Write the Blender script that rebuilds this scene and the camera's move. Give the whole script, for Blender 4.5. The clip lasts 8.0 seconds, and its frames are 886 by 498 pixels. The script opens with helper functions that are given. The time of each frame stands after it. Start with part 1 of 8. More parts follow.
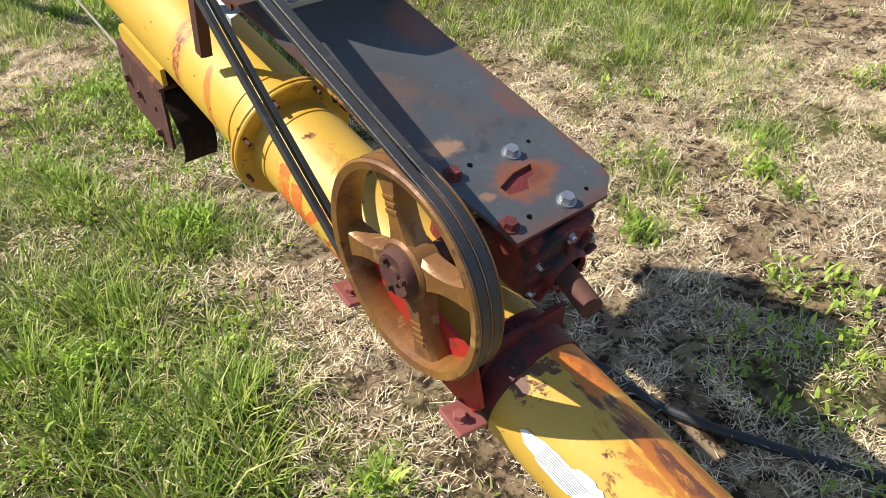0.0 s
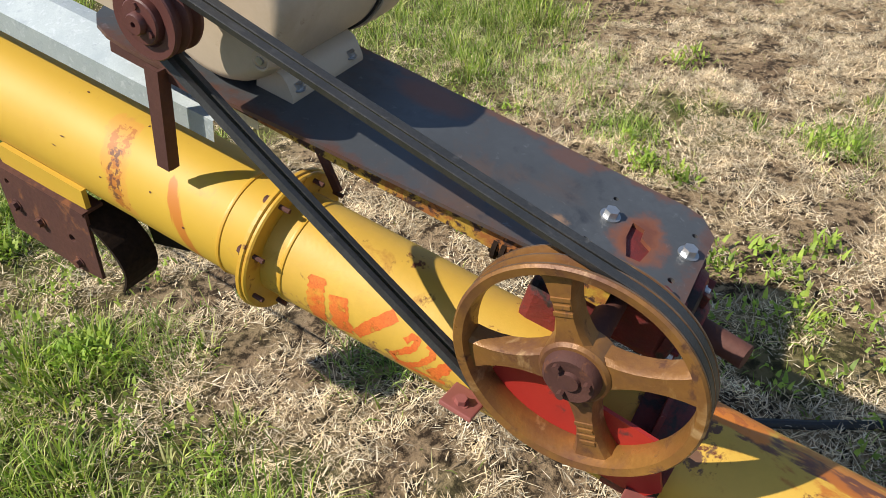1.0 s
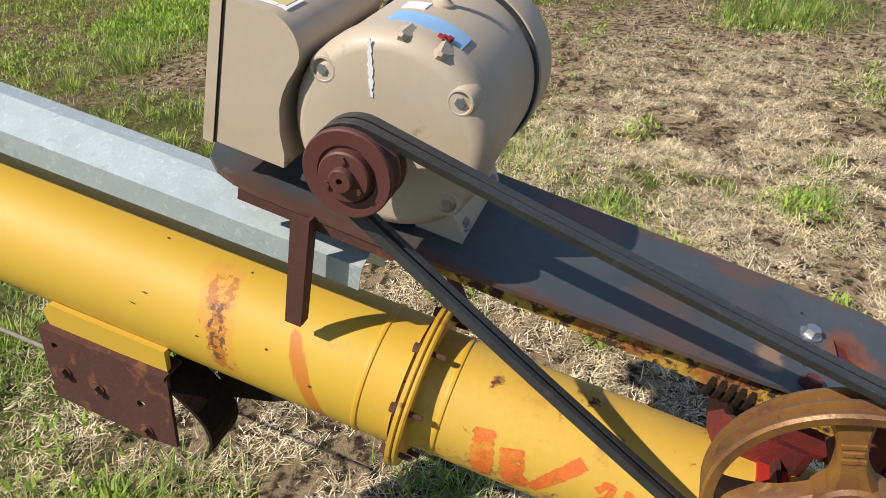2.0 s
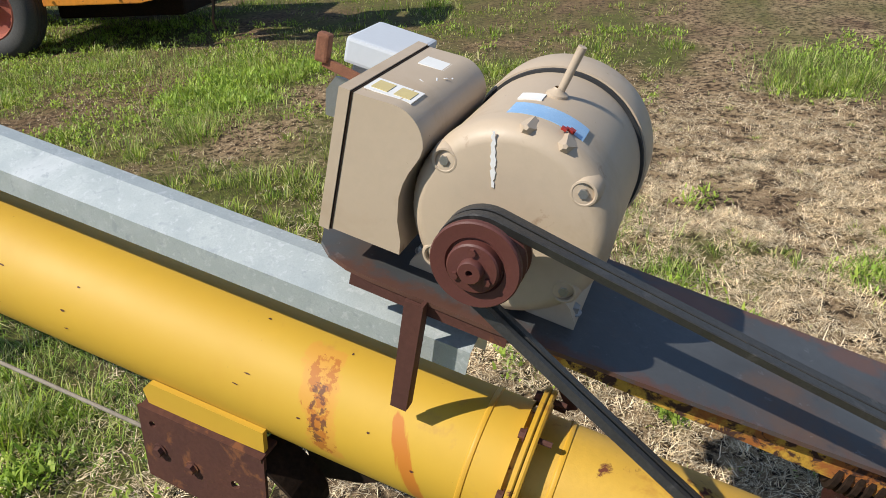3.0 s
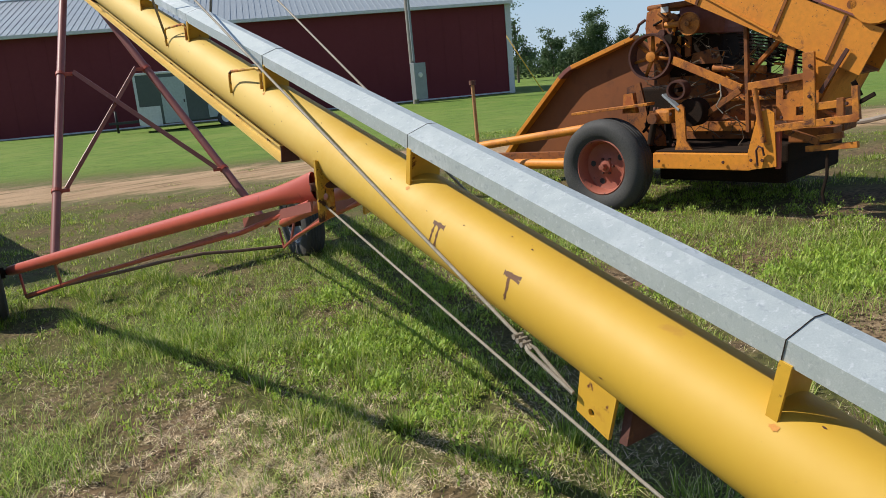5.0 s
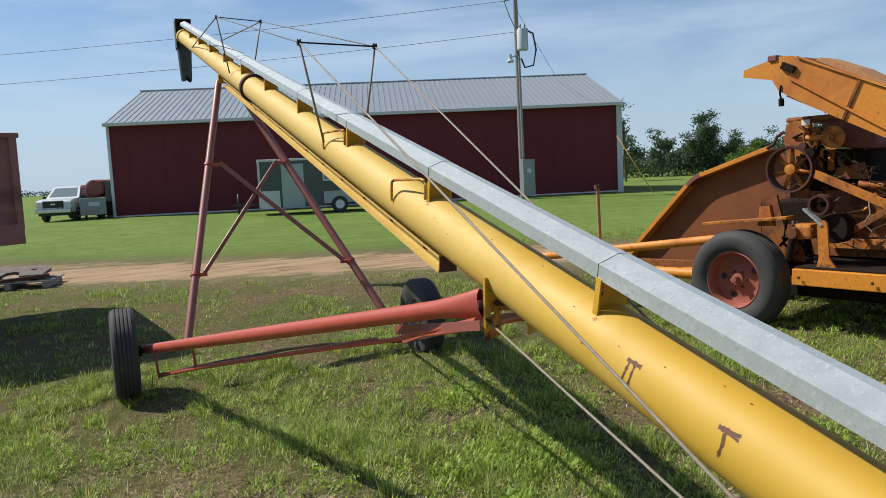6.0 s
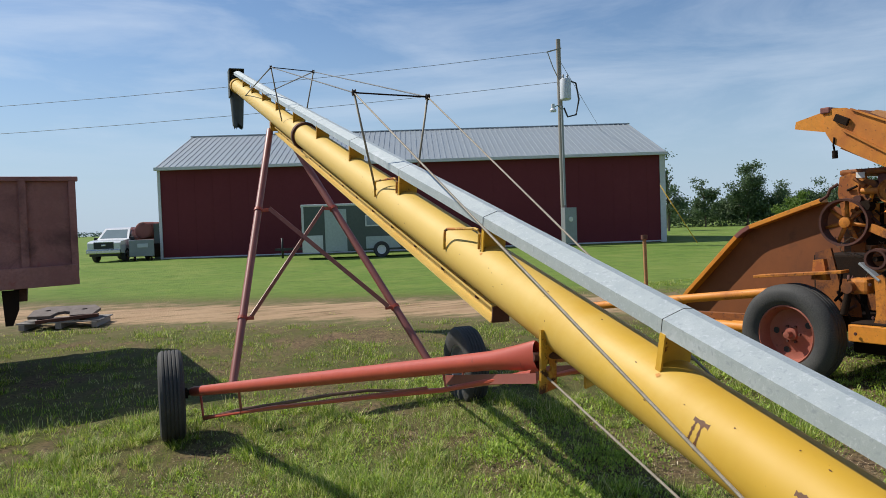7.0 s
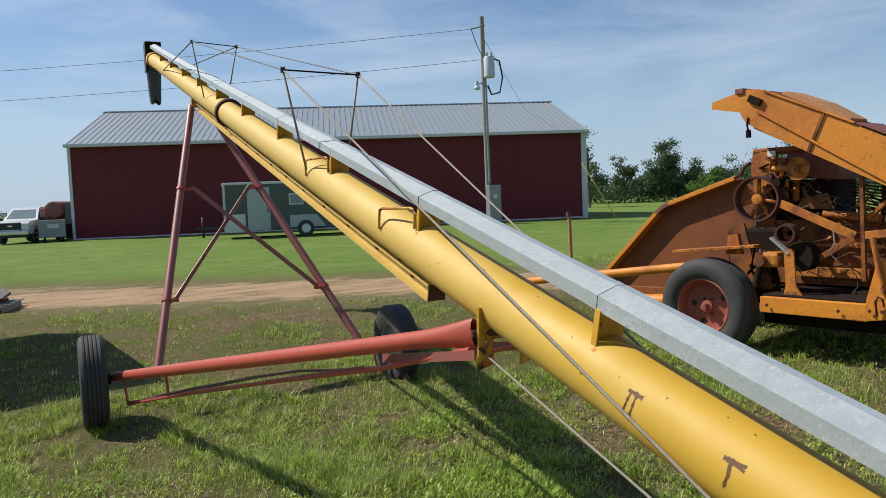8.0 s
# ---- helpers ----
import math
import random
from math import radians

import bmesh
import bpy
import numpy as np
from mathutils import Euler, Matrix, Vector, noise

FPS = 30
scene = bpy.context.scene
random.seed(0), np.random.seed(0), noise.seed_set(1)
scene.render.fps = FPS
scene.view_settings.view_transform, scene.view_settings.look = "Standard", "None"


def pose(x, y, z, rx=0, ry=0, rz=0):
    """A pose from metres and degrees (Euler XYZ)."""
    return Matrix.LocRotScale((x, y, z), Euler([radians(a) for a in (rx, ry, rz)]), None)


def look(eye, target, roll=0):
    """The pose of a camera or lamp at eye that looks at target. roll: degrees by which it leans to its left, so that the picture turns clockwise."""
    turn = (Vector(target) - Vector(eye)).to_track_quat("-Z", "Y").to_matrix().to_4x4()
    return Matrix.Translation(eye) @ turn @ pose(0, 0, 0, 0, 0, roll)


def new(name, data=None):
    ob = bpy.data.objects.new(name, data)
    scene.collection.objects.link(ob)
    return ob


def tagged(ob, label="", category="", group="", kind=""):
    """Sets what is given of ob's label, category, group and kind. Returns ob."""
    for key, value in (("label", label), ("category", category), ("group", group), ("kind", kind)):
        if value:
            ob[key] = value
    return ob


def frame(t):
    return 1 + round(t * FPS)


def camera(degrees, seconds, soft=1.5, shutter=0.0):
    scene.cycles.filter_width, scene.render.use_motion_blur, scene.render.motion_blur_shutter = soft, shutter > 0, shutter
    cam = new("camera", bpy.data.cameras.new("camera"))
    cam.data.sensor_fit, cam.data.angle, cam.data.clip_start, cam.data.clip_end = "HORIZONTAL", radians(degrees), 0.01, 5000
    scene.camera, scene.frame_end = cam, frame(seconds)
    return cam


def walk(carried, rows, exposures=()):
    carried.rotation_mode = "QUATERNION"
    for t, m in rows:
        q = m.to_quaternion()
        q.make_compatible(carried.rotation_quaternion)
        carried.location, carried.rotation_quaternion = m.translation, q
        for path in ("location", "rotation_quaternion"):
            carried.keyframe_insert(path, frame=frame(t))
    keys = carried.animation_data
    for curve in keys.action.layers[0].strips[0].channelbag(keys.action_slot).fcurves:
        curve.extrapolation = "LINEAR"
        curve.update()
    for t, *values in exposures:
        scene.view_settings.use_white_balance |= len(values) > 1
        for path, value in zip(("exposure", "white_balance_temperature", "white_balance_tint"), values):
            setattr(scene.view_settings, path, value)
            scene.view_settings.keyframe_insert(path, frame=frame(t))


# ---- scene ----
cam = camera(60.3, 8.0, 0.8)

PATH = [
    (0, (0.962, 0.662, 1.255), (1.963, 1.934, 0.081), -2.3),
    (0.5, (0.833, 0.892, 1.288), (2.049, 1.931, 0.087), -3.5),
    (1, (0.795, 1.103, 1.296), (2.186, 1.937, 0.124), -3.2),
    (1.5, (0.804, 1.299, 1.303), (2.32, 1.963, 0.179), -2.9),
    (1.7, (0.777, 1.404, 1.318), (2.335, 2.011, 0.221), -2.8),
    (2.8, (0.75, 1.606, 1.375), (2.406, 2.222, 0.438), -3.1),
    (3, (0.743, 1.61, 1.374), (2.392, 2.289, 0.469), -3.4),
    (3.5, (0.701, 1.679, 1.372), (2.262, 2.622, 0.55), -3.9),
    (4, (0.6, 1.842, 1.395), (1.96, 3.122, 0.68), -4.7),
    (4.5, (0.545, 2.01, 1.431), (1.68, 3.55, 0.849), -5.5),
    (5, (0.593, 2.18, 1.447), (1.571, 3.868, 1.004), -5.1),
    (5.2, (0.579, 2.234, 1.463), (1.511, 3.961, 1.079), -4.7),
    (6.3, (0.407, 2.359, 1.551), (1.15, 4.211, 1.411), -2.3),
    (6.5, (0.401, 2.366, 1.547), (1.121, 4.228, 1.436), -2.1),
    (7, (0.397, 2.369, 1.553), (1.093, 4.242, 1.487), -2.0),
    (7.5, (0.381, 2.371, 1.552), (1.122, 4.227, 1.479), -2.1),
    (8, (0.355, 2.369, 1.562), (1.228, 4.163, 1.43), -2.3),
]
walk(cam, [(t, look(eye, target, roll)) for t, eye, target, roll in PATH], exposures=[(0.0, 0.52), (0.5, 0.31), (1.0, 0.22), (1.5, 0.18), (3.0, 0.06), (3.5, 0.03), (4.0, -0.03), (5.0, 0.03), (6.5, -0.04), (8.0, -0.06)])

# ---- light ----
SUN_TO = Vector((-0.67, 0.625, 1.0)).normalized()
world = bpy.data.worlds.new("sky")
scene.world = world
world.use_nodes = True
wn, wl = world.node_tree.nodes, world.node_tree.links
wn.clear()
w_out = wn.new("ShaderNodeOutputWorld")
w_bg = wn.new("ShaderNodeBackground")
w_sky = wn.new("ShaderNodeTexSky")
w_sky.sky_type, w_sky.sun_disc = "NISHITA", False
w_sky.sun_elevation = math.asin(SUN_TO.z)
w_sky.sun_rotation = math.atan2(SUN_TO.x, SUN_TO.y)
w_sky.air_density, w_sky.dust_density, w_sky.ozone_density = 1.0, 0.25, 3.0
w_tc = wn.new("ShaderNodeTexCoord")
w_map = wn.new("ShaderNodeMapping")
w_map.inputs["Scale"].default_value = (1.2, 1.6, 7.0)
w_map.inputs["Rotation"].default_value = (0.0, 0.06, 0.4)
w_noise = wn.new("ShaderNodeTexNoise")
w_noise.inputs["Scale"].default_value = 1.5
w_noise.inputs["Detail"].default_value = 7.0
w_noise.inputs["Roughness"].default_value = 0.6
w_noise.inputs["Distortion"].default_value = 0.5
w_ramp = wn.new("ShaderNodeValToRGB")
w_ramp.color_ramp.elements[0].position, w_ramp.color_ramp.elements[0].color = 0.46, (0, 0, 0, 1)
w_ramp.color_ramp.elements[1].position, w_ramp.color_ramp.elements[1].color = 0.75, (0.56, 0.56, 0.56, 1)
w_mix = wn.new("ShaderNodeMixRGB")
w_mix.inputs["Color2"].default_value = (8.2, 8.6, 9.2, 1)
wl.new(w_tc.outputs["Generated"], w_map.inputs["Vector"])
wl.new(w_map.outputs["Vector"], w_noise.inputs["Vector"])
wl.new(w_noise.outputs["Fac"], w_ramp.inputs["Fac"])
wl.new(w_ramp.outputs["Color"], w_mix.inputs["Fac"])
wl.new(w_sky.outputs["Color"], w_mix.inputs["Color1"])
w_sep = wn.new("ShaderNodeSeparateXYZ")
wl.new(w_tc.outputs["Generated"], w_sep.inputs["Vector"])
w_low = wn.new("ShaderNodeMapRange")
w_low.interpolation_type = "SMOOTHSTEP"
w_low.inputs["From Min"].default_value, w_low.inputs["From Max"].default_value = 0.27, -0.03
w_low.inputs["To Min"].default_value, w_low.inputs["To Max"].default_value = 0.0, 0.85
wl.new(w_sep.outputs["Z"], w_low.inputs["Value"])
w_haze = wn.new("ShaderNodeMixRGB")
w_haze.inputs["Color2"].default_value = (4.7, 5.8, 7.0, 1)
wl.new(w_low.outputs["Result"], w_haze.inputs["Fac"])
wl.new(w_mix.outputs["Color"], w_haze.inputs["Color1"])
w_tint = wn.new("ShaderNodeMixRGB")
w_tint.blend_type = "MULTIPLY"
w_tint.inputs["Fac"].default_value = 1.0
w_tint.inputs["Color2"].default_value = (0.95, 1.01, 1.08, 1)
wl.new(w_haze.outputs["Color"], w_tint.inputs["Color1"])
wl.new(w_tint.outputs["Color"], w_bg.inputs["Color"])
w_bg.inputs["Strength"].default_value = 0.10
wl.new(w_bg.outputs["Background"], w_out.inputs["Surface"])
sun_data = bpy.data.lights.new("sun", "SUN")
sun_data.energy, sun_data.angle, sun_data.color = 5.3, radians(0.53), (1.0, 0.945, 0.845)
sun = new("sun", sun_data)
sun.matrix_world = look(SUN_TO * 60, (0, 0, 0))

# ---- materials ----


def ramp_node(nt, lo, hi, source):
    r = nt.nodes.new("ShaderNodeMapRange")
    r.inputs["From Min"].default_value, r.inputs["From Max"].default_value = lo, hi
    nt.links.new(source, r.inputs["Value"])
    return r.outputs["Result"]


def noise_node(nt, scale, detail=4.0, rough=0.55, stretch=None, distortion=0.0):
    tc = nt.nodes.new("ShaderNodeTexCoord")
    n = nt.nodes.new("ShaderNodeTexNoise")
    n.inputs["Scale"].default_value, n.inputs["Detail"].default_value = scale, detail
    n.inputs["Roughness"].default_value, n.inputs["Distortion"].default_value = rough, distortion
    source = tc.outputs["Object"]
    if stretch:
        m = nt.nodes.new("ShaderNodeMapping")
        m.inputs["Scale"].default_value = stretch
        nt.links.new(source, m.inputs["Vector"])
        source = m.outputs["Vector"]
    nt.links.new(source, n.inputs["Vector"])
    return n.outputs["Fac"]


def mix_color(nt, fac, a, b):
    m = nt.nodes.new("ShaderNodeMixRGB")
    for key, value in (("Fac", fac), ("Color1", a), ("Color2", b)):
        if isinstance(value, (tuple, float, int)):
            m.inputs[key].default_value = (*value, 1) if isinstance(value, tuple) else value
        else:
            nt.links.new(value, m.inputs[key])
    return m.outputs["Color"]


def mat(name, col, col2=None, scale=3.0, rough=0.6, metal=0.0, bump=0.15, bscale=None, spots=(), grain=0.12,
        stretch=None, island=None, rough2=None, clear=0.0):
    """A worn surface: two base colours over large patches, fine grain, and spots (colour, scale, from, to, roughness)."""
    m = bpy.data.materials.new(name)
    m.use_nodes = True
    nt = m.node_tree
    p = nt.nodes["Principled BSDF"]
    p.inputs["Metallic"].default_value = metal
    p.inputs["Coat Weight"].default_value = clear
    col2 = col2 or tuple(c * 0.75 for c in col)
    large = noise_node(nt, scale, 5, 0.6, stretch)
    fine = noise_node(nt, scale * 14, 3, 0.6, stretch)
    c = mix_color(nt, ramp_node(nt, 0.32, 0.68, large), col, col2)
    c = mix_color(nt, ramp_node(nt, 0.35, 0.8, fine), c, tuple(v * (1 - 2.2 * grain) for v in col))
    r = ramp_node(nt, 0.3, 0.7, large)
    rr = nt.nodes.new("ShaderNodeMapRange")
    rr.inputs["To Min"].default_value, rr.inputs["To Max"].default_value = rough, rough2 if rough2 is not None else min(1, rough + 0.12)
    nt.links.new(r, rr.inputs["Value"])
    rough_out = rr.outputs["Result"]
    for colour, s, lo, hi, ro in spots:
        f = ramp_node(nt, lo, hi, noise_node(nt, s, 6, 0.65, None, 0.4))
        c = mix_color(nt, f, c, colour)
        mr = nt.nodes.new("ShaderNodeMixRGB")
        nt.links.new(f, mr.inputs["Fac"])
        nt.links.new(rough_out, mr.inputs["Color1"])
        mr.inputs["Color2"].default_value = (ro, ro, ro, 1)
        rough_out = mr.outputs["Color"]
    if island:
        g = nt.nodes.new("ShaderNodeNewGeometry")
        cr = nt.nodes.new("ShaderNodeValToRGB")
        els = cr.color_ramp.elements
        while len(els) < len(island):
            els.new(0.5)
        for i, colour in enumerate(island):
            els[i].position, els[i].color = i / (len(island) - 1), (*colour, 1)
        nt.links.new(g.outputs["Random Per Island"], cr.inputs["Fac"])
        c = mix_color(nt, 0.8, c, cr.outputs["Color"])
    nt.links.new(c, p.inputs["Base Color"])
    nt.links.new(rough_out, p.inputs["Roughness"])
    if bump:
        b = nt.nodes.new("ShaderNodeBump")
        b.inputs["Strength"].default_value, b.inputs["Distance"].default_value = bump, 0.004
        nt.links.new(noise_node(nt, bscale or scale * 10, 5, 0.65), b.inputs["Height"])
        nt.links.new(b.outputs["Normal"], p.inputs["Normal"])
    return m


RUST = (0.14, 0.045, 0.018)
M = {}
M["yellow"] = mat("yellow_paint", (0.66, 0.385, 0.030), (0.59, 0.335, 0.026), 2.0, 0.48, bump=0.05, bscale=9, grain=0.03, clear=0.0,
                  spots=(((0.30, 0.17, 0.03), 90, 0.70, 0.76, 0.7), ((0.20, 0.06, 0.015), 45, 0.73, 0.78, 0.8)))
M["yellow_worn"] = mat("worn_yellow_paint", (0.66, 0.38, 0.035), (0.55, 0.30, 0.03), 6.0, 0.4, bump=0.15, grain=0.06,
                       spots=(((0.34, 0.13, 0.02), 9, 0.60, 0.72, 0.75), ((0.13, 0.035, 0.015), 26, 0.62, 0.68, 0.85)))
M["yellow_rusty"] = mat("rusting_yellow_paint", (0.62, 0.36, 0.035), (0.5, 0.26, 0.03), 8.0, 0.5, bump=0.3, grain=0.1,
                        spots=(((0.42, 0.12, 0.015), 7, 0.50, 0.60, 0.8), ((0.06, 0.022, 0.012), 20, 0.54, 0.60, 0.9)))
M["rust_stain"] = mat("rust_stain", (0.60, 0.25, 0.028), (0.52, 0.19, 0.022), 40, 0.65, bump=0.1, grain=0.1)
M["tan_rust"] = mat("pale_tan_rust", (0.56, 0.29, 0.12), (0.44, 0.19, 0.075), 30, 0.75, bump=0.15)
M["lever_rust"] = mat("flaking_lever_rust", (0.30, 0.125, 0.065), (0.17, 0.065, 0.040), 34, 0.8, bump=0.4, grain=0.2)
M["axle_rust"] = mat("weathered_axle_bar", (0.20, 0.115, 0.075), (0.13, 0.065, 0.045), 9, 0.65, bump=0.2, grain=0.15)
M["track_yellow"] = mat("chalky_yellow_paint", (0.66, 0.47, 0.13), (0.58, 0.37, 0.08), 5.0, 0.55, bump=0.15, grain=0.06,
                        spots=(((0.34, 0.13, 0.02), 9, 0.62, 0.74, 0.75), ((0.13, 0.035, 0.015), 26, 0.64, 0.70, 0.85)))
M["plate_rust"] = mat("brown_plate_rust", (0.19, 0.075, 0.045), (0.125, 0.058, 0.042), 26, 0.75, bump=0.25, grain=0.15)
M["yellow_pitted"] = mat("pitted_yellow_paint", (0.55, 0.33, 0.04), (0.40, 0.22, 0.03), 14, 0.6, bump=0.3, grain=0.15,
                         spots=(((0.30, 0.10, 0.02), 16, 0.46, 0.56, 0.8), ((0.05, 0.02, 0.012), 40, 0.50, 0.56, 0.9)))
M["rust_dark"] = mat("dark_rust", (0.115, 0.042, 0.028), (0.075, 0.028, 0.022), 9, 0.72, bump=0.3, grain=0.15, metal=0.15,
                     spots=(((0.20, 0.075, 0.03), 22, 0.6, 0.7, 0.85),))
M["pulley_rust"] = mat("rusted_cast_iron", (0.33, 0.155, 0.040), (0.16, 0.066, 0.022), 9, 0.22, bump=0.25, grain=0.12, metal=0.2, rough2=0.55,
                       spots=(((0.125, 0.05, 0.026), 7, 0.50, 0.68, 0.6), ((0.10, 0.04, 0.02), 30, 0.58, 0.68, 0.8), ((0.50, 0.32, 0.15), 14, 0.60, 0.74, 0.26)))
M["worn_iron"] = mat("rubbed_iron", (0.30, 0.20, 0.13), (0.17, 0.09, 0.05), 30, 0.30, metal=0.6, bump=0.1)
M["motor_pulley"] = mat("brown_primer_iron", (0.115, 0.036, 0.028), (0.09, 0.028, 0.022), 16, 0.48, bump=0.15, grain=0.1)
M["steel_black"] = mat("blued_steel_plate", (0.098, 0.104, 0.110), (0.062, 0.064, 0.068), 5, 0.42, bump=0.10, grain=0.12, metal=0.25,
                       spots=(((0.135, 0.080, 0.056), 5, 0.52, 0.76, 0.65), ((0.16, 0.165, 0.17), 60, 0.62, 0.74, 0.45), ((0.04, 0.042, 0.048), 12, 0.58, 0.7, 0.38)))
M["belt"] = mat("black_rubber", (0.032, 0.031, 0.029), (0.050, 0.048, 0.045), 20, 0.40, bump=0.2, grain=0.1,
                spots=(((0.10, 0.095, 0.09), 35, 0.62, 0.75, 0.6),))
M["tow_grey"] = mat("rusty_grey_bar", (0.34, 0.29, 0.24), (0.22, 0.17, 0.13), 8, 0.7, bump=0.2)
M["spout"] = mat("weathered_dark_rubber", (0.075, 0.095, 0.09), (0.05, 0.062, 0.06), 6, 0.7, bump=0.2)
M["hitch_grey"] = mat("weathered_hitch_iron", (0.17, 0.130, 0.110), (0.085, 0.066, 0.056), 8, 0.7, bump=0.2)
M["mast_grey"] = mat("weathered_steel_rod", (0.30, 0.26, 0.19), (0.20, 0.16, 0.11), 9, 0.6, bump=0.1, metal=0.2)
M["wire"] = mat("weathered_power_line", (0.16, 0.17, 0.18), (0.13, 0.14, 0.15), 3, 0.6, bump=0)
M["black"] = mat("black_plastic", (0.018, 0.018, 0.019), (0.028, 0.028, 0.028), 12, 0.5, bump=0.1)
M["tyre"] = mat("tyre_rubber", (0.040, 0.040, 0.040), (0.066, 0.063, 0.059), 6, 0.72, bump=0.2, spots=(((0.10, 0.085, 0.065), 8, 0.62, 0.8, 0.9),))
M["galv"] = mat("galvanized_steel", (0.45, 0.50, 0.50), (0.52, 0.565, 0.56), 30, 0.44, bump=0.05, metal=0.35, grain=0.05,
                spots=(((0.60, 0.63, 0.64), 5, 0.56, 0.70, 0.5), ((0.58, 0.615, 0.62), 85, 0.56, 0.66, 0.42), ((0.37, 0.41, 0.43), 60, 0.56, 0.68, 0.5), ((0.34, 0.24, 0.15), 9, 0.70, 0.78, 0.7)))
M["zinc"] = mat("zinc_bolt", (0.52, 0.53, 0.54), (0.42, 0.42, 0.42), 60, 0.32, metal=0.85, bump=0.1)
M["beige"] = mat("beige_motor_paint", (0.50, 0.40, 0.292), (0.455, 0.357, 0.255), 5, 0.45, bump=0.08, bscale=120, grain=0.04,
                 spots=(((0.40, 0.30, 0.20), 7, 0.55, 0.75, 0.6), ((0.30, 0.20, 0.13), 22, 0.66, 0.76, 0.7), ((0.20, 0.13, 0.09), 75, 0.69, 0.74, 0.75)))
M["white"] = mat("white_paint", (0.78, 0.78, 0.76), (0.70, 0.69, 0.66), 12, 0.5, bump=0.05, grain=0.04)
M["label_yellow"] = mat("faded_yellow_print", (0.60, 0.49, 0.22), (0.55, 0.45, 0.22), 40, 0.5, bump=0.02, grain=0.04)
M["cream"] = mat("cream_rim_paint", (0.62, 0.55, 0.38), (0.54, 0.46, 0.31), 6, 0.55, bump=0.05, grain=0.08)
M["greybox"] = mat("light_grey_enamel", (0.55, 0.58, 0.62), (0.50, 0.53, 0.57), 8, 0.38, bump=0.05, grain=0.03)
M["bluetag"] = mat("blue_plate", (0.24, 0.42, 0.66), (0.32, 0.50, 0.72), 40, 0.4, bump=0.05, grain=0.05, spots=(((0.5, 0.55, 0.6), 50, 0.62, 0.7, 0.4),))
M["red"] = mat("red_paint", (0.42, 0.028, 0.018), (0.32, 0.022, 0.016), 8, 0.38, bump=0.12, grain=0.08,
               spots=(((0.09, 0.025, 0.02), 22, 0.60, 0.68, 0.8),))
M["red_greasy"] = mat("greasy_red_paint", (0.24, 0.022, 0.018), (0.07, 0.018, 0.016), 18, 0.55, bump=0.4, grain=0.2,
                      spots=(((0.025, 0.018, 0.016), 16, 0.52, 0.62, 0.7), ((0.30, 0.25, 0.24), 40, 0.66, 0.72, 0.5)))
M["red_faded"] = mat("faded_red_paint", (0.47, 0.082, 0.045), (0.38, 0.060, 0.036), 3, 0.42, bump=0.1, grain=0.08,
                     spots=(((0.15, 0.05, 0.035), 12, 0.64, 0.76, 0.75), ((0.42, 0.16, 0.12), 5, 0.62, 0.8, 0.6)))
M["leg_red"] = mat("oxidised_red_pipe", (0.33, 0.11, 0.09), (0.25, 0.075, 0.065), 4, 0.38, bump=0.1, grain=0.08,
                   spots=(((0.34, 0.15, 0.13), 10, 0.6, 0.72, 0.6),))
M["paint_orange"] = mat("orange_spray_paint", (0.70, 0.125, 0.020), (0.70, 0.20, 0.026), 22, 0.6, bump=0.05,
                        spots=(((0.64, 0.36, 0.04), 14, 0.54, 0.72, 0.5),))
M["paint_brown"] = mat("brown_paint_drip", (0.12, 0.05, 0.02), (0.17, 0.07, 0.025), 30, 0.6, bump=0.05)
M["orange"] = mat("orange_machine_paint", (0.74, 0.275, 0.020), (0.64, 0.215, 0.018), 2.2, 0.5, bump=0.12, bscale=20, grain=0.1,
                  spots=(((0.42, 0.125, 0.018), 2.2, 0.50, 0.72, 0.7), ((0.20, 0.065, 0.018), 7, 0.60, 0.72, 0.8), ((0.14, 0.048, 0.018), 40, 0.62, 0.70, 0.85)))
M["orange_worn"] = mat("worn_orange_paint", (0.66, 0.235, 0.020), (0.50, 0.155, 0.016), 3.0, 0.55, bump=0.2, bscale=30, grain=0.15,
                       spots=(((0.30, 0.088, 0.018), 4.0, 0.46, 0.60, 0.8), ((0.12, 0.040, 0.018), 9, 0.53, 0.66, 0.85), ((0.07, 0.028, 0.016), 28, 0.60, 0.68, 0.85)))
M["orange_rusty"] = mat("rusted_orange_paint", (0.33, 0.105, 0.014), (0.18, 0.052, 0.012), 3, 0.68, bump=0.25, grain=0.15,
                        spots=(((0.085, 0.03, 0.016), 6, 0.50, 0.64, 0.85), ((0.05, 0.02, 0.012), 19, 0.56, 0.66, 0.85)))
# near-black iron; also stands in for shade inside and under the harvester
M["machine_dark"] = mat("dark_iron_and_inner_shade", (0.018, 0.012, 0.009), (0.036, 0.020, 0.012), 8, 0.85, bump=0.3, grain=0.2)
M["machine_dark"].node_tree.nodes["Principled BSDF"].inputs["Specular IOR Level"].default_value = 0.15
M["rim_red"] = mat("faded_red_rim", (0.36, 0.105, 0.065), (0.28, 0.07, 0.045), 6, 0.6, bump=0.1, grain=0.1,
                   spots=(((0.12, 0.045, 0.03), 16, 0.6, 0.7, 0.8),))
# brown lifted in tone: haze over the shaded wagon is in the colour
M["wagon_side"] = mat("haze_lifted_rust_brown_boards", (0.40, 0.180, 0.155), (0.28, 0.118, 0.104), 2.6, 0.7, bump=0.2, bscale=8, grain=0.15, spots=(((0.16, 0.070, 0.062), 2.4, 0.48, 0.66, 0.8), ((0.30, 0.10, 0.08), 6, 0.60, 0.72, 0.8)))
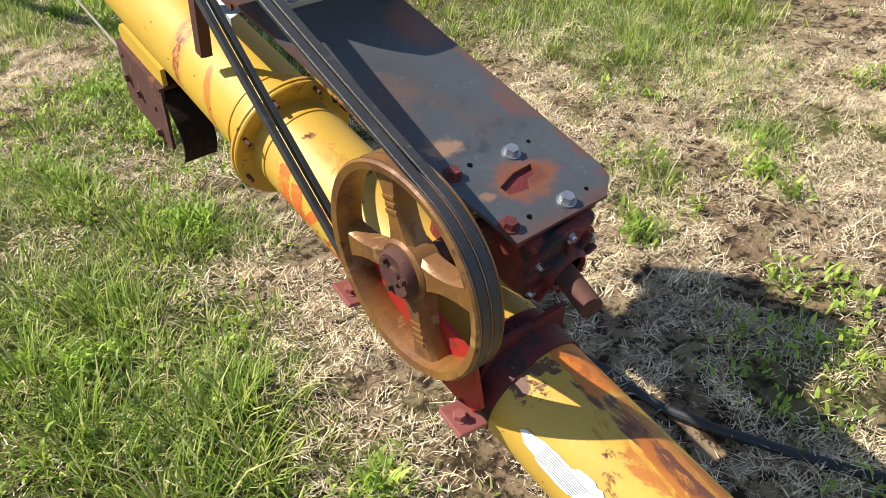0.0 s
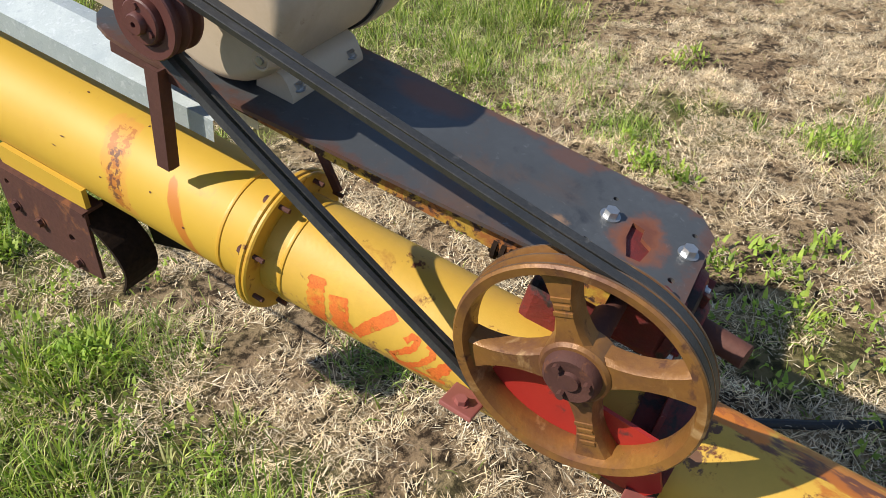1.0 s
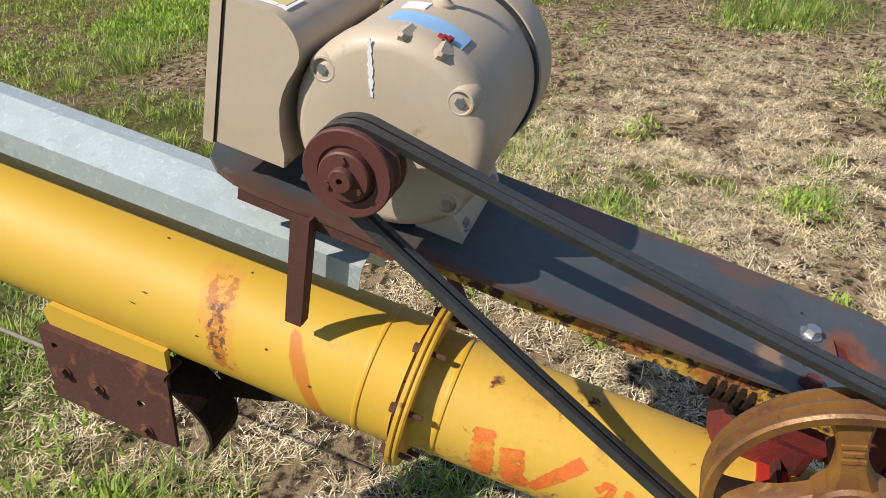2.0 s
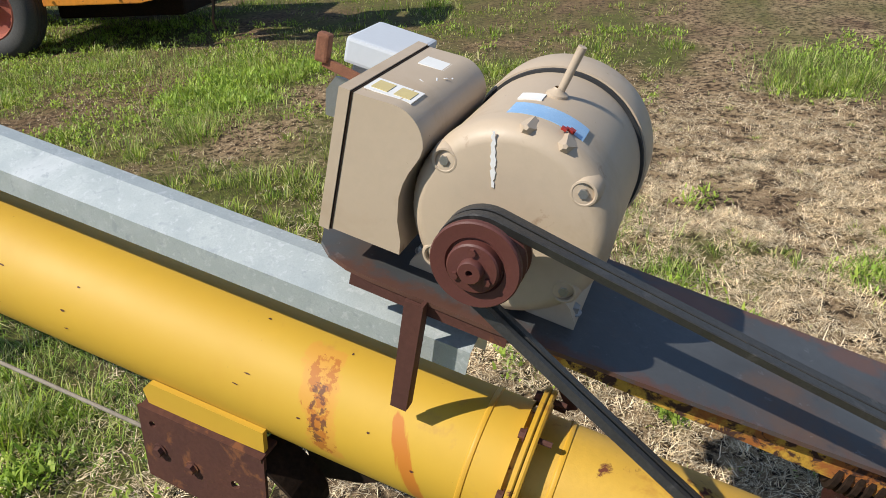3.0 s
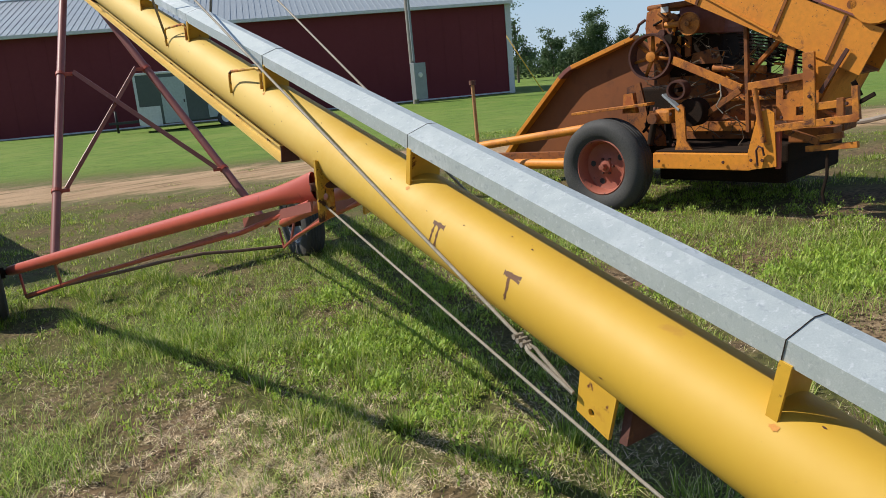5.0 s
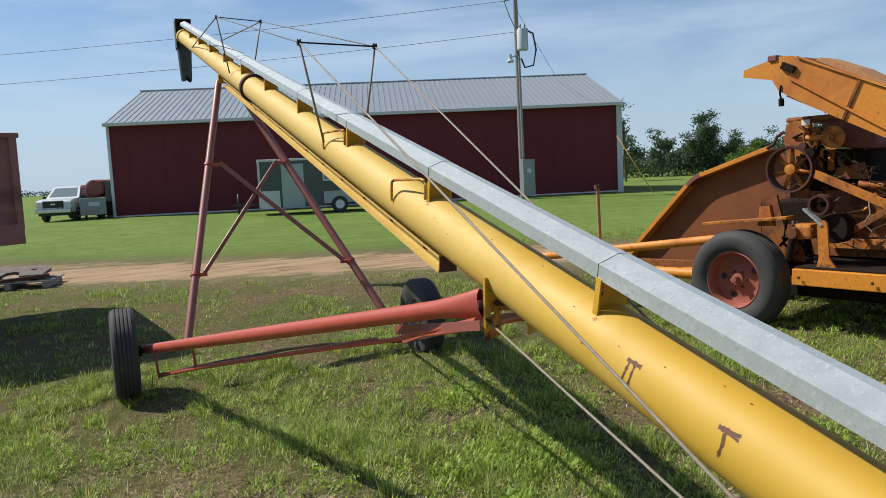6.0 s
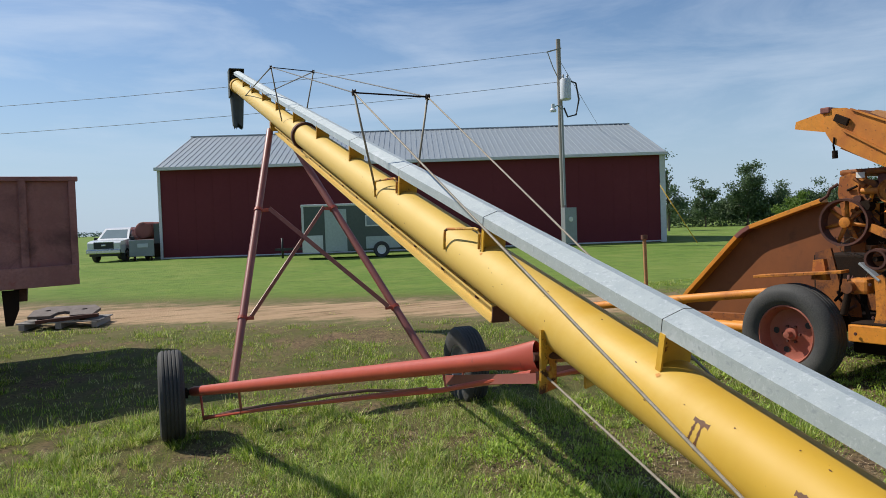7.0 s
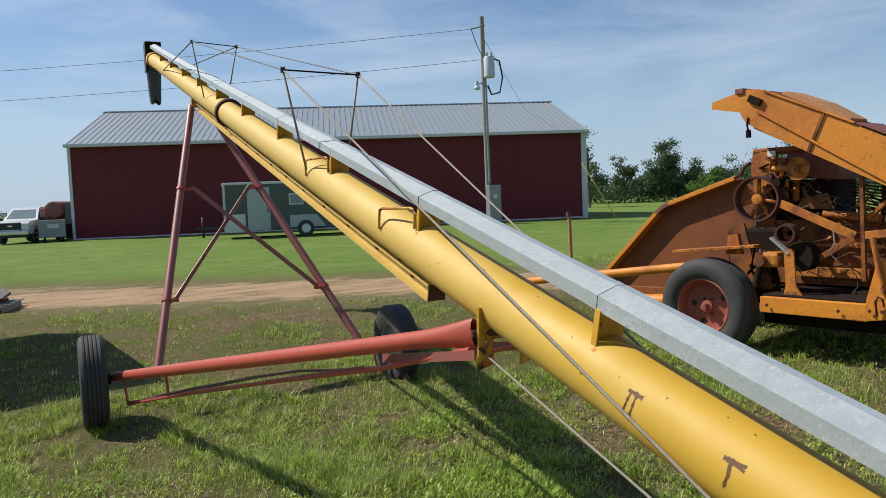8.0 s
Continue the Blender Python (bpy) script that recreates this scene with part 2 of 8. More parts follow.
M["header_rust"] = mat("faded_orange_sheet", (0.25, 0.072, 0.013), (0.16, 0.046, 0.011), 1.6, 0.6, bump=0.08, grain=0.08, spots=(((0.13, 0.042, 0.014), 3.0, 0.58, 0.75, 0.8),))
# distance haze is mixed into this pale blue-green leaf colour
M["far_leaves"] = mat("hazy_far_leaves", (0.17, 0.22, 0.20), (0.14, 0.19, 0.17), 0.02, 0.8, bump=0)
M["wagon"] = mat("rust_brown_sheet", (0.30, 0.105, 0.085), (0.20, 0.066, 0.055), 1.6, 0.68, bump=0.2, bscale=8, grain=0.15,
                 spots=(((0.045, 0.02, 0.018), 2.2, 0.50, 0.66, 0.8), ((0.20, 0.06, 0.045), 5, 0.60, 0.7, 0.7)))
M["barn_wall"] = mat("dark_red_barn_steel", (0.165, 0.036, 0.043), (0.145, 0.031, 0.037), 0.35, 0.75, bump=0, grain=0.06)
M["barn_wall"].node_tree.nodes["Principled BSDF"].inputs["Specular IOR Level"].default_value = 0.15
M["barn_trim"] = mat("white_barn_trim", (0.66, 0.67, 0.68), (0.56, 0.57, 0.58), 1.0, 0.5, bump=0)
M["barn_roof"] = mat("grey_roof_steel", (0.36, 0.40, 0.425), (0.31, 0.345, 0.37), 0.25, 0.42, bump=0, grain=0.05, metal=0.3)
M["wood_pole"] = mat("weathered_pole_wood", (0.36, 0.33, 0.30), (0.27, 0.24, 0.21), 6, 0.85, bump=0.3, grain=0.2, stretch=(8, 8, 0.6))
M["grey_metal"] = mat("grey_painted_metal", (0.30, 0.325, 0.34), (0.25, 0.27, 0.285), 3, 0.45, bump=0.04, metal=0.2)
M["cable"] = mat("wire_rope", (0.34, 0.30, 0.24), (0.24, 0.20, 0.155), 60, 0.6, metal=0.2, bump=0.4, bscale=300)
# base lightened and blued in place of the sky's reflection
M["glass"] = mat("sky_lightened_glass", (0.20, 0.26, 0.28), (0.16, 0.21, 0.23), 2, 0.06, bump=0, grain=0.0, rough2=0.1)
M["silver"] = mat("silver_car_paint", (0.74, 0.75, 0.76), (0.70, 0.71, 0.72), 2, 0.28, metal=0.25, bump=0, grain=0.02, clear=0.6)
M["chrome"] = mat("chrome_trim", (0.62, 0.63, 0.64), (0.58, 0.58, 0.58), 5, 0.18, metal=0.95, bump=0)
M["trailer_green"] = mat("grey_green_trailer_skin", (0.085, 0.105, 0.095), (0.07, 0.088, 0.08), 0.8, 0.45, bump=0)
M["pale_door"] = mat("pale_aluminium_door", (0.42, 0.48, 0.47), (0.38, 0.43, 0.42), 0.9, 0.45, bump=0)
M["lamp_glass"] = mat("lamp_lens", (0.7, 0.7, 0.68), (0.65, 0.65, 0.62), 8, 0.12, bump=0)
M["vine"] = mat("dry_vine", (0.16, 0.115, 0.07), (0.075, 0.052, 0.034), 12, 0.85, bump=0.1)
M["bark"] = mat("grey_bark", (0.16, 0.125, 0.095), (0.10, 0.08, 0.06), 5, 0.9, bump=0.5)
M["leaves"] = mat("tree_leaves", (0.045, 0.085, 0.022), (0.035, 0.065, 0.018), 0.4, 0.6, bump=0, island=((0.060, 0.105, 0.048), (0.100, 0.160, 0.070), (0.155, 0.220, 0.105)))
M["leaves_pale"] = mat("pale_tree_leaves", (0.12, 0.19, 0.03), (0.10, 0.16, 0.03), 0.4, 0.6, bump=0, island=((0.09, 0.16, 0.025), (0.15, 0.24, 0.04), (0.19, 0.28, 0.055)))
M["grass"] = mat("grass_blades", (0.25, 0.33, 0.035), (0.20, 0.28, 0.03), 0.5, 0.55, bump=0, grain=0.03,
                 island=((0.065, 0.120, 0.010), (0.13, 0.215, 0.018), (0.25, 0.345, 0.030), (0.40, 0.45, 0.065), (0.74, 0.64, 0.34), (0.20, 0.31, 0.024), (0.10, 0.19, 0.015)))
M["grass_tuft"] = mat("pale_tuft_blades", (0.25, 0.36, 0.045), (0.20, 0.31, 0.035), 0.5, 0.5, bump=0, grain=0.03,
                      island=((0.07, 0.140, 0.016), (0.16, 0.27, 0.030), (0.28, 0.40, 0.055), (0.42, 0.50, 0.11), (0.60, 0.56, 0.26), (0.14, 0.25, 0.026)))
M["straw"] = mat("dead_straw", (0.60, 0.46, 0.27), (0.50, 0.37, 0.21), 1.0, 0.7, bump=0, grain=0.05,
                 island=((0.42, 0.30, 0.165), (0.76, 0.61, 0.38), (0.95, 0.85, 0.64), (0.62, 0.48, 0.28), (0.13, 0.080, 0.044), (0.90, 0.77, 0.53), (0.24, 0.16, 0.09)))
M["weed"] = mat("bright_weed_leaves", (0.24, 0.33, 0.05), (0.20, 0.29, 0.05), 2, 0.5, bump=0,
                island=((0.20, 0.31, 0.04), (0.30, 0.42, 0.05), (0.42, 0.51, 0.075), (0.24, 0.36, 0.05)))
for key, share in (("grass", 0.42), ("grass_tuft", 0.42), ("weed", 0.4), ("leaves", 0.35), ("leaves_pale", 0.4), ("straw", 0.15)):
    # colour varies from tuft to tuft, and thin leaves let light through
    nt = M[key].node_tree
    p = nt.nodes["Principled BSDF"]
    if key in ("grass", "grass_tuft", "weed", "straw"):
        tone, vary = nt.nodes.new("ShaderNodeMapRange"), nt.nodes.new("ShaderNodeVectorMath")
        tone.inputs["From Min"].default_value, tone.inputs["From Max"].default_value = 0.33, 0.67
        tone.inputs["To Min"].default_value, tone.inputs["To Max"].default_value = 0.64, 1.62
        nt.links.new(noise_node(nt, 11, 4, 0.7), tone.inputs["Value"])
        vary.operation = "SCALE"
        nt.links.new(p.inputs["Base Color"].links[0].from_socket, vary.inputs[0])
        nt.links.new(tone.outputs["Result"], vary.inputs["Scale"])
        nt.links.new(vary.outputs["Vector"], p.inputs["Base Color"])
    tl, mx = nt.nodes.new("ShaderNodeBsdfTranslucent"), nt.nodes.new("ShaderNodeMixShader")
    nt.links.new(p.inputs["Base Color"].links[0].from_socket, tl.inputs["Color"])
    mx.inputs["Fac"].default_value = share
    nt.links.new(p.outputs["BSDF"], mx.inputs[1])
    nt.links.new(tl.outputs["BSDF"], mx.inputs[2])
    nt.links.new(mx.outputs["Shader"], nt.nodes["Material Output"].inputs["Surface"])

# ---- rust, stains and painted tints on the tube ----
M["tube_yellow"] = mat("tube_yellow_paint", (0.60, 0.368, 0.036), (0.53, 0.312, 0.030), 2.6, 0.54, bump=0.05, bscale=9, grain=0.03, clear=0.0,
                  spots=(((0.30, 0.17, 0.03), 90, 0.70, 0.76, 0.7), ((0.20, 0.06, 0.015), 45, 0.73, 0.78, 0.8)))
M["low_yellow"] = mat("low_tube_yellow_paint", (0.64, 0.39, 0.055), (0.54, 0.315, 0.045), 6.0, 0.48, bump=0.15, grain=0.06,
                       spots=(((0.34, 0.13, 0.02), 9, 0.60, 0.72, 0.75), ((0.13, 0.035, 0.015), 26, 0.62, 0.68, 0.85)))


def math_node(nt, op, a, b=None):
    m = nt.nodes.new("ShaderNodeMath")
    m.operation = op
    for i, v in ((0, a), (1, b)):
        if v is None:
            continue
        if isinstance(v, (int, float)):
            m.inputs[i].default_value = v
        else:
            nt.links.new(v, m.inputs[i])
    return m.outputs[0]


def soft_step(nt, value, lo, hi):
    r = nt.nodes.new("ShaderNodeMapRange")
    r.interpolation_type = "SMOOTHSTEP"
    r.inputs["From Min"].default_value, r.inputs["From Max"].default_value = lo, hi
    nt.links.new(value, r.inputs["Value"])
    return r.outputs["Result"]


def tube_stains(m, layers):
    """Soft stains and tints on the tube, each by colour, stretch along it, angle from its top towards -x, slant, noise
    and strength.
    """
    nt = m.node_tree
    p = nt.nodes["Principled BSDF"]
    tc, sep = nt.nodes.new("ShaderNodeTexCoord"), nt.nodes.new("ShaderNodeSeparateXYZ")
    nt.links.new(tc.outputs["Object"], sep.inputs["Vector"])
    x, y, z = (sep.outputs[k] for k in ("X", "Y", "Z"))
    rise = math_node(nt, "SUBTRACT", math_node(nt, "SUBTRACT", z, 0.1472), math_node(nt, "MULTIPLY", y, 0.2463))
    angle = math_node(nt, "DEGREES", math_node(nt, "ARCTAN2", math_node(nt, "SUBTRACT", 1.540, x), rise))
    c = p.inputs["Base Color"].links[0].from_socket
    for colour, (y0, y1, ys), (a0, a1, asoft), slant, (scale, stretch, lo, hi), strength in layers:
        yy = math_node(nt, "ADD", y, math_node(nt, "MULTIPLY", math_node(nt, "SUBTRACT", angle, 60.0), slant))
        w = math_node(nt, "MULTIPLY", soft_step(nt, yy, y0 - ys, y0 + ys), soft_step(nt, yy, y1 + ys, y1 - ys))
        w = math_node(nt, "MULTIPLY", w, math_node(nt, "MULTIPLY", soft_step(nt, angle, a0 - asoft, a0 + asoft), soft_step(nt, angle, a1 + asoft, a1 - asoft)))
        n = noise_node(nt, scale, 6, 0.65, stretch, 0.3)
        edge = math_node(nt, "ADD", n, math_node(nt, "MULTIPLY", math_node(nt, "SUBTRACT", w, 1.0), 0.45))
        f = math_node(nt, "MULTIPLY", math_node(nt, "MULTIPLY", soft_step(nt, edge, lo, hi), soft_step(nt, w, 0.0, 0.25)), strength)
        c = mix_color(nt, f, c, colour)
    nt.links.new(c, p.inputs["Base Color"])


tube_stains(M["tube_yellow"], (
    ((0.60, 0.29, 0.04), (2.072, 2.142, 0.022), (6, 112, 12), 0.0001, (26, None, 0.33, 0.46), 0.85),
    ((0.44, 0.15, 0.02), (2.080, 2.134, 0.020), (14, 110, 10), 0.0001, (60, None, 0.43, 0.50), 0.95),
    ((0.13, 0.045, 0.022), (2.084, 2.130, 0.018), (36, 108, 10), 0.0001, (95, None, 0.49, 0.56), 0.9),
    ((0.52, 0.17, 0.02), (1.974, 1.994, 0.009), (42, 125, 6), 0.0004, (14, (1, 6, 1), 0.18, 0.36), 0.95),
    ((0.46, 0.25, 0.05), (1.90, 2.02, 0.03), (24, 50, 8), 0.0, (30, None, 0.46, 0.62), 0.5),
    ((0.45, 0.25, 0.06), (1.84, 1.93, 0.02), (-90, 150, 20), 0.0, (18, None, 0.55, 0.70), 0.6),
    ((0.42, 0.20, 0.05), (1.90, 3.4, 0.2), (-10, 20, 12), 0.0, (9, None, 0.56, 0.70), 0.5),
    # paler yellow along the tube's upper run
    ((0.66, 0.48, 0.14), (4.4, 30.0, 1.6), (-400, 400, 10), 0.0, (1.6, None, 0.12, 0.42), 0.55)))
tube_stains(M["low_yellow"], (
    ((0.50, 0.17, 0.03), (0.2, 1.08, 0.06), (-36, 6, 9), 0.0, (30, (1, 0.22, 1), 0.34, 0.48), 0.9),
    ((0.13, 0.045, 0.028), (0.2, 1.15, 0.04), (-18, 9, 7), 0.0, (46, (1, 0.28, 1), 0.40, 0.49), 0.95),
    ((0.11, 0.045, 0.026), (1.13, 1.26, 0.03), (-30, 56, 10), 0.0, (55, None, 0.43, 0.51), 0.95),
    ((0.12, 0.05, 0.03), (0.2, 1.20, 0.05), (-42, -26, 6), 0.0, (60, (1, 0.3, 1), 0.54, 0.60), 0.9),
    ((0.40, 0.20, 0.05), (1.25, 1.85, 0.05), (84, 130, 10), 0.0, (34, None, 0.50, 0.58), 0.8),
    ((0.20, 0.09, 0.04), (1.25, 1.85, 0.05), (92, 130, 8), 0.0, (60, None, 0.54, 0.60), 0.9),
    ((0.50, 0.28, 0.06), (0.6, 1.85, 0.1), (-60, 90, 20), 0.0, (12, None, 0.58, 0.72), 0.45),
    ((0.42, 0.13, 0.02), (0.5, 1.10, 0.05), (-40, 30, 9), 0.0, (26, (1, 0.4, 1), 0.47, 0.58), 0.9),
    # bright orange: rust with the sun spot through the pulley painted in
    ((0.62, 0.19, 0.02), (1.085, 1.178, 0.022), (-46, 2, 8), 0.0, (14, None, 0.12, 0.26), 1.0),
    ((0.40, 0.10, 0.015), (1.092, 1.172, 0.020), (-44, -2, 8), 0.0, (60, None, 0.46, 0.56), 0.7)))
# sprayed letters: thin, mottled paint that lets the yellow through
nt = M["paint_orange"].node_tree
tp, mx = nt.nodes.new("ShaderNodeBsdfTransparent"), nt.nodes.new("ShaderNodeMixShader")
nt.links.new(soft_step(nt, noise_node(nt, 42, 5, 0.6), 0.27, 0.47), mx.inputs["Fac"])
nt.links.new(tp.outputs["BSDF"], mx.inputs[1])
nt.links.new(nt.nodes["Principled BSDF"].outputs["BSDF"], mx.inputs[2])
nt.links.new(mx.outputs["Shader"], nt.nodes["Material Output"].inputs["Surface"])

# ---- mesh helpers ----


def box(bm, size, at=(0, 0, 0), m=None, bevel=0.0):
    """A box of that size round a point, turned by m, with its edges rounded by bevel."""
    b2 = bmesh.new()
    bmesh.ops.create_cube(b2, size=1.0, matrix=Matrix.Diagonal((*size, 1)))
    if bevel:
        bmesh.ops.bevel(b2, geom=list(b2.edges), offset=bevel, segments=2, affect="EDGES", profile=0.6)
    t = (m or Matrix.Identity(4)) @ Matrix.Translation(at)
    join(bm, b2, t)


def join(bm, b2, t=None):
    vs = {}
    for v in b2.verts:
        vs[v] = bm.verts.new(t @ v.co if t else v.co)
    for f in b2.faces:
        try:
            nf = bm.faces.new([vs[v] for v in f.verts])
            nf.smooth = f.smooth
        except ValueError:
            pass
    b2.free()


def frame_to(p0, p1):
    """A frame at p0 with z towards p1."""
    d = Vector(p1) - Vector(p0)
    return Matrix.Translation(p0) @ d.to_track_quat("Z", "Y").to_matrix().to_4x4(), d.length


def rod(bm, p0, p1, r, r2=None, seg=16, caps=True, smooth=True):
    """A round bar from p0 to p1, tapering to r2."""
    r2 = r if r2 is None else r2
    m, length = frame_to(p0, p1)
    rings = []
    for z, rr in ((0, r), (length, r2)):
        rings.append([bm.verts.new(m @ Vector((rr * math.cos(2 * math.pi * i / seg), rr * math.sin(2 * math.pi * i / seg), z))) for i in range(seg)])
    for i in range(seg):
        f = bm.faces.new((rings[0][i], rings[0][(i + 1) % seg], rings[1][(i + 1) % seg], rings[1][i]))
        f.smooth = smooth
    if caps:
        bm.faces.new(rings[0][::-1])
        bm.faces.new(rings[1])


def lathe(bm, profile, m, seg=48, closed=False, smooth=True):
    """Turns (radius, height) pairs round the z axis of m. closed: the profile is a ring with no ends."""
    rings = []
    for r, z in profile:
        if r < 1e-6:
            rings.append([bm.verts.new(m @ Vector((0, 0, z)))])
        else:
            rings.append([bm.verts.new(m @ Vector((r * math.cos(2 * math.pi * i / seg), r * math.sin(2 * math.pi * i / seg), z))) for i in range(seg)])
    pairs = list(zip(rings, rings[1:])) + ([(rings[-1], rings[0])] if closed else [])
    for a, b in pairs:
        for i in range(seg):
            j = (i + 1) % seg
            vs = [a[i % len(a)], a[j % len(a)], b[j % len(b)], b[i % len(b)]]
            vs = list(dict.fromkeys(vs))
            if len(vs) > 2:
                bm.faces.new(vs).smooth = smooth


def prism(bm, outline, depth, m, holes=(), rounded=False):
    """A plate: a flat outline in the x, y of m, depth thick along z from 0. Holes are outlines cut through it."""
    b2 = bmesh.new()
    edges = []
    for ring in (outline, *holes):
        vs = [b2.verts.new((x, y, 0)) for x, y in ring]
        edges += [b2.edges.new((vs[i], vs[(i + 1) % len(vs)])) for i in range(len(vs))]
    bmesh.ops.triangle_fill(b2, use_beauty=True, use_dissolve=False, edges=edges)
    ext = bmesh.ops.extrude_face_region(b2, geom=list(b2.faces))
    bmesh.ops.translate(b2, verts=[g for g in ext["geom"] if isinstance(g, bmesh.types.BMVert)], vec=(0, 0, depth))
    bmesh.ops.recalc_face_normals(b2, faces=list(b2.faces))
    for f in b2.faces:
        f.smooth = rounded and abs(f.normal.z) < 0.5
    join(bm, b2, m)


def circle(x, y, r, seg=14, squash=1.0):
    return [(x + r * math.cos(2 * math.pi * i / seg), y + r * squash * math.sin(2 * math.pi * i / seg)) for i in range(seg)]


def pipe(bm, pts, r, seg=8, closed=False):
    """A round bar bent along points."""
    pts = [Vector(p) for p in pts]
    up = Vector((0.13, 0.31, 1)).normalized()
    rings = []
    n = len(pts)
    for i, p in enumerate(pts):
        a, b = (pts[i - 1], pts[(i + 1) % n]) if closed else (pts[max(i - 1, 0)], pts[min(i + 1, n - 1)])
        d = (b - a).normalized()
        s = d.cross(up).normalized()
        t = s.cross(d)
        rings.append([bm.verts.new(p + r * (math.cos(2 * math.pi * k / seg) * s + math.sin(2 * math.pi * k / seg) * t)) for k in range(seg)])
    for a, b in list(zip(rings, rings[1:])) + ([(rings[-1], rings[0])] if closed else []):
        for k in range(seg):
            bm.faces.new((a[k], a[(k + 1) % seg], b[(k + 1) % seg], b[k])).smooth = True
    if not closed:
        bm.faces.new(rings[0][::-1])
        bm.faces.new(rings[-1])


def bar(bm, p0, p1, w, h, roll=0.0, bevel=0.0):
    """A flat bar from p0 to p1, w wide (level) and h high."""
    p0, p1 = Vector(p0), Vector(p1)
    d = p1 - p0
    m = Matrix.Translation((p0 + p1) / 2) @ d.to_track_quat("Y", "Z").to_matrix().to_4x4() @ pose(0, 0, 0, 0, roll, 0)
    box(bm, (w, d.length, h), (0, 0, 0), m, bevel)


def angle_iron(bm, p0, p1, w, h, t=0.006, roll=0.0):
    """An L-shaped bar."""
    p0, p1 = Vector(p0), Vector(p1)
    d = p1 - p0
    m = Matrix.Translation(p0) @ d.to_track_quat("Z", "Y").to_matrix().to_4x4() @ pose(0, 0, 0, 0, 0, roll)
    prism(bm, [(0, 0), (w, 0), (w, t), (t, t), (t, h), (0, h)], d.length, m)


def hexbolt(bm, at, axis, r=0.009, h=0.007, washer=True):
    """A hex head with its washer, standing on a face."""
    at, axis = Vector(at), Vector(axis).normalized()
    if washer:
        rod(bm, at, at + axis * 0.002, r * 1.35, seg=18, smooth=False)
    rod(bm, at + axis * (0.002 if washer else 0), at + axis * (h + 0.002), r, r * 0.93, seg=6, smooth=False)


def mesh_of(name, bm, material, recalc=True):
    if recalc:
        bmesh.ops.recalc_face_normals(bm, faces=list(bm.faces))
    for e in bm.edges:
        if len(e.link_faces) == 2 and e.calc_face_angle(0) > 0.62:
            e.smooth = False
    me = bpy.data.meshes.new(name)
    bm.to_mesh(me)
    bm.free()
    me.materials.append(material)
    return me


BASE = {}


def thing(name, at, label, category, group="", kind=""):
    """A thing: an Empty at its base, which parents its parts."""
    ob = new(name)
    ob.empty_display_size = 0.1
    ob.matrix_basis = Matrix.Translation(at)
    BASE[ob.name] = Matrix.Translation(at)
    return tagged(ob, label, category, group, kind)


def part(name, bm, material, parent, label="", recalc=True):
    """One mesh under a thing or under a part, built in the world's metres."""
    ob = new(name, mesh_of(name, bm, material, recalc))
    ob.parent = parent
    top = parent
    ob.matrix_parent_inverse = BASE[top.name].inverted()
    BASE[ob.name] = Matrix.Identity(4)
    if label:
        tagged(ob, label)
    return ob


def solid(name, bm, material, label, category, group="", kind="", recalc=True):
    """A thing of a single mesh."""
    ob = new(name, mesh_of(name, bm, material, recalc))
    return tagged(ob, label, category, group, kind)


def B():
    return bmesh.new()


# ---- ground ----


def smooth(a, b, v):
    t = np.clip((v - a) / (b - a), 0, 1)
    return t * t * (3 - 2 * t)


def ground_z(x, y):
    """The lie of the land: a slight cross slope, rising gently to the barn."""
    x, y = np.asarray(x, float), np.asarray(y, float)
    side = np.clip(0.021 * (x - 1.7), -0.08, 0.10) * (1 - smooth(12, 22, y)) * smooth(-6, 0, y)
    return side - 0.03 * np.exp(-((x - 0.5) ** 2 + (y - 9) ** 2) / 8) + 0.2 * smooth(18, 40, y)


def patch_noise(x, y, s, seed=0.0):
    return np.array([noise.noise(Vector((a * s + seed, b * s - seed, seed))) for a, b in zip(np.ravel(x), np.ravel(y))])


def road_mask(x, y):
    """1 on the bare wheel track that crosses the yard."""
    d = (y - (18.4 - 0.62 * x)) / 1.18
    return np.clip(1.35 - np.abs(d) / 2.3, 0, 1)


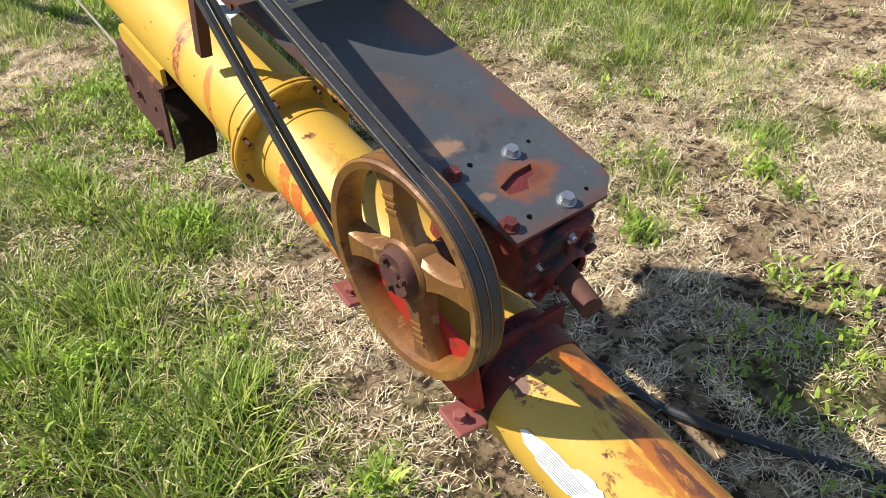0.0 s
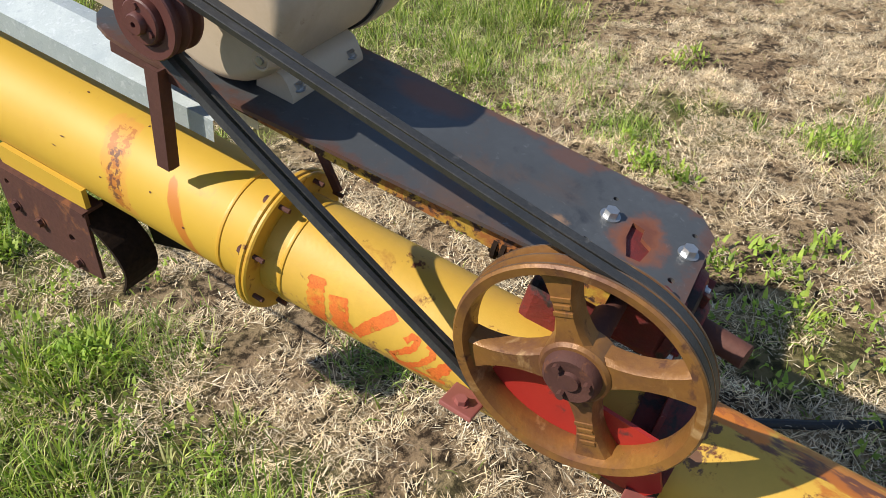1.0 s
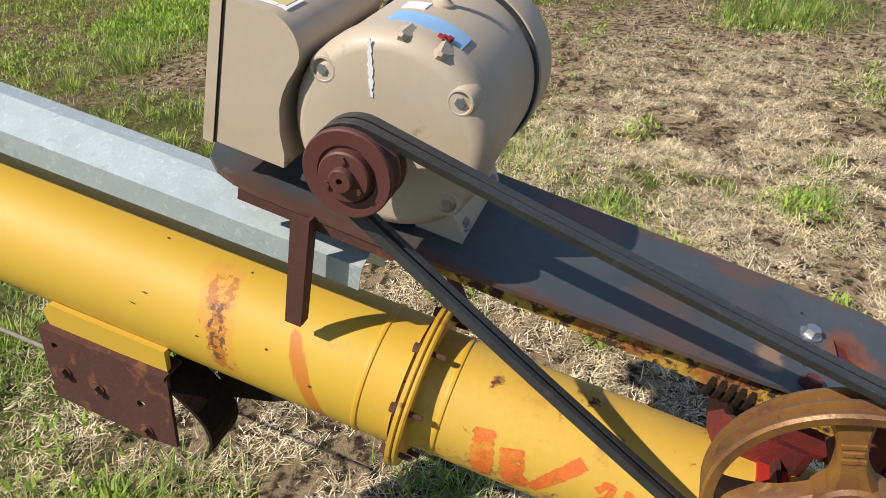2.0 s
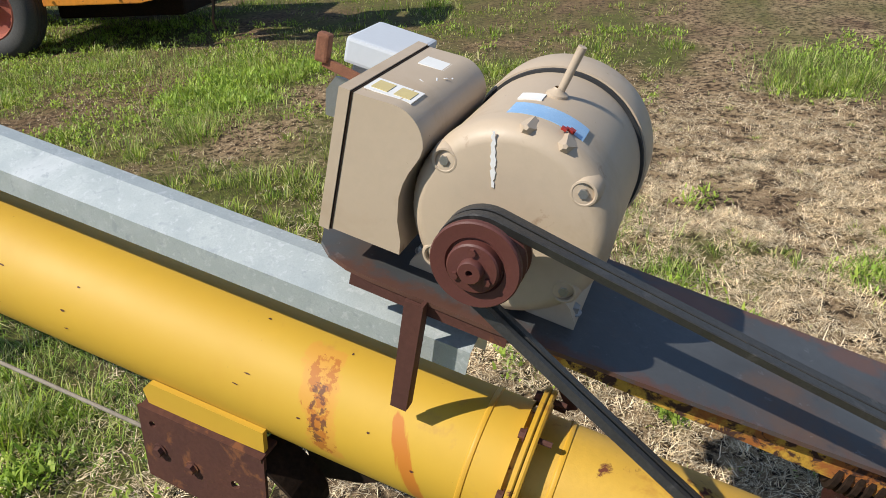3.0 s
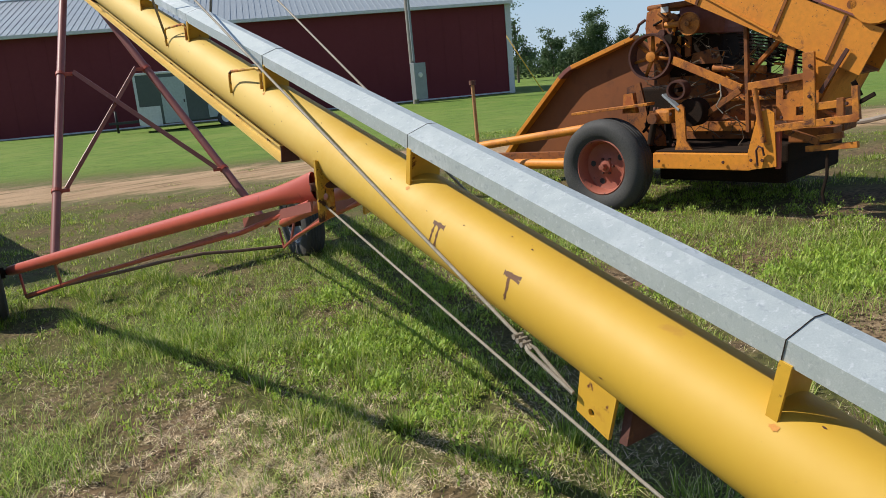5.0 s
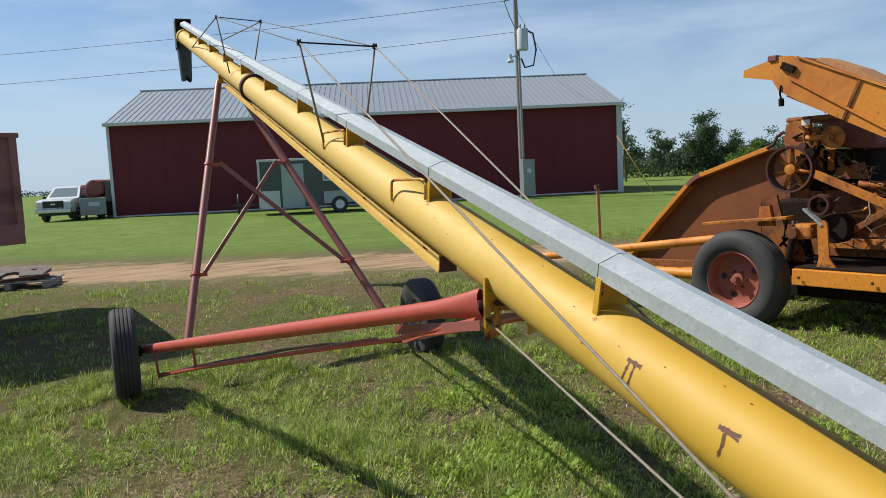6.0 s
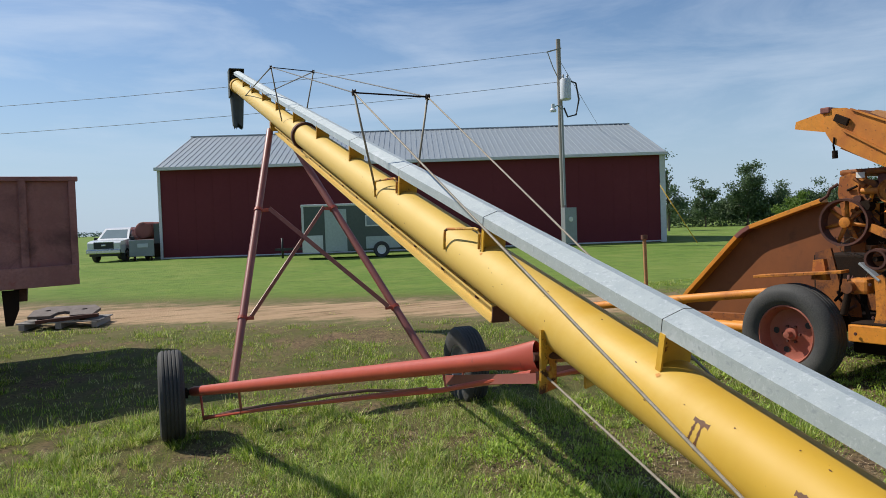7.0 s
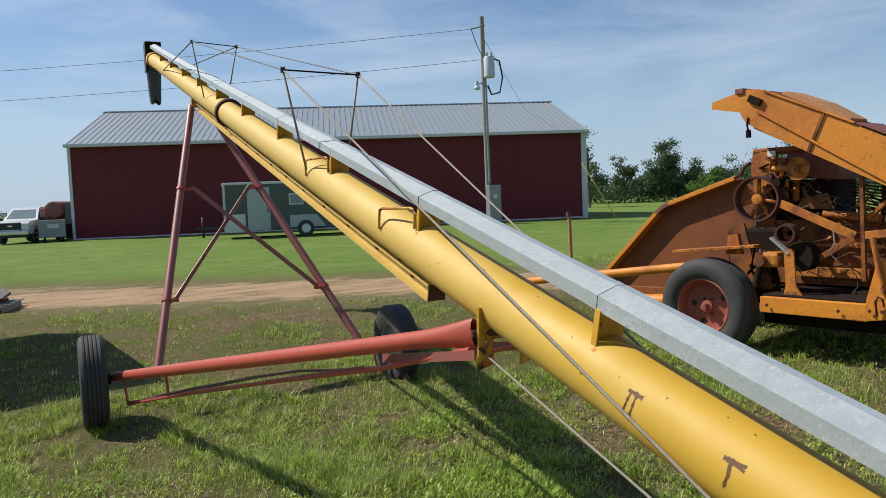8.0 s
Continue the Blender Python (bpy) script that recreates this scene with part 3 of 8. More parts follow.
def green_cover(x, y):
    """How green the ground is, 0 bare straw to 1 thick grass."""
    n = 0.5 + 0.70 * patch_noise(x, y, 0.75, 3.1) + 0.5 * patch_noise(x, y, 2.3, 7.7) + 0.45 * patch_noise(x, y, 5.5, 2.2)
    dry, lush = np.zeros_like(n), 0.14 * smooth(2.6, 5.5, np.ravel(y)) + 0.20 * smooth(7.0, 10.0, np.ravel(y))
    for cx, cy, rx, ry, k in ((2.9, 1.2, 1.1, 1.0, 0.75), (1.62, 1.9, 0.42, 0.55, 0.55), (4.7, 1.7, 0.8, 0.7, 0.7), (1.40, 4.15, 0.35, 0.35, 0.45), (1.1, 5.6, 0.3, 0.45, 0.5), (5.2, 5.5, 0.6, 0.3, 0.5), (4.9, 4.0, 0.6, 0.4, 0.4), (10.1, 7.6, 1.2, 0.5, 0.6), (3.95, 2.1, 0.4, 0.15, 0.6), (4.0, 4.2, 0.8, 0.5, 0.3), (3.8, 6.4, 0.8, 0.6, 0.5), (2.2, 12.4, 5.0, 1.4, 0.22), (4.4, 1.4, 0.7, 0.4, 0.5), (5.9, 1.75, 0.7, 0.25, 0.9)):
        dry = dry + k * np.exp(-(((x - cx) / rx) ** 2 + ((y - cy) / ry) ** 2))
    for cx, cy, rx, ry, k in ((1.02, 2.4, 0.40, 0.6, 0.65), (1.12, 1.86, 0.25, 0.22, 0.6), (1.36, 1.98, 0.20, 0.20, 0.5), (1.25, 2.1, 0.55, 0.9, 0.28), (2.35, 1.05, 0.3, 0.2, 0.45), (3.75, 2.6, 0.7, 0.6, 0.75), (3.3, 1.75, 0.25, 0.25, 0.5), (1.5, 6.7, 0.6, 0.6, 0.5), (0.5, 5.6, 0.3, 0.5, 0.5), (1.2, 4.4, 0.2, 0.2, 0.5), (1.9, 3.65, 0.4, 0.4, 0.8), (1.35, 2.65, 0.35, 0.45, 0.45), (2.3, 4.3, 0.5, 0.5, 0.4), (5.95, 1.05, 0.5, 0.35, 1.0), (1.95, 3.2, 0.35, 0.35, 0.6), (2.2, 3.6, 0.35, 0.35, 0.6)):
        lush = lush + k * np.exp(-(((x - cx) / rx) ** 2 + ((y - cy) / ry) ** 2))
    g = n - dry + lush
    return np.clip(g, 0, 1) * (1 - 0.95 * np.clip(road_mask(x, y) * 1.3 - 0.15, 0, 1))


def axis_steps(points):
    out = []
    for a, b, step in points:
        out += list(np.arange(a, b, step))
    return np.array(out + [points[-1][1]])


gx = axis_steps(((-3000, -600, 400), (-600, -120, 80), (-120, -20, 10), (-20, -3, 1.0), (-3, 7, 0.10), (7, 18, 0.5), (18, 60, 3), (60, 140, 10), (140, 620, 80), (620, 3020, 400)))
gy = axis_steps(((-600, -100, 100), (-100, -20, 10), (-20, -1, 1.0), (-1, 12, 0.10), (12, 24, 0.4), (24, 60, 2), (60, 140, 10), (140, 620, 80), (620, 3420, 400)))
GX, GY = np.meshgrid(gx, gy)
GZ = ground_z(GX, GY)
fine_zone = ((GX > -3.5) & (GX < 8) & (GY > -1.5) & (GY < 13)).ravel()
bumps = np.zeros(GX.size)
bumps[fine_zone] = 0.018 * patch_noise(GX.ravel()[fine_zone], GY.ravel()[fine_zone], 2.6, 1.3) + 0.010 * patch_noise(GX.ravel()[fine_zone], GY.ravel()[fine_zone], 7.0, 5.3)
GV = np.stack([GX.ravel(), GY.ravel(), GZ.ravel() + bumps], 1)
nx, ny = len(gx), len(gy)
quads = [(j * nx + i, j * nx + i + 1, (j + 1) * nx + i + 1, (j + 1) * nx + i) for j in range(ny - 1) for i in range(nx - 1)]
g_me = bpy.data.meshes.new("ground")
g_me.from_pydata(GV.tolist(), [], quads)
g_me.polygons.foreach_set("use_smooth", [True] * len(quads))
att = g_me.attributes.new("cover", "FLOAT_COLOR", "POINT")
cov = green_cover(GX.ravel(), GY.ravel())
lawn = smooth(19, 24, (GY + 0.62 * GX).ravel())
road = road_mask(GX.ravel(), GY.ravel())
att.data.foreach_set("color", np.stack([cov, lawn, road, smooth(2.3, 4.4, (GY - 1.4 * smooth(2.6, 4.2, GX) + 2.6 * smooth(5.0, 5.8, GX)).ravel())], 1).ravel().astype(np.float32))


def ground_material():
    m = bpy.data.materials.new("dry_ground")
    m.use_nodes = True
    nt = m.node_tree
    p = nt.nodes["Principled BSDF"]
    a = nt.nodes.new("ShaderNodeAttribute")
    a.attribute_name = "cover"
    sep = nt.nodes.new("ShaderNodeSeparateColor")
    nt.links.new(a.outputs["Color"], sep.inputs["Color"])
    fine = noise_node(nt, 26, 8, 0.7)
    mid = noise_node(nt, 4.5, 6, 0.65)
    big = noise_node(nt, 0.12, 5, 0.6)
    litter = mix_color(nt, ramp_node(nt, 0.35, 0.66, mid), (0.43, 0.315, 0.185), (0.25, 0.165, 0.096))
    litter = mix_color(nt, ramp_node(nt, 0.55, 0.72, noise_node(nt, 1.7, 6, 0.7)), litter, (0.13, 0.082, 0.048))
    # near-black flecks: dark soil plus painted shade of gaps in the straw
    litter = mix_color(nt, ramp_node(nt, 0.46, 0.57, fine), litter, (0.048, 0.031, 0.018))
    soil = mix_color(nt, ramp_node(nt, 0.35, 0.66, mid), (0.285, 0.195, 0.108), (0.140, 0.092, 0.052))
    # soil gets the same painted gap shade
    soil = mix_color(nt, ramp_node(nt, 0.46, 0.60, fine), soil, (0.050, 0.034, 0.020))
    litter = mix_color(nt, a.outputs["Alpha"], litter, soil)
    green = mix_color(nt, ramp_node(nt, 0.35, 0.7, mid), (0.090, 0.108, 0.024), (0.160, 0.132, 0.055))
    green = mix_color(nt, ramp_node(nt, 0.48, 0.70, fine), green, (0.055, 0.048, 0.026))
    turf = mix_color(nt, ramp_node(nt, 0.35, 0.65, big), (0.125, 0.205, 0.036), (0.165, 0.235, 0.050))
    turf = mix_color(nt, ramp_node(nt, 0.45, 0.75, noise_node(nt, 2.2, 6, 0.7)), turf, (0.085, 0.140, 0.028))
    turf = mix_color(nt, ramp_node(nt, 0.48, 0.7, noise_node(nt, 0.45, 6, 0.7)), turf, (0.20, 0.245, 0.060))
    dirt = mix_color(nt, ramp_node(nt, 0.3, 0.7, noise_node(nt, 1.1, 7, 0.65, (0.35, 1.6, 1))), (0.50, 0.35, 0.215), (0.32, 0.205, 0.118))
    dirt = mix_color(nt, ramp_node(nt, 0.52, 0.66, noise_node(nt, 2.6, 8, 0.72, (0.3, 1.7, 1))), dirt, (0.155, 0.112, 0.056))
    c = mix_color(nt, ramp_node(nt, 0.15, 0.75, sep.outputs["Red"]), litter, green)
    c = mix_color(nt, sep.outputs["Green"], c, turf)
    wob = nt.nodes.new("ShaderNodeMath")
    wob.operation = "MULTIPLY_ADD"
    nt.links.new(noise_node(nt, 0.8, 7, 0.72, (0.8, 1.5, 1)), wob.inputs[0])
    wob.inputs[1].default_value = 1.7
    nt.links.new(sep.outputs["Blue"], wob.inputs[2])
    turfy = mix_color(nt, ramp_node(nt, 0.40, 0.62, noise_node(nt, 3.5, 7, 0.7)), (0.20, 0.155, 0.085), (0.115, 0.125, 0.040))
    c = mix_color(nt, ramp_node(nt, 1.02, 1.42, wob.outputs[0]), c, turfy)
    c = mix_color(nt, ramp_node(nt, 1.50, 1.80, wob.outputs[0]), c, dirt)
    nt.links.new(c, p.inputs["Base Color"])
    p.inputs["Roughness"].default_value = 0.95
    p.inputs["Specular IOR Level"].default_value = 0.15
    b = nt.nodes.new("ShaderNodeBump")
    b.inputs["Strength"].default_value, b.inputs["Distance"].default_value = 0.9, 0.035
    nt.links.new(fine, b.inputs["Height"])
    nt.links.new(b.outputs["Normal"], p.inputs["Normal"])
    return m


g_me.materials.append(ground_material())
ground = tagged(new("ground", g_me), "yard of patchy grass, straw litter and bare dirt track", "ground", kind="structure")

# ---- the auger ----
AX, AZ, SLOPE, YAW = 1.5474, 0.8861, 0.2463, 0.0066
TILT_A = math.degrees(math.atan(SLOPE))
R_TUBE, R_LOW = 0.0950, 0.087
SAG = -0.0005


def F(y):
    """A frame on the auger's axis above world y: x across, y up along the tube, z square to it."""
    d = max(0.0, y - 3)
    return pose(AX + YAW * (y - 3), y, AZ + SLOPE * (y - 3) - SAG * d * d, math.degrees(math.atan(SLOPE - 2 * SAG * d)), 0, -math.degrees(math.atan(YAW)))


def A(y, u, v):
    return F(y) @ Vector((u, 0, v))


def tube_section(bm, y0, y1, r, seg=64, step=0.5, r2=None):
    """A pipe along the auger's axis."""
    n = max(1, int((y1 - y0) / step))
    rings = []
    for k in range(n + 1):
        m = F(y0 + (y1 - y0) * k / n)
        rr = r + ((r2 or r) - r) * k / n
        rings.append([bm.verts.new(m @ Vector((rr * math.cos(2 * math.pi * i / seg), 0, rr * math.sin(2 * math.pi * i / seg)))) for i in range(seg)])
    for a, b in zip(rings, rings[1:]):
        for i in range(seg):
            bm.faces.new((a[i], a[(i + 1) % seg], b[(i + 1) % seg], b[i])).smooth = True
    return rings


def disc_profile(y):
    """A frame whose z runs along the auger, for lathe()."""
    return F(y) @ pose(0, 0, 0, -90, 0, 0)


def stroke(bm, pts, width, r, lift=0.0003, rag=0.4):
    """A brush stroke on the tube: points of (angle in degrees, y along the tube), width in metres."""
    fine = []
    for (a0, y0), (a1, y1) in zip(pts, pts[1:]):
        for k in range(10):
            fine.append((a0 + (a1 - a0) * k / 10, y0 + (y1 - y0) * k / 10))
    fine.append(pts[-1])
    rows = []
    for i, (a, y) in enumerate(fine):
        a0, y0 = fine[max(i - 1, 0)]
        a1, y1 = fine[min(i + 1, len(fine) - 1)]
        d = Vector((radians(a1 - a0) * r, y1 - y0))
        d = d.normalized() if d.length else Vector((1, 0))
        w = width * max(0.10, 0.40 + rag * 0.30 * noise.noise(Vector((a * 0.25, y * 60, 1.7))) + rag * 0.22 * noise.noise(Vector((a * 0.9, y * 210, 0.3))))
        row = []
        for side in (-1, 1):
            aa, yy = a + math.degrees(side * w * -d.y / r), y + side * w * d.x
            row.append(bm.verts.new(A(yy, (r + lift) * math.cos(radians(aa)), (r + lift) * math.sin(radians(aa)))))
        rows.append(row)
    for p, q in zip(rows, rows[1:]):
        bm.faces.new((p[0], p[1], q[1], q[0])).smooth = True


def blot(bm, angle, y, da, dy, r, seed, lift=0.0006, rag=0.35, seg=40):
    """A ragged patch on the tube, da degrees round and dy metres along."""
    ring, inner = [], []
    for k in range(seg):
        t = 2 * math.pi * k / seg
        w = 1 + rag * noise.noise(Vector((math.cos(t) * 2.2 + seed, math.sin(t) * 2.2, seed))) + rag * 0.7 * noise.noise(Vector((math.cos(t) * 7, math.sin(t) * 7 + seed, 0)))
        for f, out in ((1.0, ring), (0.5, inner)):
            a, yy = angle + da * w * f * math.cos(t), y + dy * w * f * math.sin(t)
            out.append(bm.verts.new(A(yy, (r + lift) * math.cos(radians(a)), (r + lift) * math.sin(radians(a)))))
    mid = bm.verts.new(A(y, (r + lift) * math.cos(radians(angle)), (r + lift) * math.sin(radians(angle))))
    for k in range(seg):
        j = (k + 1) % seg
        bm.faces.new((ring[k], ring[j], inner[j], inner[k])).smooth = True
        bm.faces.new((inner[k], inner[j], mid)).smooth = True


auger = thing("grain_auger", (AX, 1.3, 0), "long yellow grain auger raised on a red two-wheeled undercarriage", "grain auger")

bm = B()
tube_section(bm, 1.85, 14.50, R_TUBE)
main_tube = part("main_tube", bm, M["tube_yellow"], auger, "smooth yellow painted steel tube")
bm = B()
rings = tube_section(bm, -0.55, 1.85, R_LOW)
bm.faces.new(rings[0])
lower_tube = part("lower_tube", bm, M["low_yellow"], auger, "scuffed yellow lower tube with rust and spray paint")

# flange joint
bm = B()
lathe(bm, [(R_LOW - 0.002, -0.004), (0.121, -0.004), (0.123, -0.002), (0.123, 0.004), (R_TUBE - 0.001, 0.005)], disc_profile(1.838), 64, smooth=False)
lathe(bm, [(R_LOW, 0), (0.119, 0), (0.121, 0.003), (0.121, 0.007), (R_LOW, 0.008)], disc_profile(1.826), 64, smooth=False)
flange = part("flange", bm, M["yellow_worn"], auger, "round bolted flange with chipped yellow paint")
for k in range(8):
    a = radians(22.5 + 45 * k)
    bm = B()
    hexbolt(bm, A(1.8435, 0.109 * math.cos(a), 0.109 * math.sin(a)), F(1.84).to_3x3() @ Vector((0, 1, 0)), 0.0075, 0.007)
    rod(bm, A(1.842, 0.109 * math.cos(a), 0.109 * math.sin(a)), A(1.808, 0.109 * math.cos(a), 0.109 * math.sin(a)), 0.004, seg=8)
    part("bolt", bm, M["rust_dark"], flange)
for y, r in ((1.900, R_TUBE), (1.790, R_LOW)):
    bm = B()
    lathe(bm, [(r - 0.001, -0.005), (r + 0.0018, -0.003), (r + 0.0024, 0), (r + 0.0018, 0.003), (r - 0.001, 0.005)], disc_profile(y), 64)
    part("weld_ring", bm, M["yellow_worn"], auger)

# rust and paint on the tubes
rb = random.Random(12)
for pts, w in (([(150, 1.730), (175, 1.724), (204, 1.716)], 0.036), ([(158, 1.690), (176, 1.682), (200, 1.670)], 0.040), ([(192, 1.652), (172, 1.632), (146, 1.600)], 0.024),
               ([(165, 1.574), (157, 1.566), (157, 1.556), (168, 1.559), (182, 1.578), (190, 1.590), (199, 1.580), (193, 1.560), (183, 1.545), (166, 1.529), (158, 1.533), (157, 1.542)], 0.013),
               ([(158, 1.497), (172, 1.508), (190, 1.526)], 0.022), ([(202, 1.582), (196, 1.54), (190, 1.502)], 0.010)):
    bm = B()
    stroke(bm, pts, w, R_LOW)
    part("spray_mark", bm, M["paint_orange"], lower_tube, "orange spray-painted scrawl")
for pts, w in (([(151, 3.400), (153, 3.452)], 0.016), ([(153, 3.434), (168, 3.428), (186, 3.432)], 0.010),
               ([(150, 3.688), (151, 3.735)], 0.013), ([(151, 3.724), (170, 3.727), (187, 3.734)], 0.008), ([(151, 3.706), (171, 3.706), (191, 3.712)], 0.008)):
    bm = B()
    stroke(bm, pts, w, R_TUBE, rag=1.2)
    part("paint_mark", bm, M["paint_brown"], main_tube, "brown dripped tally mark")
bm = B()
blot(bm, 157, 1.078, 11.5, 0.062, R_LOW, 31.0, 0.0020, 0.22)
blot(bm, 147, 1.035, 8, 0.026, R_LOW, 36.0, 0.0021, 0.35)
label = part("torn_label", bm, M["white"], lower_tube, "torn white paper label with faint print")
for k in range(8):
    bm = B()
    stroke(bm, [(149 + 2.1 * k, 1.030 + 0.002 * k), (149 + 2.1 * k, 1.108 - 0.002 * (k % 3))], 0.0013, R_LOW, 0.0026)
    part("print_line", bm, M["grey_metal"], label)
# spilled flecks along the tube
bm = B()
for k in range(70):
    blot(bm, random.uniform(95, 205), random.uniform(1.95, 9.0), random.uniform(0.5, 1.3), random.uniform(0.0006, 0.005), R_TUBE, k * 2.1, 0.0006, 0.5, 8)
part("chip_marks", bm, M["rust_dark"], main_tube)["kind"] = "stuff"

# galvanized cover over the drive shaft
PROFILE = [(-0.052, 0.167), (-0.053, 0.204), (0.001, 0.225), (0.028, 0.224), (0.046, 0.205), (0.046, 0.138)]
JOINTS = (1.936, 2.856, 3.916, 4.971, 6.000, 7.030, 8.055, 9.080, 10.10, 11.12, 12.14, 13.16, 14.40)


def channel(bm, y0, y1, grow, thick):
    """A folded sheet along the auger."""
    ringset = []
    for y in (y0, y1):
        m = F(y)
        for off in (grow, grow - thick):
            ringset.append([bm.verts.new(m @ Vector((-0.003 + (u + 0.003) * (1 + off / 0.05), 0, 0.189 + (v - 0.189) * (1 + off / 0.04)))) for u, v in PROFILE])
    o0, i0, o1, i1 = ringset
    for k in range(len(PROFILE) - 1):
        bm.faces.new((o0[k], o0[k + 1], o1[k + 1], o1[k]))
        bm.faces.new((i0[k], i1[k], i1[k + 1], i0[k + 1]))
        bm.faces.new((o0[k], i0[k], i0[k + 1], o0[k + 1]))
        bm.faces.new((o1[k], o1[k + 1], i1[k + 1], i1[k]))
    for k in (0, -1):
        bm.faces.new((o0[k], o1[k], i1[k], i0[k]))


for i, (a, b) in enumerate(zip(JOINTS, JOINTS[1:])):
    bm = B()
    channel(bm, a, b + 0.03 if i < len(JOINTS) - 2 else b, 0.0012 * (i % 2), 0.0012)
    part("shaft_cover", bm, M["galv"], auger, "folded galvanized sheet cover")
for y in JOINTS[1:-1]:
    bm = B()
    channel(bm, y, y + 0.0016, 0.0018, 0.0010)
    part("cover_band", bm, M["machine_dark"], auger)
    # the tab that carries the cover
    bm = B()
    m = F(y - 0.012)
    prism(bm, [(-0.050, 0.075), (-0.050, 0.168), (0.044, 0.168), (0.044, 0.075)], 0.004, m @ pose(0, 0.018, 0, 90, 0, 0))
    prism(bm, [(-0.010, 0), (0.010, 0), (0.010, 0.101), (-0.010, 0.101)], 0.005, m @ Matrix.Translation((-0.056, 0.004, 0.070)) @ pose(0, 0, 0, 90, 0, 90))
    tab = part("cover_tab", bm, M["yellow_worn"], auger)
    if y < 5.5:
        bm = B()
        blot(bm, 131, y - 0.020, 3.6, 0.007, R_TUBE, y * 3.7, 0.0008, 0.45, 24)
        part("rust_bloom", bm, M["rust_stain"], tab)
bm = B()
rod(bm, A(1.98, -0.003, 0.187), A(14.3, -0.003, 0.187), 0.014, seg=10)
part("drive_shaft", bm, M["rust_dark"], auger)

# the brace under the motor plate
bm = B()
prism(bm, [(1.990, 0.744), (1.968, 0.738), (1.932, 0.902), (1.956, 0.909)], 0.006, Matrix.Translation((1.452, 0, 0)) @ pose(0, 0, 0, 90, 0, 90))
prism(bm, [(1.973, 0.738), (1.968, 0.737), (1.932, 0.902), (1.937, 0.903)], 0.016, Matrix.Translation((1.458, 0, 0)) @ pose(0, 0, 0, 90, 0, 90))
part("brace", bm, M["rust_dark"], auger, "rusty upright flat-bar brace")
bm = B()
bar(bm, A(1.80, 0.072, 0.075), A(1.90, 0.072, 0.23), 0.006, 0.016)
part("diagonal_brace", bm, M["rust_dark"], auger)

# brown hitch bracket on the underside
HB = (-0.022, 0.013)
bm = B()
prism(bm, [(2.226, 0.596), (2.222, 0.634), (2.415, 0.682), (2.43, 0.668), (2.425, 0.640)], 0.010, Matrix.Translation((1.446, *HB)) @ pose(0, 0, 0, 90, 0, 90))
part("bracket_web", bm, M["tube_yellow"], auger)
bracket_holes = [circle(2.418, 0.560, 0.010), circle(2.362, 0.539, 0.010), circle(2.285, 0.525, 0.008), circle(2.42, 0.610, 0.006)]
bm = B()
prism(bm, [(2.222, 0.590), (2.240, 0.445), (2.30, 0.452), (2.455, 0.500), (2.44, 0.643), (2.41, 0.637)], 0.007, Matrix.Translation((1.436, *HB)) @ pose(0, 0, 0, 90, 0, 90), bracket_holes)
bracket = part("hitch_bracket", bm, M["rust_dark"], auger, "brown steel hitch bracket with bolts")
bm = B()
bar(bm, (1.456, 2.203, 0.603), (1.456, 2.413, 0.655), 0.044, 0.007)
part("bracket_lip", bm, M["rust_dark"], bracket)
for y, z in ((2.418, 0.560), (2.362, 0.539), (2.290, 0.470)):
    bm = B()
    hexbolt(bm, (1.436, y + HB[0], z + HB[1]), (-1, 0, 0), 0.009, 0.008)
    part("bolt", bm, M["rust_dark"], bracket)
bm = B()
pts = []
for k in range(9):
    t = k / 8
    pts.append((2.245 - 0.075 * math.sin(t * math.pi * 0.75), 0.585 - 0.155 * t))
prism(bm, pts + [(y + 0.006, z - 0.002) for y, z in pts[::-1]], 0.075, Matrix.Translation((1.439, *HB)) @ pose(0, 0, 0, 90, 0, 90))
part("bracket_scoop", bm, M["machine_dark"], bracket)
bm = B()
prism(bm, [(2.02, 0.535), (2.23, 0.590), (2.22, 0.46), (2.13, 0.47), (2.06, 0.495)], 0.008, Matrix.Translation((1.549, *HB)) @ pose(0, 0, 0, 90, 0, 90))
part("bracket_cheek", bm, M["machine_dark"], bracket)

# yellow hanger plate and its hook
bm = B()
prism(bm, [(3.127, 0.873), (3.225, 0.897), (3.244, 0.797), (3.158, 0.766)], 0.008, Matrix.Translation((1.474, 0, 0)) @ pose(0, 0, 0, 90, 0, 90), [circle(3.201, 0.806, 0.008)])
hanger = part("hanger_plate", bm, M["yellow_worn"], auger, "yellow hanger plate with one hole")
bm = B()
prism(bm, [(0, 0), (0.17, 0.01), (0.16, 0.03), (0.02, 0.07)], 0.02, pose(1.484, 3.14, 0.765, 0, 0, 0) @ pose(0, 0, 0, 90, 0, 0))
part("hanger_tongue", bm, M["rust_dark"], hanger)

# wire ropes
HOOK = Vector((1.462, 3.236, 0.838))
MAST1_L, MAST1_R = Vector((1.367, 6.21, 2.241)), Vector((1.767, 6.21, 2.229))
MAST2_L, MAST2_R = Vector((1.396, 9.29, 2.997)), Vector((1.775, 9.29, 2.972))
bm = B()
pipe(bm, [HOOK + Vector((0, 0.0, 0)), HOOK + (MAST1_L - HOOK) * 0.04 + Vector((0.010, 0, 0)), HOOK + (MAST1_L - HOOK) * 0.05, HOOK + (MAST1_L - HOOK) * 0.04 - Vector((0.010, 0, 0)), HOOK], 0.0045)
for k in range(3):
    p = HOOK + (MAST1_L - HOOK) * (0.046 + 0.004 * k)
    rod(bm, p - Vector((0.012, 0, 0)), p + Vector((0.012, 0, 0)), 0.006, seg=8)
part("rope_eye", bm, M["cable"], auger)
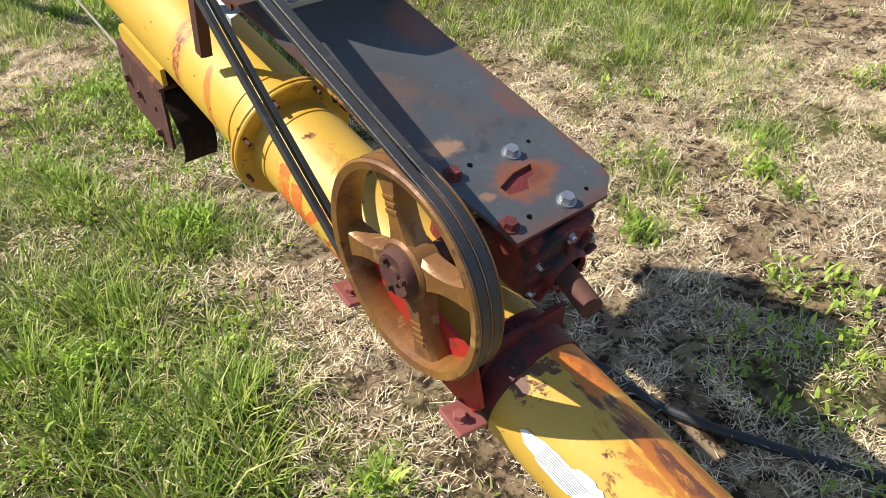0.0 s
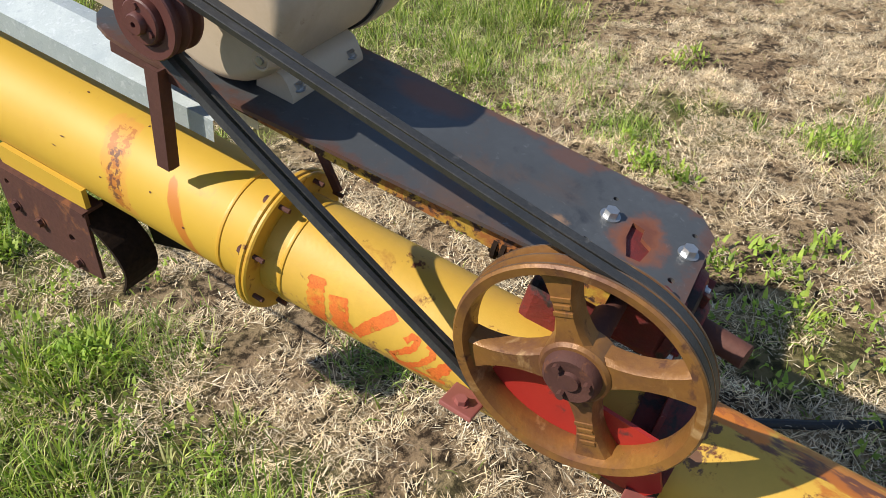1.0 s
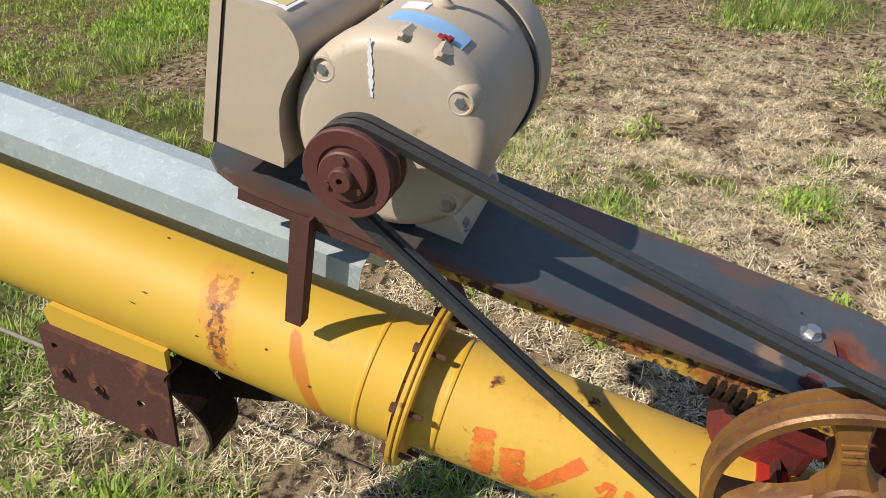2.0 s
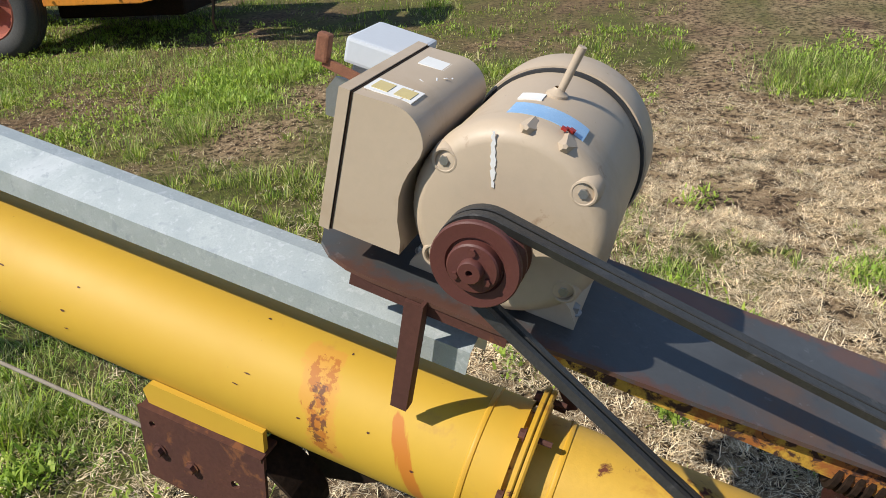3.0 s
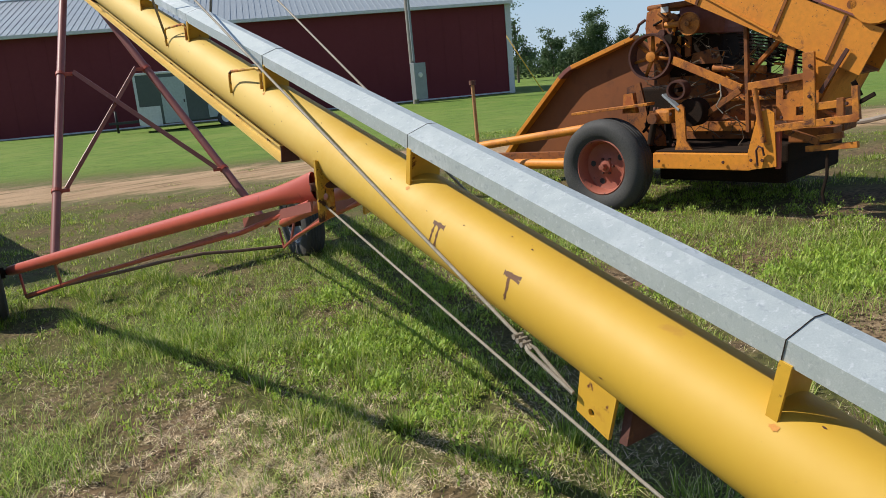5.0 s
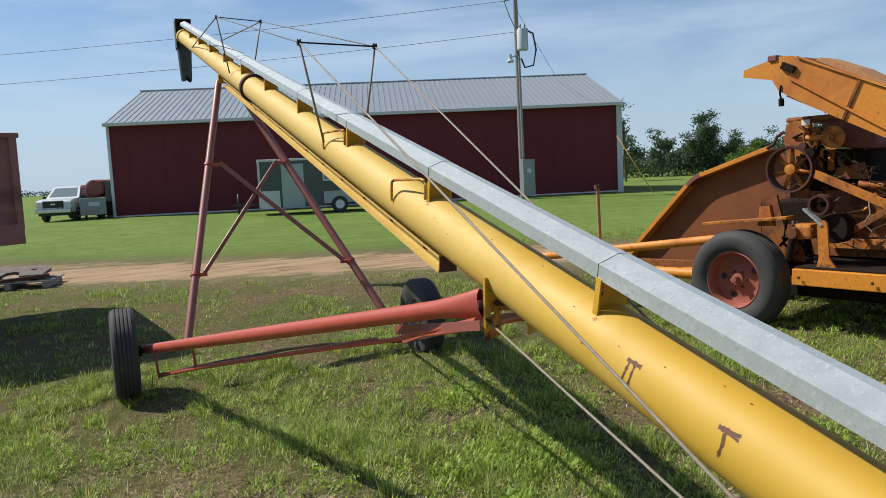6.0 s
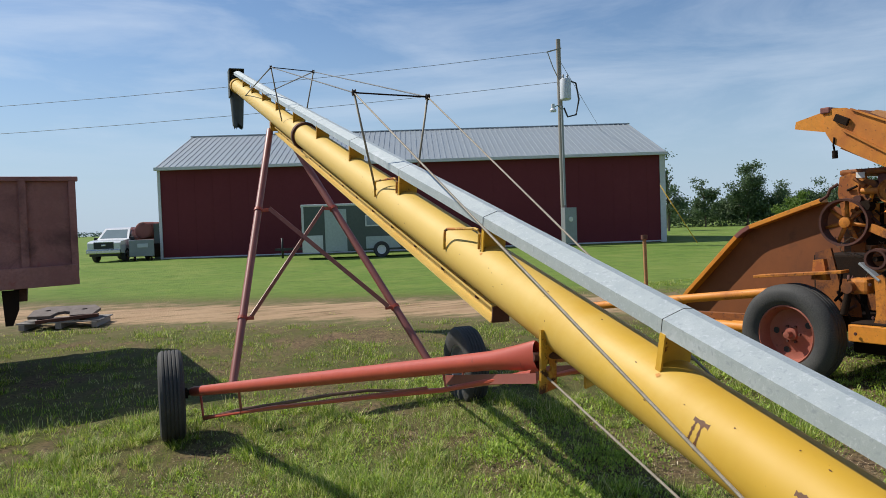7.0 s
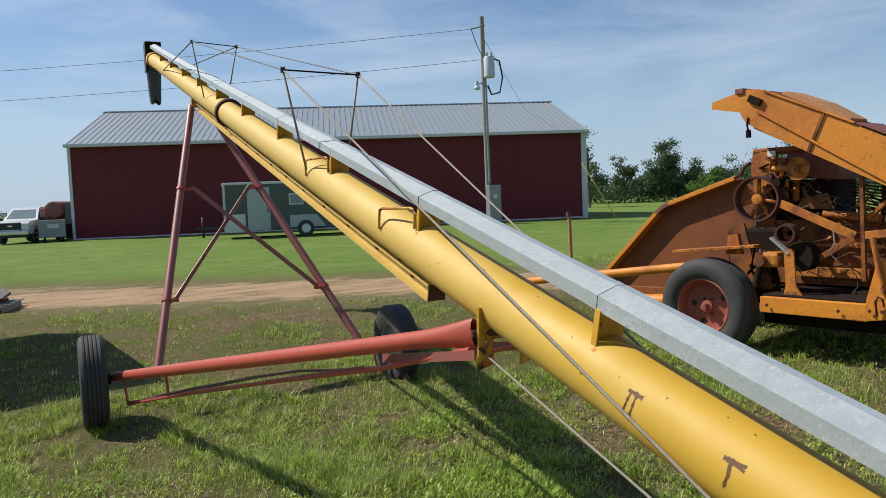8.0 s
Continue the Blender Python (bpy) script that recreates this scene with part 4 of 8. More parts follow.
for p, q, r in ((HOOK + (MAST1_L - HOOK) * 0.04, MAST1_L, 0.0042), (Vector((1.640, 3.236, 0.838)), MAST1_R, 0.0038), (MAST1_L, MAST2_L, 0.0038), (MAST1_R, MAST2_R, 0.0038),
                (MAST2_L, A(12.49, -0.092, 0.02), 0.006), (MAST2_R, A(12.49, 0.092, 0.02), 0.006)):
    bm = B()
    pipe(bm, [p, (p + q) / 2, q], r, 8)
    part("truss_cable", bm, M["cable"] if p.y < 4 else M["wire"], auger)
bm = B()
pipe(bm, [(1.47, 2.43, 0.570), (1.47, 3.07, 0.723), (1.47, 3.66, 0.881), (1.47, 4.42, 1.088)], 0.0036, 8)
part("lift_cable", bm, M["cable"], auger, "thin pale lift cable under the tube")

# truss masts
for (left, right, y) in ((MAST1_L, MAST1_R, 6.25), (MAST2_L, MAST2_R, 9.42)):
    bm = B()
    rod(bm, A(y, -0.098, 0.05), left, 0.0058, seg=10)
    rod(bm, A(y - 0.06, 0.098, 0.05), right, 0.0058, seg=10)
    mast = part("truss_mast", bm, M["mast_grey"], auger)
    bm = B()
    rod(bm, left, right, 0.0042, seg=10)
    part("mast_bar", bm, M["machine_dark"], mast)
    for p in (left, right):
        bm = B()
        lathe(bm, [(0.005, -0.008), (0.018, -0.008), (0.012, 0), (0.018, 0.008), (0.005, 0.008)], Matrix.Translation(p) @ pose(0, 0, 0, 0, 90, 0), 16, True)
        part("cable_clamp", bm, M["machine_dark"], mast)
# square wire loops on the tube
for y in (4.99, 6.02):
    bm = B()
    pipe(bm, [A(y + 0.235, -0.0985, 0.015), A(y + 0.235, -0.101, 0.055), A(y + 0.233, -0.101, 0.092), A(y + 0.215, -0.098, 0.103), A(y + 0.03, -0.064, 0.150), A(y + 0.005, -0.060, 0.150), A(y - 0.008, -0.060, 0.138), A(y - 0.012, -0.060, 0.082)], 0.0055, 8)
    part("cable_guide", bm, M["yellow_rusty"], auger)

# coupling band high on the tube
bm = B()
lathe(bm, [(R_TUBE, -0.03), (0.115, -0.03), (0.117, -0.02), (0.117, 0.02), (0.115, 0.03), (R_TUBE, 0.03)], disc_profile(8.80), 48, smooth=False)
part("coupling_band", bm, M["rust_dark"], auger)

# lift track under the tube
TRACK0, TRACK1 = 4.88, 10.3
track = None
for off_u, off_v, w, h in ((0, -0.140, 0.010, 0.060), (0, -0.169, 0.078, 0.007), (0, -0.111, 0.078, 0.007)):
    bm = B()
    rows = []
    for k in range(13):
        yy = TRACK0 + (TRACK1 - TRACK0) * k / 12
        rows.append([bm.verts.new(A(yy, off_u + du * w / 2, off_v + dv * h / 2)) for du, dv in ((-1, -1), (1, -1), (1, 1), (-1, 1))])
    for p, q in zip(rows, rows[1:]):
        for i in range(4):
            bm.faces.new((p[i], p[(i + 1) % 4], q[(i + 1) % 4], q[i]))
    bm.faces.new(rows[0])
    bm.faces.new(rows[-1])
    if track is None:
        track = part("lift_track", bm, M["track_yellow"], auger, "yellow channel track below the tube")
    else:
        part("track_side", bm, M["track_yellow"], track)
for k in range(14):
    bm = B()
    hexbolt(bm, A(TRACK0 + 0.2 + 0.38 * k, -0.005, -0.140), (-1, 0, 0), 0.009, 0.008)
    part("bolt", bm, M["rust_dark"], track)
bm = B()
box(bm, (0.070, 0.008, 0.062), (0, 0, 0), F(TRACK0) @ Matrix.Translation((0, 0, -0.14)), 0.002)
part("track_stop", bm, M["rust_dark"], track)
y = TRACK0 + 0.3
while y < TRACK1:
    bm = B()
    bar(bm, A(y, 0.0, -0.112), A(y, 0.0, -0.09), 0.05, 0.02, 0)
    part("track_standoff", bm, M["rust_dark"], track)
    y += 0.95

# spout at the head
bm = B()
lathe(bm, [(R_TUBE, -0.10), (0.112, -0.10), (0.112, 0.18), (0.0, 0.18)], disc_profile(14.42), 40, smooth=False)
part("head_band", bm, M["yellow_worn"], auger)
bm = B()
hx = A(14.48, 0, 0)
prism(bm, [(-0.11, -0.16), (0.11, -0.16), (0.112, 0.26), (-0.112, 0.26)], 0.01, Matrix.Translation(hx) @ pose(0, 0.22, 0, 90, 0, 0))
box(bm, (0.222, 0.24, 0.010), (0, 0.10, 0.255), Matrix.Translation(hx))
box(bm, (0.012, 0.22, 0.41), (-0.109, 0.11, 0.05), Matrix.Translation(hx))
box(bm, (0.012, 0.22, 0.41), (0.109, 0.11, 0.05), Matrix.Translation(hx))
head_box = part("head_box", bm, M["spout"], auger, "dark sheet-metal discharge head")
bm = B()
ring_o = []
for k in range(22):
    t = 2 * math.pi * k / 22
    lo = -0.62 + 0.10 * noise.noise(Vector((math.cos(t) * 3, math.sin(t) * 3, 4.4)))
    ring_o.append((hx + Vector((0.112 * math.cos(t), 0.11 + 0.11 * math.sin(t), -0.05)), hx + Vector((0.080 * math.cos(t), 0.10 + 0.08 * math.sin(t), lo))))
vs = [(bm.verts.new(a), bm.verts.new(b)) for a, b in ring_o]
for k in range(22):
    j = (k + 1) % 22
    bm.faces.new((vs[k][0], vs[j][0], vs[j][1], vs[k][1])).smooth = True
part("spout", bm, M["spout"], head_box, "ragged black rubber spout")

# undercarriage
WL, WR = Vector((0.435, 8.64, 0.295)), Vector((2.905, 8.65, 0.285))


def auger_wheel(centre, inward):
    bm = B()
    m = Matrix.Translation(centre) @ pose(0, 0, 0, 0, 90, 0)
    prof = [(0.19, -0.075), (0.24, -0.092), (0.30, -0.094), (0.335, -0.082), (0.348, -0.06)]
    for g in range(5):
        x = -0.055 + 0.0275 * g
        prof += [(0.349, x - 0.008), (0.349, x + 0.006), (0.341, x + 0.008), (0.341, x + 0.0115)]
    prof = prof[:-2] + [(0.348, 0.06), (0.335, 0.082), (0.30, 0.094), (0.24, 0.092), (0.19, 0.075)]
    lathe(bm, prof, m, 56, True)
    tyre = part("tyre", bm, M["tyre"], auger, "worn black ribbed tyre")
    bm = B()
    lathe(bm, [(0.19, -0.07), (0.175, -0.06), (0.16, -0.01), (0.10, 0.01), (0.05, 0.012), (0.045, 0.03), (0.0, 0.03)], m, 36)
    lathe(bm, [(0.19, 0.07), (0.175, 0.06), (0.16, 0.0), (0.10, -0.005), (0.05, -0.01), (0.0, -0.01)], m, 36)
    part("rim", bm, M["grey_metal"], tyre, "pale steel rim")
    bm = B()
    rod(bm, centre, centre + Vector((0.20 * inward, 0, 0.01)), 0.022, seg=14)
    rod(bm, centre, centre + Vector((0.12 * inward, 0, 0.005)), 0.042, seg=14)
    part("axle_stub", bm, M["machine_dark"], auger)


auger_wheel(WL, 1)
auger_wheel(WR, -1)
HANG_L, HANG_R = Vector((1.448, 4.41, 1.147)), Vector((1.652, 4.41, 1.147))
for w, h, s in ((WL, HANG_L, 1), (WR, HANG_R, -1)):
    base = w + Vector((0.165 * s, 0, 0.012))
    bm = B()
    m, length = frame_to(base, h)
    prof = [(0.0, 0), (0.041, 0), (0.042, 0.05), (0.040, length * 0.5), (0.035, length - 0.55), (0.035, length - 0.25), (0.038, length - 0.17), (0.041, length - 0.08), (0.043, length - 0.01), (0.041, length), (0.036, length - 0.01), (0.034, length - 0.05), (0.0, length - 0.055)]
    lathe(bm, prof, Matrix.Diagonal((1, 0.9, 1, 1)), 28)
    for v in bm.verts:
        # the end is pressed flat into a fishtail
        f = min(1.0, max(0.0, (v.co.z - length + 0.26) / 0.24))
        v.co.x *= 1 - 0.55 * f * f
        v.co.y *= 1 + 0.22 * f * f
    bmesh.ops.transform(bm, matrix=m, verts=bm.verts)
    beam = part("side_beam", bm, M["red_faded"], auger, "faded red tapered side beam")
    bm = B()
    low0, low1 = base + Vector((0.06 * s, -0.1, -0.20)), Vector((1.55 - 0.18 * s, 5.04, 0.93))
    pts = [base + Vector((0.05 * s, 0, -0.04)), low0, low0 + (low1 - low0) * 0.45 + Vector((0, 0, 0.02)), low1, h + Vector((-0.03 * s, -0.02, -0.045))]
    pipe(bm, pts, 0.0095, 10)
    part("truss_rod", bm, M["red_faded"], beam)
    bm = B()
    angle_iron(bm, low0, low0 + (low1 - low0) * 0.97, 0.022, 0.022, 0.004, 20)
    part("lower_angle", bm, M["leg_red"], beam)
    for f in (0.28,):
        bm = B()
        a, b = base + (h - base) * f, low0 + (low1 - low0) * f
        bar(bm, a, b, 0.016, 0.010)
        part("strut", bm, M["leg_red"], beam)
bm = B()
rod(bm, (1.43, 4.41, 1.145), (1.67, 4.41, 1.145), 0.014, seg=14)
part("hinge_pin", bm, M["rust_dark"], auger)
for x0 in (1.474, 1.626):
    bm = B()
    prism(bm, [(-0.034, -0.095), (0.030, -0.085), (0.034, 0.085), (-0.028, 0.098)], 0.009, Matrix.Translation((x0, 4.405, 1.130)) @ pose(0, 0, 0, 90, 0, 16), [circle(0.0, -0.02, 0.012)])
    part("hinge_plate", bm, M["yellow_rusty"], auger)
for u in (-0.155, 0.155):
    bm = B()
    prism(bm, [(4.32, 1.085), (4.32, 1.115), (5.07, 0.978), (5.07, 0.942)], 0.006, Matrix.Translation((AX + u, 0, 0)) @ pose(0, 0, 0, 90, 0, 90))
    part("hinge_channel", bm, M["leg_red"], auger)
bm = B()
pipe(bm, [(0.66, 8.62, 0.085), (0.94, 8.62, 0.126), (1.38, 8.62, 0.145), (1.70, 8.62, 0.165), (2.0, 8.62, 0.166), (2.30, 8.62, 0.132), (2.72, 8.62, 0.095)], 0.014, 8)
part("axle_bar", bm, M["axle_rust"], auger, "thin bowed bar between the wheels")
LEG_TOP = A(10.36, 0, -0.15)
LEGS = ((Vector((0.895, 8.66, 0.30)), LEG_TOP + Vector((-0.075, 0, 0))), (Vector((2.60, 8.68, 0.30)), LEG_TOP + Vector((0.075, 0, 0))))
leg_parts = []
for a, b in LEGS:
    bm = B()
    rod(bm, a, b, 0.034, seg=20)
    leg_parts.append(part("leg", bm, M["leg_red"], auger, "oxidised red pipe leg"))
bm = B()
box(bm, (0.15, 0.09, 0.10), (0, 0, 0.045), Matrix.Translation(LEG_TOP) @ pose(0, 0, 0, TILT_A, 0, 0), 0.01)
part("slider", bm, M["yellow_rusty"], auger)
clamps = []
for i, (a, b) in enumerate(LEGS):
    for f in (0.222, 0.632):
        p = a + (b - a) * f
        m, _ = frame_to(a, b)
        m = m.copy()
        m.translation = p
        bm = B()
        lathe(bm, [(0.033, -0.014), (0.042, -0.014), (0.042, 0.014), (0.033, 0.014)], m, 20, True, False)
        box(bm, (0.09, 0.03, 0.03), ((0.05 if i == 0 else -0.05), -0.01, 0), Matrix.Translation(p), 0.003)
        part("leg_clamp", bm, M["red_faded"], leg_parts[i])
        clamps.append(p + Vector((0.085 if i == 0 else -0.085, -0.012, 0)))
for p, q, d in ((clamps[0], clamps[3], 0.0), (clamps[1], clamps[2], -0.03)):
    bm = B()
    angle_iron(bm, p + Vector((0, d, 0)), q + Vector((0, d, 0)), 0.045, 0.04, 0.006, 0)
    part("cross_brace", bm, M["leg_red"], auger)

# ---- drive: plate, gearbox, motor, belts ----
PF = Matrix.Translation((1.6, 1.235, 0.702)) @ pose(0, 0, 0, math.degrees(math.atan(0.287)), 0, 0)


def PP(x, y, z):
    """A point by world x, distance up the plate, and height above its upper face."""
    return PF @ Vector((x - 1.6, y, z))


plate_outline = [(-0.085, -0.022), (0.085, -0.022), (0.118, 0.004), (0.124, 0.03), (0.128, 0.90), (-0.02, 0.905), (-0.070, 0.902), (-0.098, 0.890), (-0.118, 0.868), (-0.129, 0.838), (-0.133, 0.80), (-0.134, 0.64), (-0.124, 0.50), (-0.104, 0.17), (-0.086, 0.0)]
slot = [(-0.034, 0.048), (0.0, 0.043), (0.012, 0.060), (0.030, 0.062), (0.034, 0.080), (0.0, 0.078), (-0.036, 0.066)]
bm = B()
prism(bm, plate_outline, 0.006, PF @ Matrix.Translation((0, 0, -0.006)),
      [slot, circle(-0.038, 0.004, 0.005), circle(0.069, 0.002, 0.004), circle(0.065, 0.116, 0.004), circle(-0.043, 0.12, 0.005)])
plate = part("motor_plate", bm, M["steel_black"], auger, "dark steel motor plate with slot and bolt holes")
for x, y, material in ((1.624, 0.110, "zinc"), (1.626, 0.0, "zinc"), (1.526, 0.006, "red_greasy"), (1.522, 0.117, "red_greasy")):
    bm = B()
    hexbolt(bm, PP(x, y, 0), PF.to_3x3() @ Vector((0, 0, 1)), 0.0105, 0.009)
    part("bolt", bm, M[material], plate)


def soaked_rust(m, blots, edges):
    """Rust that has crept into the plate: soft blots (x, y along the plate, radius, stretch, colour) and rusty edges (axis, from, to)."""
    nt = m.node_tree
    p = nt.nodes["Principled BSDF"]
    tc, sep = nt.nodes.new("ShaderNodeTexCoord"), nt.nodes.new("ShaderNodeSeparateXYZ")
    nt.links.new(tc.outputs["Object"], sep.inputs["Vector"])
    u = math_node(nt, "SUBTRACT", sep.outputs["X"], 1.6)
    v = math_node(nt, "MULTIPLY", math_node(nt, "SUBTRACT", sep.outputs["Y"], 1.235), 1.0403)
    wander = math_node(nt, "MULTIPLY", math_node(nt, "SUBTRACT", noise_node(nt, 34, 6, 0.65), 0.5), 0.05)
    c = p.inputs["Base Color"].links[0].from_socket
    for cx, cy, r, stretch, colour, strength in blots:
        dx, dy = math_node(nt, "DIVIDE", math_node(nt, "SUBTRACT", u, cx), stretch), math_node(nt, "SUBTRACT", v, cy)
        d = math_node(nt, "SQRT", math_node(nt, "ADD", math_node(nt, "MULTIPLY", dx, dx), math_node(nt, "MULTIPLY", dy, dy)))
        f = math_node(nt, "MULTIPLY", soft_step(nt, math_node(nt, "ADD", d, wander), r, r * 0.45), strength)
        c = mix_color(nt, f, c, colour)
    for axis, lo, hi, colour, strength in edges:
        f = math_node(nt, "MULTIPLY", soft_step(nt, math_node(nt, "ADD", u if axis == "u" else v, math_node(nt, "MULTIPLY", wander, 1.6)), lo, hi), strength)
        c = mix_color(nt, f, c, colour)
    nt.links.new(c, p.inputs["Base Color"])


soaked_rust(M["steel_black"], ((0.006, 0.062, 0.046, 1.5, (0.25, 0.085, 0.038), 0.95), (0.012, 0.062, 0.026, 1.5, (0.16, 0.055, 0.032), 0.8), (-0.055, 0.165, 0.026, 1.5, (0.34, 0.20, 0.115), 0.9),
                              (-0.062, 0.062, 0.016, 1.0, (0.30, 0.17, 0.10), 0.8), (0.09, 0.42, 0.085, 0.5, (0.20, 0.075, 0.04), 0.8), (0.10, 0.20, 0.05, 0.5, (0.17, 0.07, 0.04), 0.6)),
            (("u", 0.105, 0.128, (0.16, 0.070, 0.042), 0.8), ("u", -0.100, -0.130, (0.135, 0.058, 0.038), 0.85), ("v", 0.004, -0.022, (0.15, 0.065, 0.04), 0.6)))

bm = B()
bar(bm, PP(1.512, 0.06, -0.034), PP(1.508, 0.66, -0.026), 0.004, 0.030)
bar(bm, PP(1.526, 0.06, -0.021), PP(1.522, 0.66, -0.0125), 0.030, 0.004)
part("support_angle", bm, M["yellow_pitted"], plate, "rust-pitted yellow angle under the plate")

bm = B()
bar(bm, PP(1.4715, 0.62, -0.014), PP(1.4715, 0.83, -0.014), 0.005, 0.016)
part("plate_lip", bm, M["rust_dark"], plate)

# gearbox
GB = PF @ Matrix.Translation((0.005, 0.045, -0.125))
bm = B()
box(bm, (0.130, 0.15, 0.10), (0, 0.0, 0.055), GB, 0.012)
gearbox = part("gearbox", bm, M["red_greasy"], auger, "greasy red cast gearbox")
bm = B()
box(bm, (0.150, 0.145, 0.022), (0, 0.012, 0.108), GB, 0.004)
part("gearbox_lid", bm, M["red_greasy"], gearbox)
bm = B()
box(bm, (0.115, 0.12, 0.09), (-0.005, 0.06, -0.02), GB, 0.015)
part("gearbox_sump", bm, M["red_greasy"], gearbox)
bm = B()
gf = GB @ Matrix.Translation((0, -0.077, 0.045)) @ pose(0, 0, 0, 90, 0, 0)
lathe(bm, [(0.026, 0.02), (0.030, 0.026), (0.036, 0.020), (0.038, 0.010), (0.060, 0.008), (0.068, 0.004), (0.068, -0.008)], gf, 40)
cap = part("bearing_cap", bm, M["red_greasy"], gearbox)
for k in range(8):
    bm = B()
    box(bm, (0.030, 0.006, 0.012), (0.047, 0, 0.012), gf @ pose(0, 0, 0, 0, 0, 45 * k + 10), 0.002)
    part("cap_rib", bm, M["red_greasy"], gearbox)
for k in range(6):
    a = radians(60 * k + 30)
    bm = B()
    hexbolt(bm, gf @ Vector((0.056 * math.cos(a), 0.056 * math.sin(a), 0.006)), gf.to_3x3() @ Vector((0, 0, 1)), 0.006, 0.006)
    part("bolt", bm, M["zinc"], gearbox)
bm = B()
rod(bm, gf @ Vector((0.0, 0, -0.01)), (1.575, 1.135, 0.606), 0.017, seg=18)
part("output_shaft", bm, M["rust_dark"], gearbox)
# red saddle that straddles the tube
for y0, y1, r, material in ((1.192, 1.262, R_LOW + 0.004, "red_greasy"), (1.36, 1.40, R_LOW + 0.004, "red")):
    bm = B()
    ring = []
    for k in range(21):
        a = radians(25 + 178 * k / 20)
        ring.append([bm.verts.new(A(yy, rr * math.cos(a), rr * math.sin(a))) for yy, rr in ((y0, r), (y1, r), (y1, r - 0.004), (y0, r - 0.004))])
    for p, q in zip(ring, ring[1:]):
        for i in range(4):
            bm.faces.new((p[i], p[(i + 1) % 4], q[(i + 1) % 4], q[i])).smooth = True
    bm.faces.new(ring[0])
    bm.faces.new(ring[-1])
    part("saddle_strap", bm, M[material], gearbox)
for y in (1.236, 1.385):
    bm = B()
    prism(bm, [(-0.086, -0.02), (0.088, -0.02), (0.07, 0.07), (-0.055, 0.075), (-0.078, 0.04)], 0.007, Matrix.Translation(A(y, 0, 0.035)) @ pose(0, 0, 0, 90 + TILT_A, 0, 0))
    part("saddle_plate", bm, M["red_greasy"], gearbox)
bm = B()
prism(bm, [(1.185, 0.480), (1.21, 0.455), (1.30, 0.475), (1.42, 0.505), (1.44, 0.56), (1.40, 0.62), (1.30, 0.60), (1.20, 0.565)], 0.006, Matrix.Translation((1.428, 0, 0)) @ pose(0, 0, 0, 90, 0, 90))
part("saddle_side", bm, M["red"], gearbox, "bright red saddle plate")
for y, z in ((1.205, 0.460), (1.455, 0.528)):
    bm = B()
    box(bm, (0.05, 0.05, 0.008), (0, 0, 0), Matrix.Translation((1.412, y, z)) @ pose(0, 0, 0, TILT_A, 12, 0), 0.002)
    hexbolt(bm, (1.405, y, z + 0.005), (0, -0.2, 1), 0.009, 0.008)
    part("clamp_foot", bm, M["leg_red"], gearbox)
# grooved coupling behind the big pulley
bm = B()
prof = []
for k in range(5):
    prof += [(0.030, -0.03 + 0.012 * k), (0.030, -0.024 + 0.012 * k), (0.024, -0.022 + 0.012 * k), (0.024, -0.019 + 0.012 * k)]
lathe(bm, [(0, -0.03)] + prof + [(0, 0.03)], Matrix.Translation(PP(1.535, 0.195, -0.045)) @ pose(0, 0, 0, -90 + 16, 0, 0), 20, smooth=False)
part("grooved_coupling", bm, M["machine_dark"], auger)

# big pulley
PC = Vector((1.392, 1.300, 0.664))
PUL = Matrix.Translation(PC) @ pose(0, 0, 0, 0, 90, 0)
bm = B()
prof = [(0.1385, 0.004), (0.1400, -0.002), (0.1505, -0.004), (0.1535, -0.001)]
for k in range(2):
    z = 0.003 + 0.0172 * k
    prof += [(0.1535, z), (0.1405, z + 0.0045), (0.1405, z + 0.0105), (0.1535, z + 0.0150)]
prof += [(0.1535, 0.0385), (0.150, 0.041), (0.140, 0.040), (0.1365, 0.034), (0.1365, 0.012)]
lathe(bm, prof, PUL, 96, True)
lathe(bm, [(0.0, 0.002), (0.020, 0.002), (0.040, 0.003), (0.044, 0.007), (0.045, 0.040), (0.0, 0.040)], PUL, 40)
pulley = part("large_pulley", bm, M["pulley_rust"], auger, "rusty ochre cast-iron four-spoke pulley")
for z in (0.0012, 0.0191, 0.0372):
    # ridges rubbed bright between the grooves
    bm = B()
    lathe(bm, [(0.1528, z - 0.0011), (0.1541, z - 0.0008), (0.1541, z + 0.0008), (0.1528, z + 0.0011)], PUL, 96, True)
    part("worn_ridge", bm, M["worn_iron"], pulley)
SPOKE0 = -12
for k in range(4):
    bm = B()
    t = radians(SPOKE0 + 90 * k)
    rows = []
    for f in range(7):
        s = f / 6
        r = 0.036 + (0.139 - 0.036) * s
        w = 0.0140 + 0.012 * (2 * s - 0.95) ** 2
        d = 0.011
        rows.append([(r, -w, d + 0.004), (r, -w * 0.75, d - 0.003), (r, w * 0.75, d - 0.003), (r, w, d + 0.004), (r, w, d + 0.026), (r, -w, d + 0.026)])
    m = PUL @ Matrix.Rotation(t, 4, "Z")
    vr = [[bm.verts.new(m @ Vector(p)) for p in row] for row in rows]
    for p, q in zip(vr, vr[1:]):
        for i in range(6):
            bm.faces.new((p[i], p[(i + 1) % 6], q[(i + 1) % 6], q[i])).smooth = True
    bm.faces.new(vr[0])
    bm.faces.new(vr[-1])
    part("spoke", bm, M["pulley_rust"], pulley)
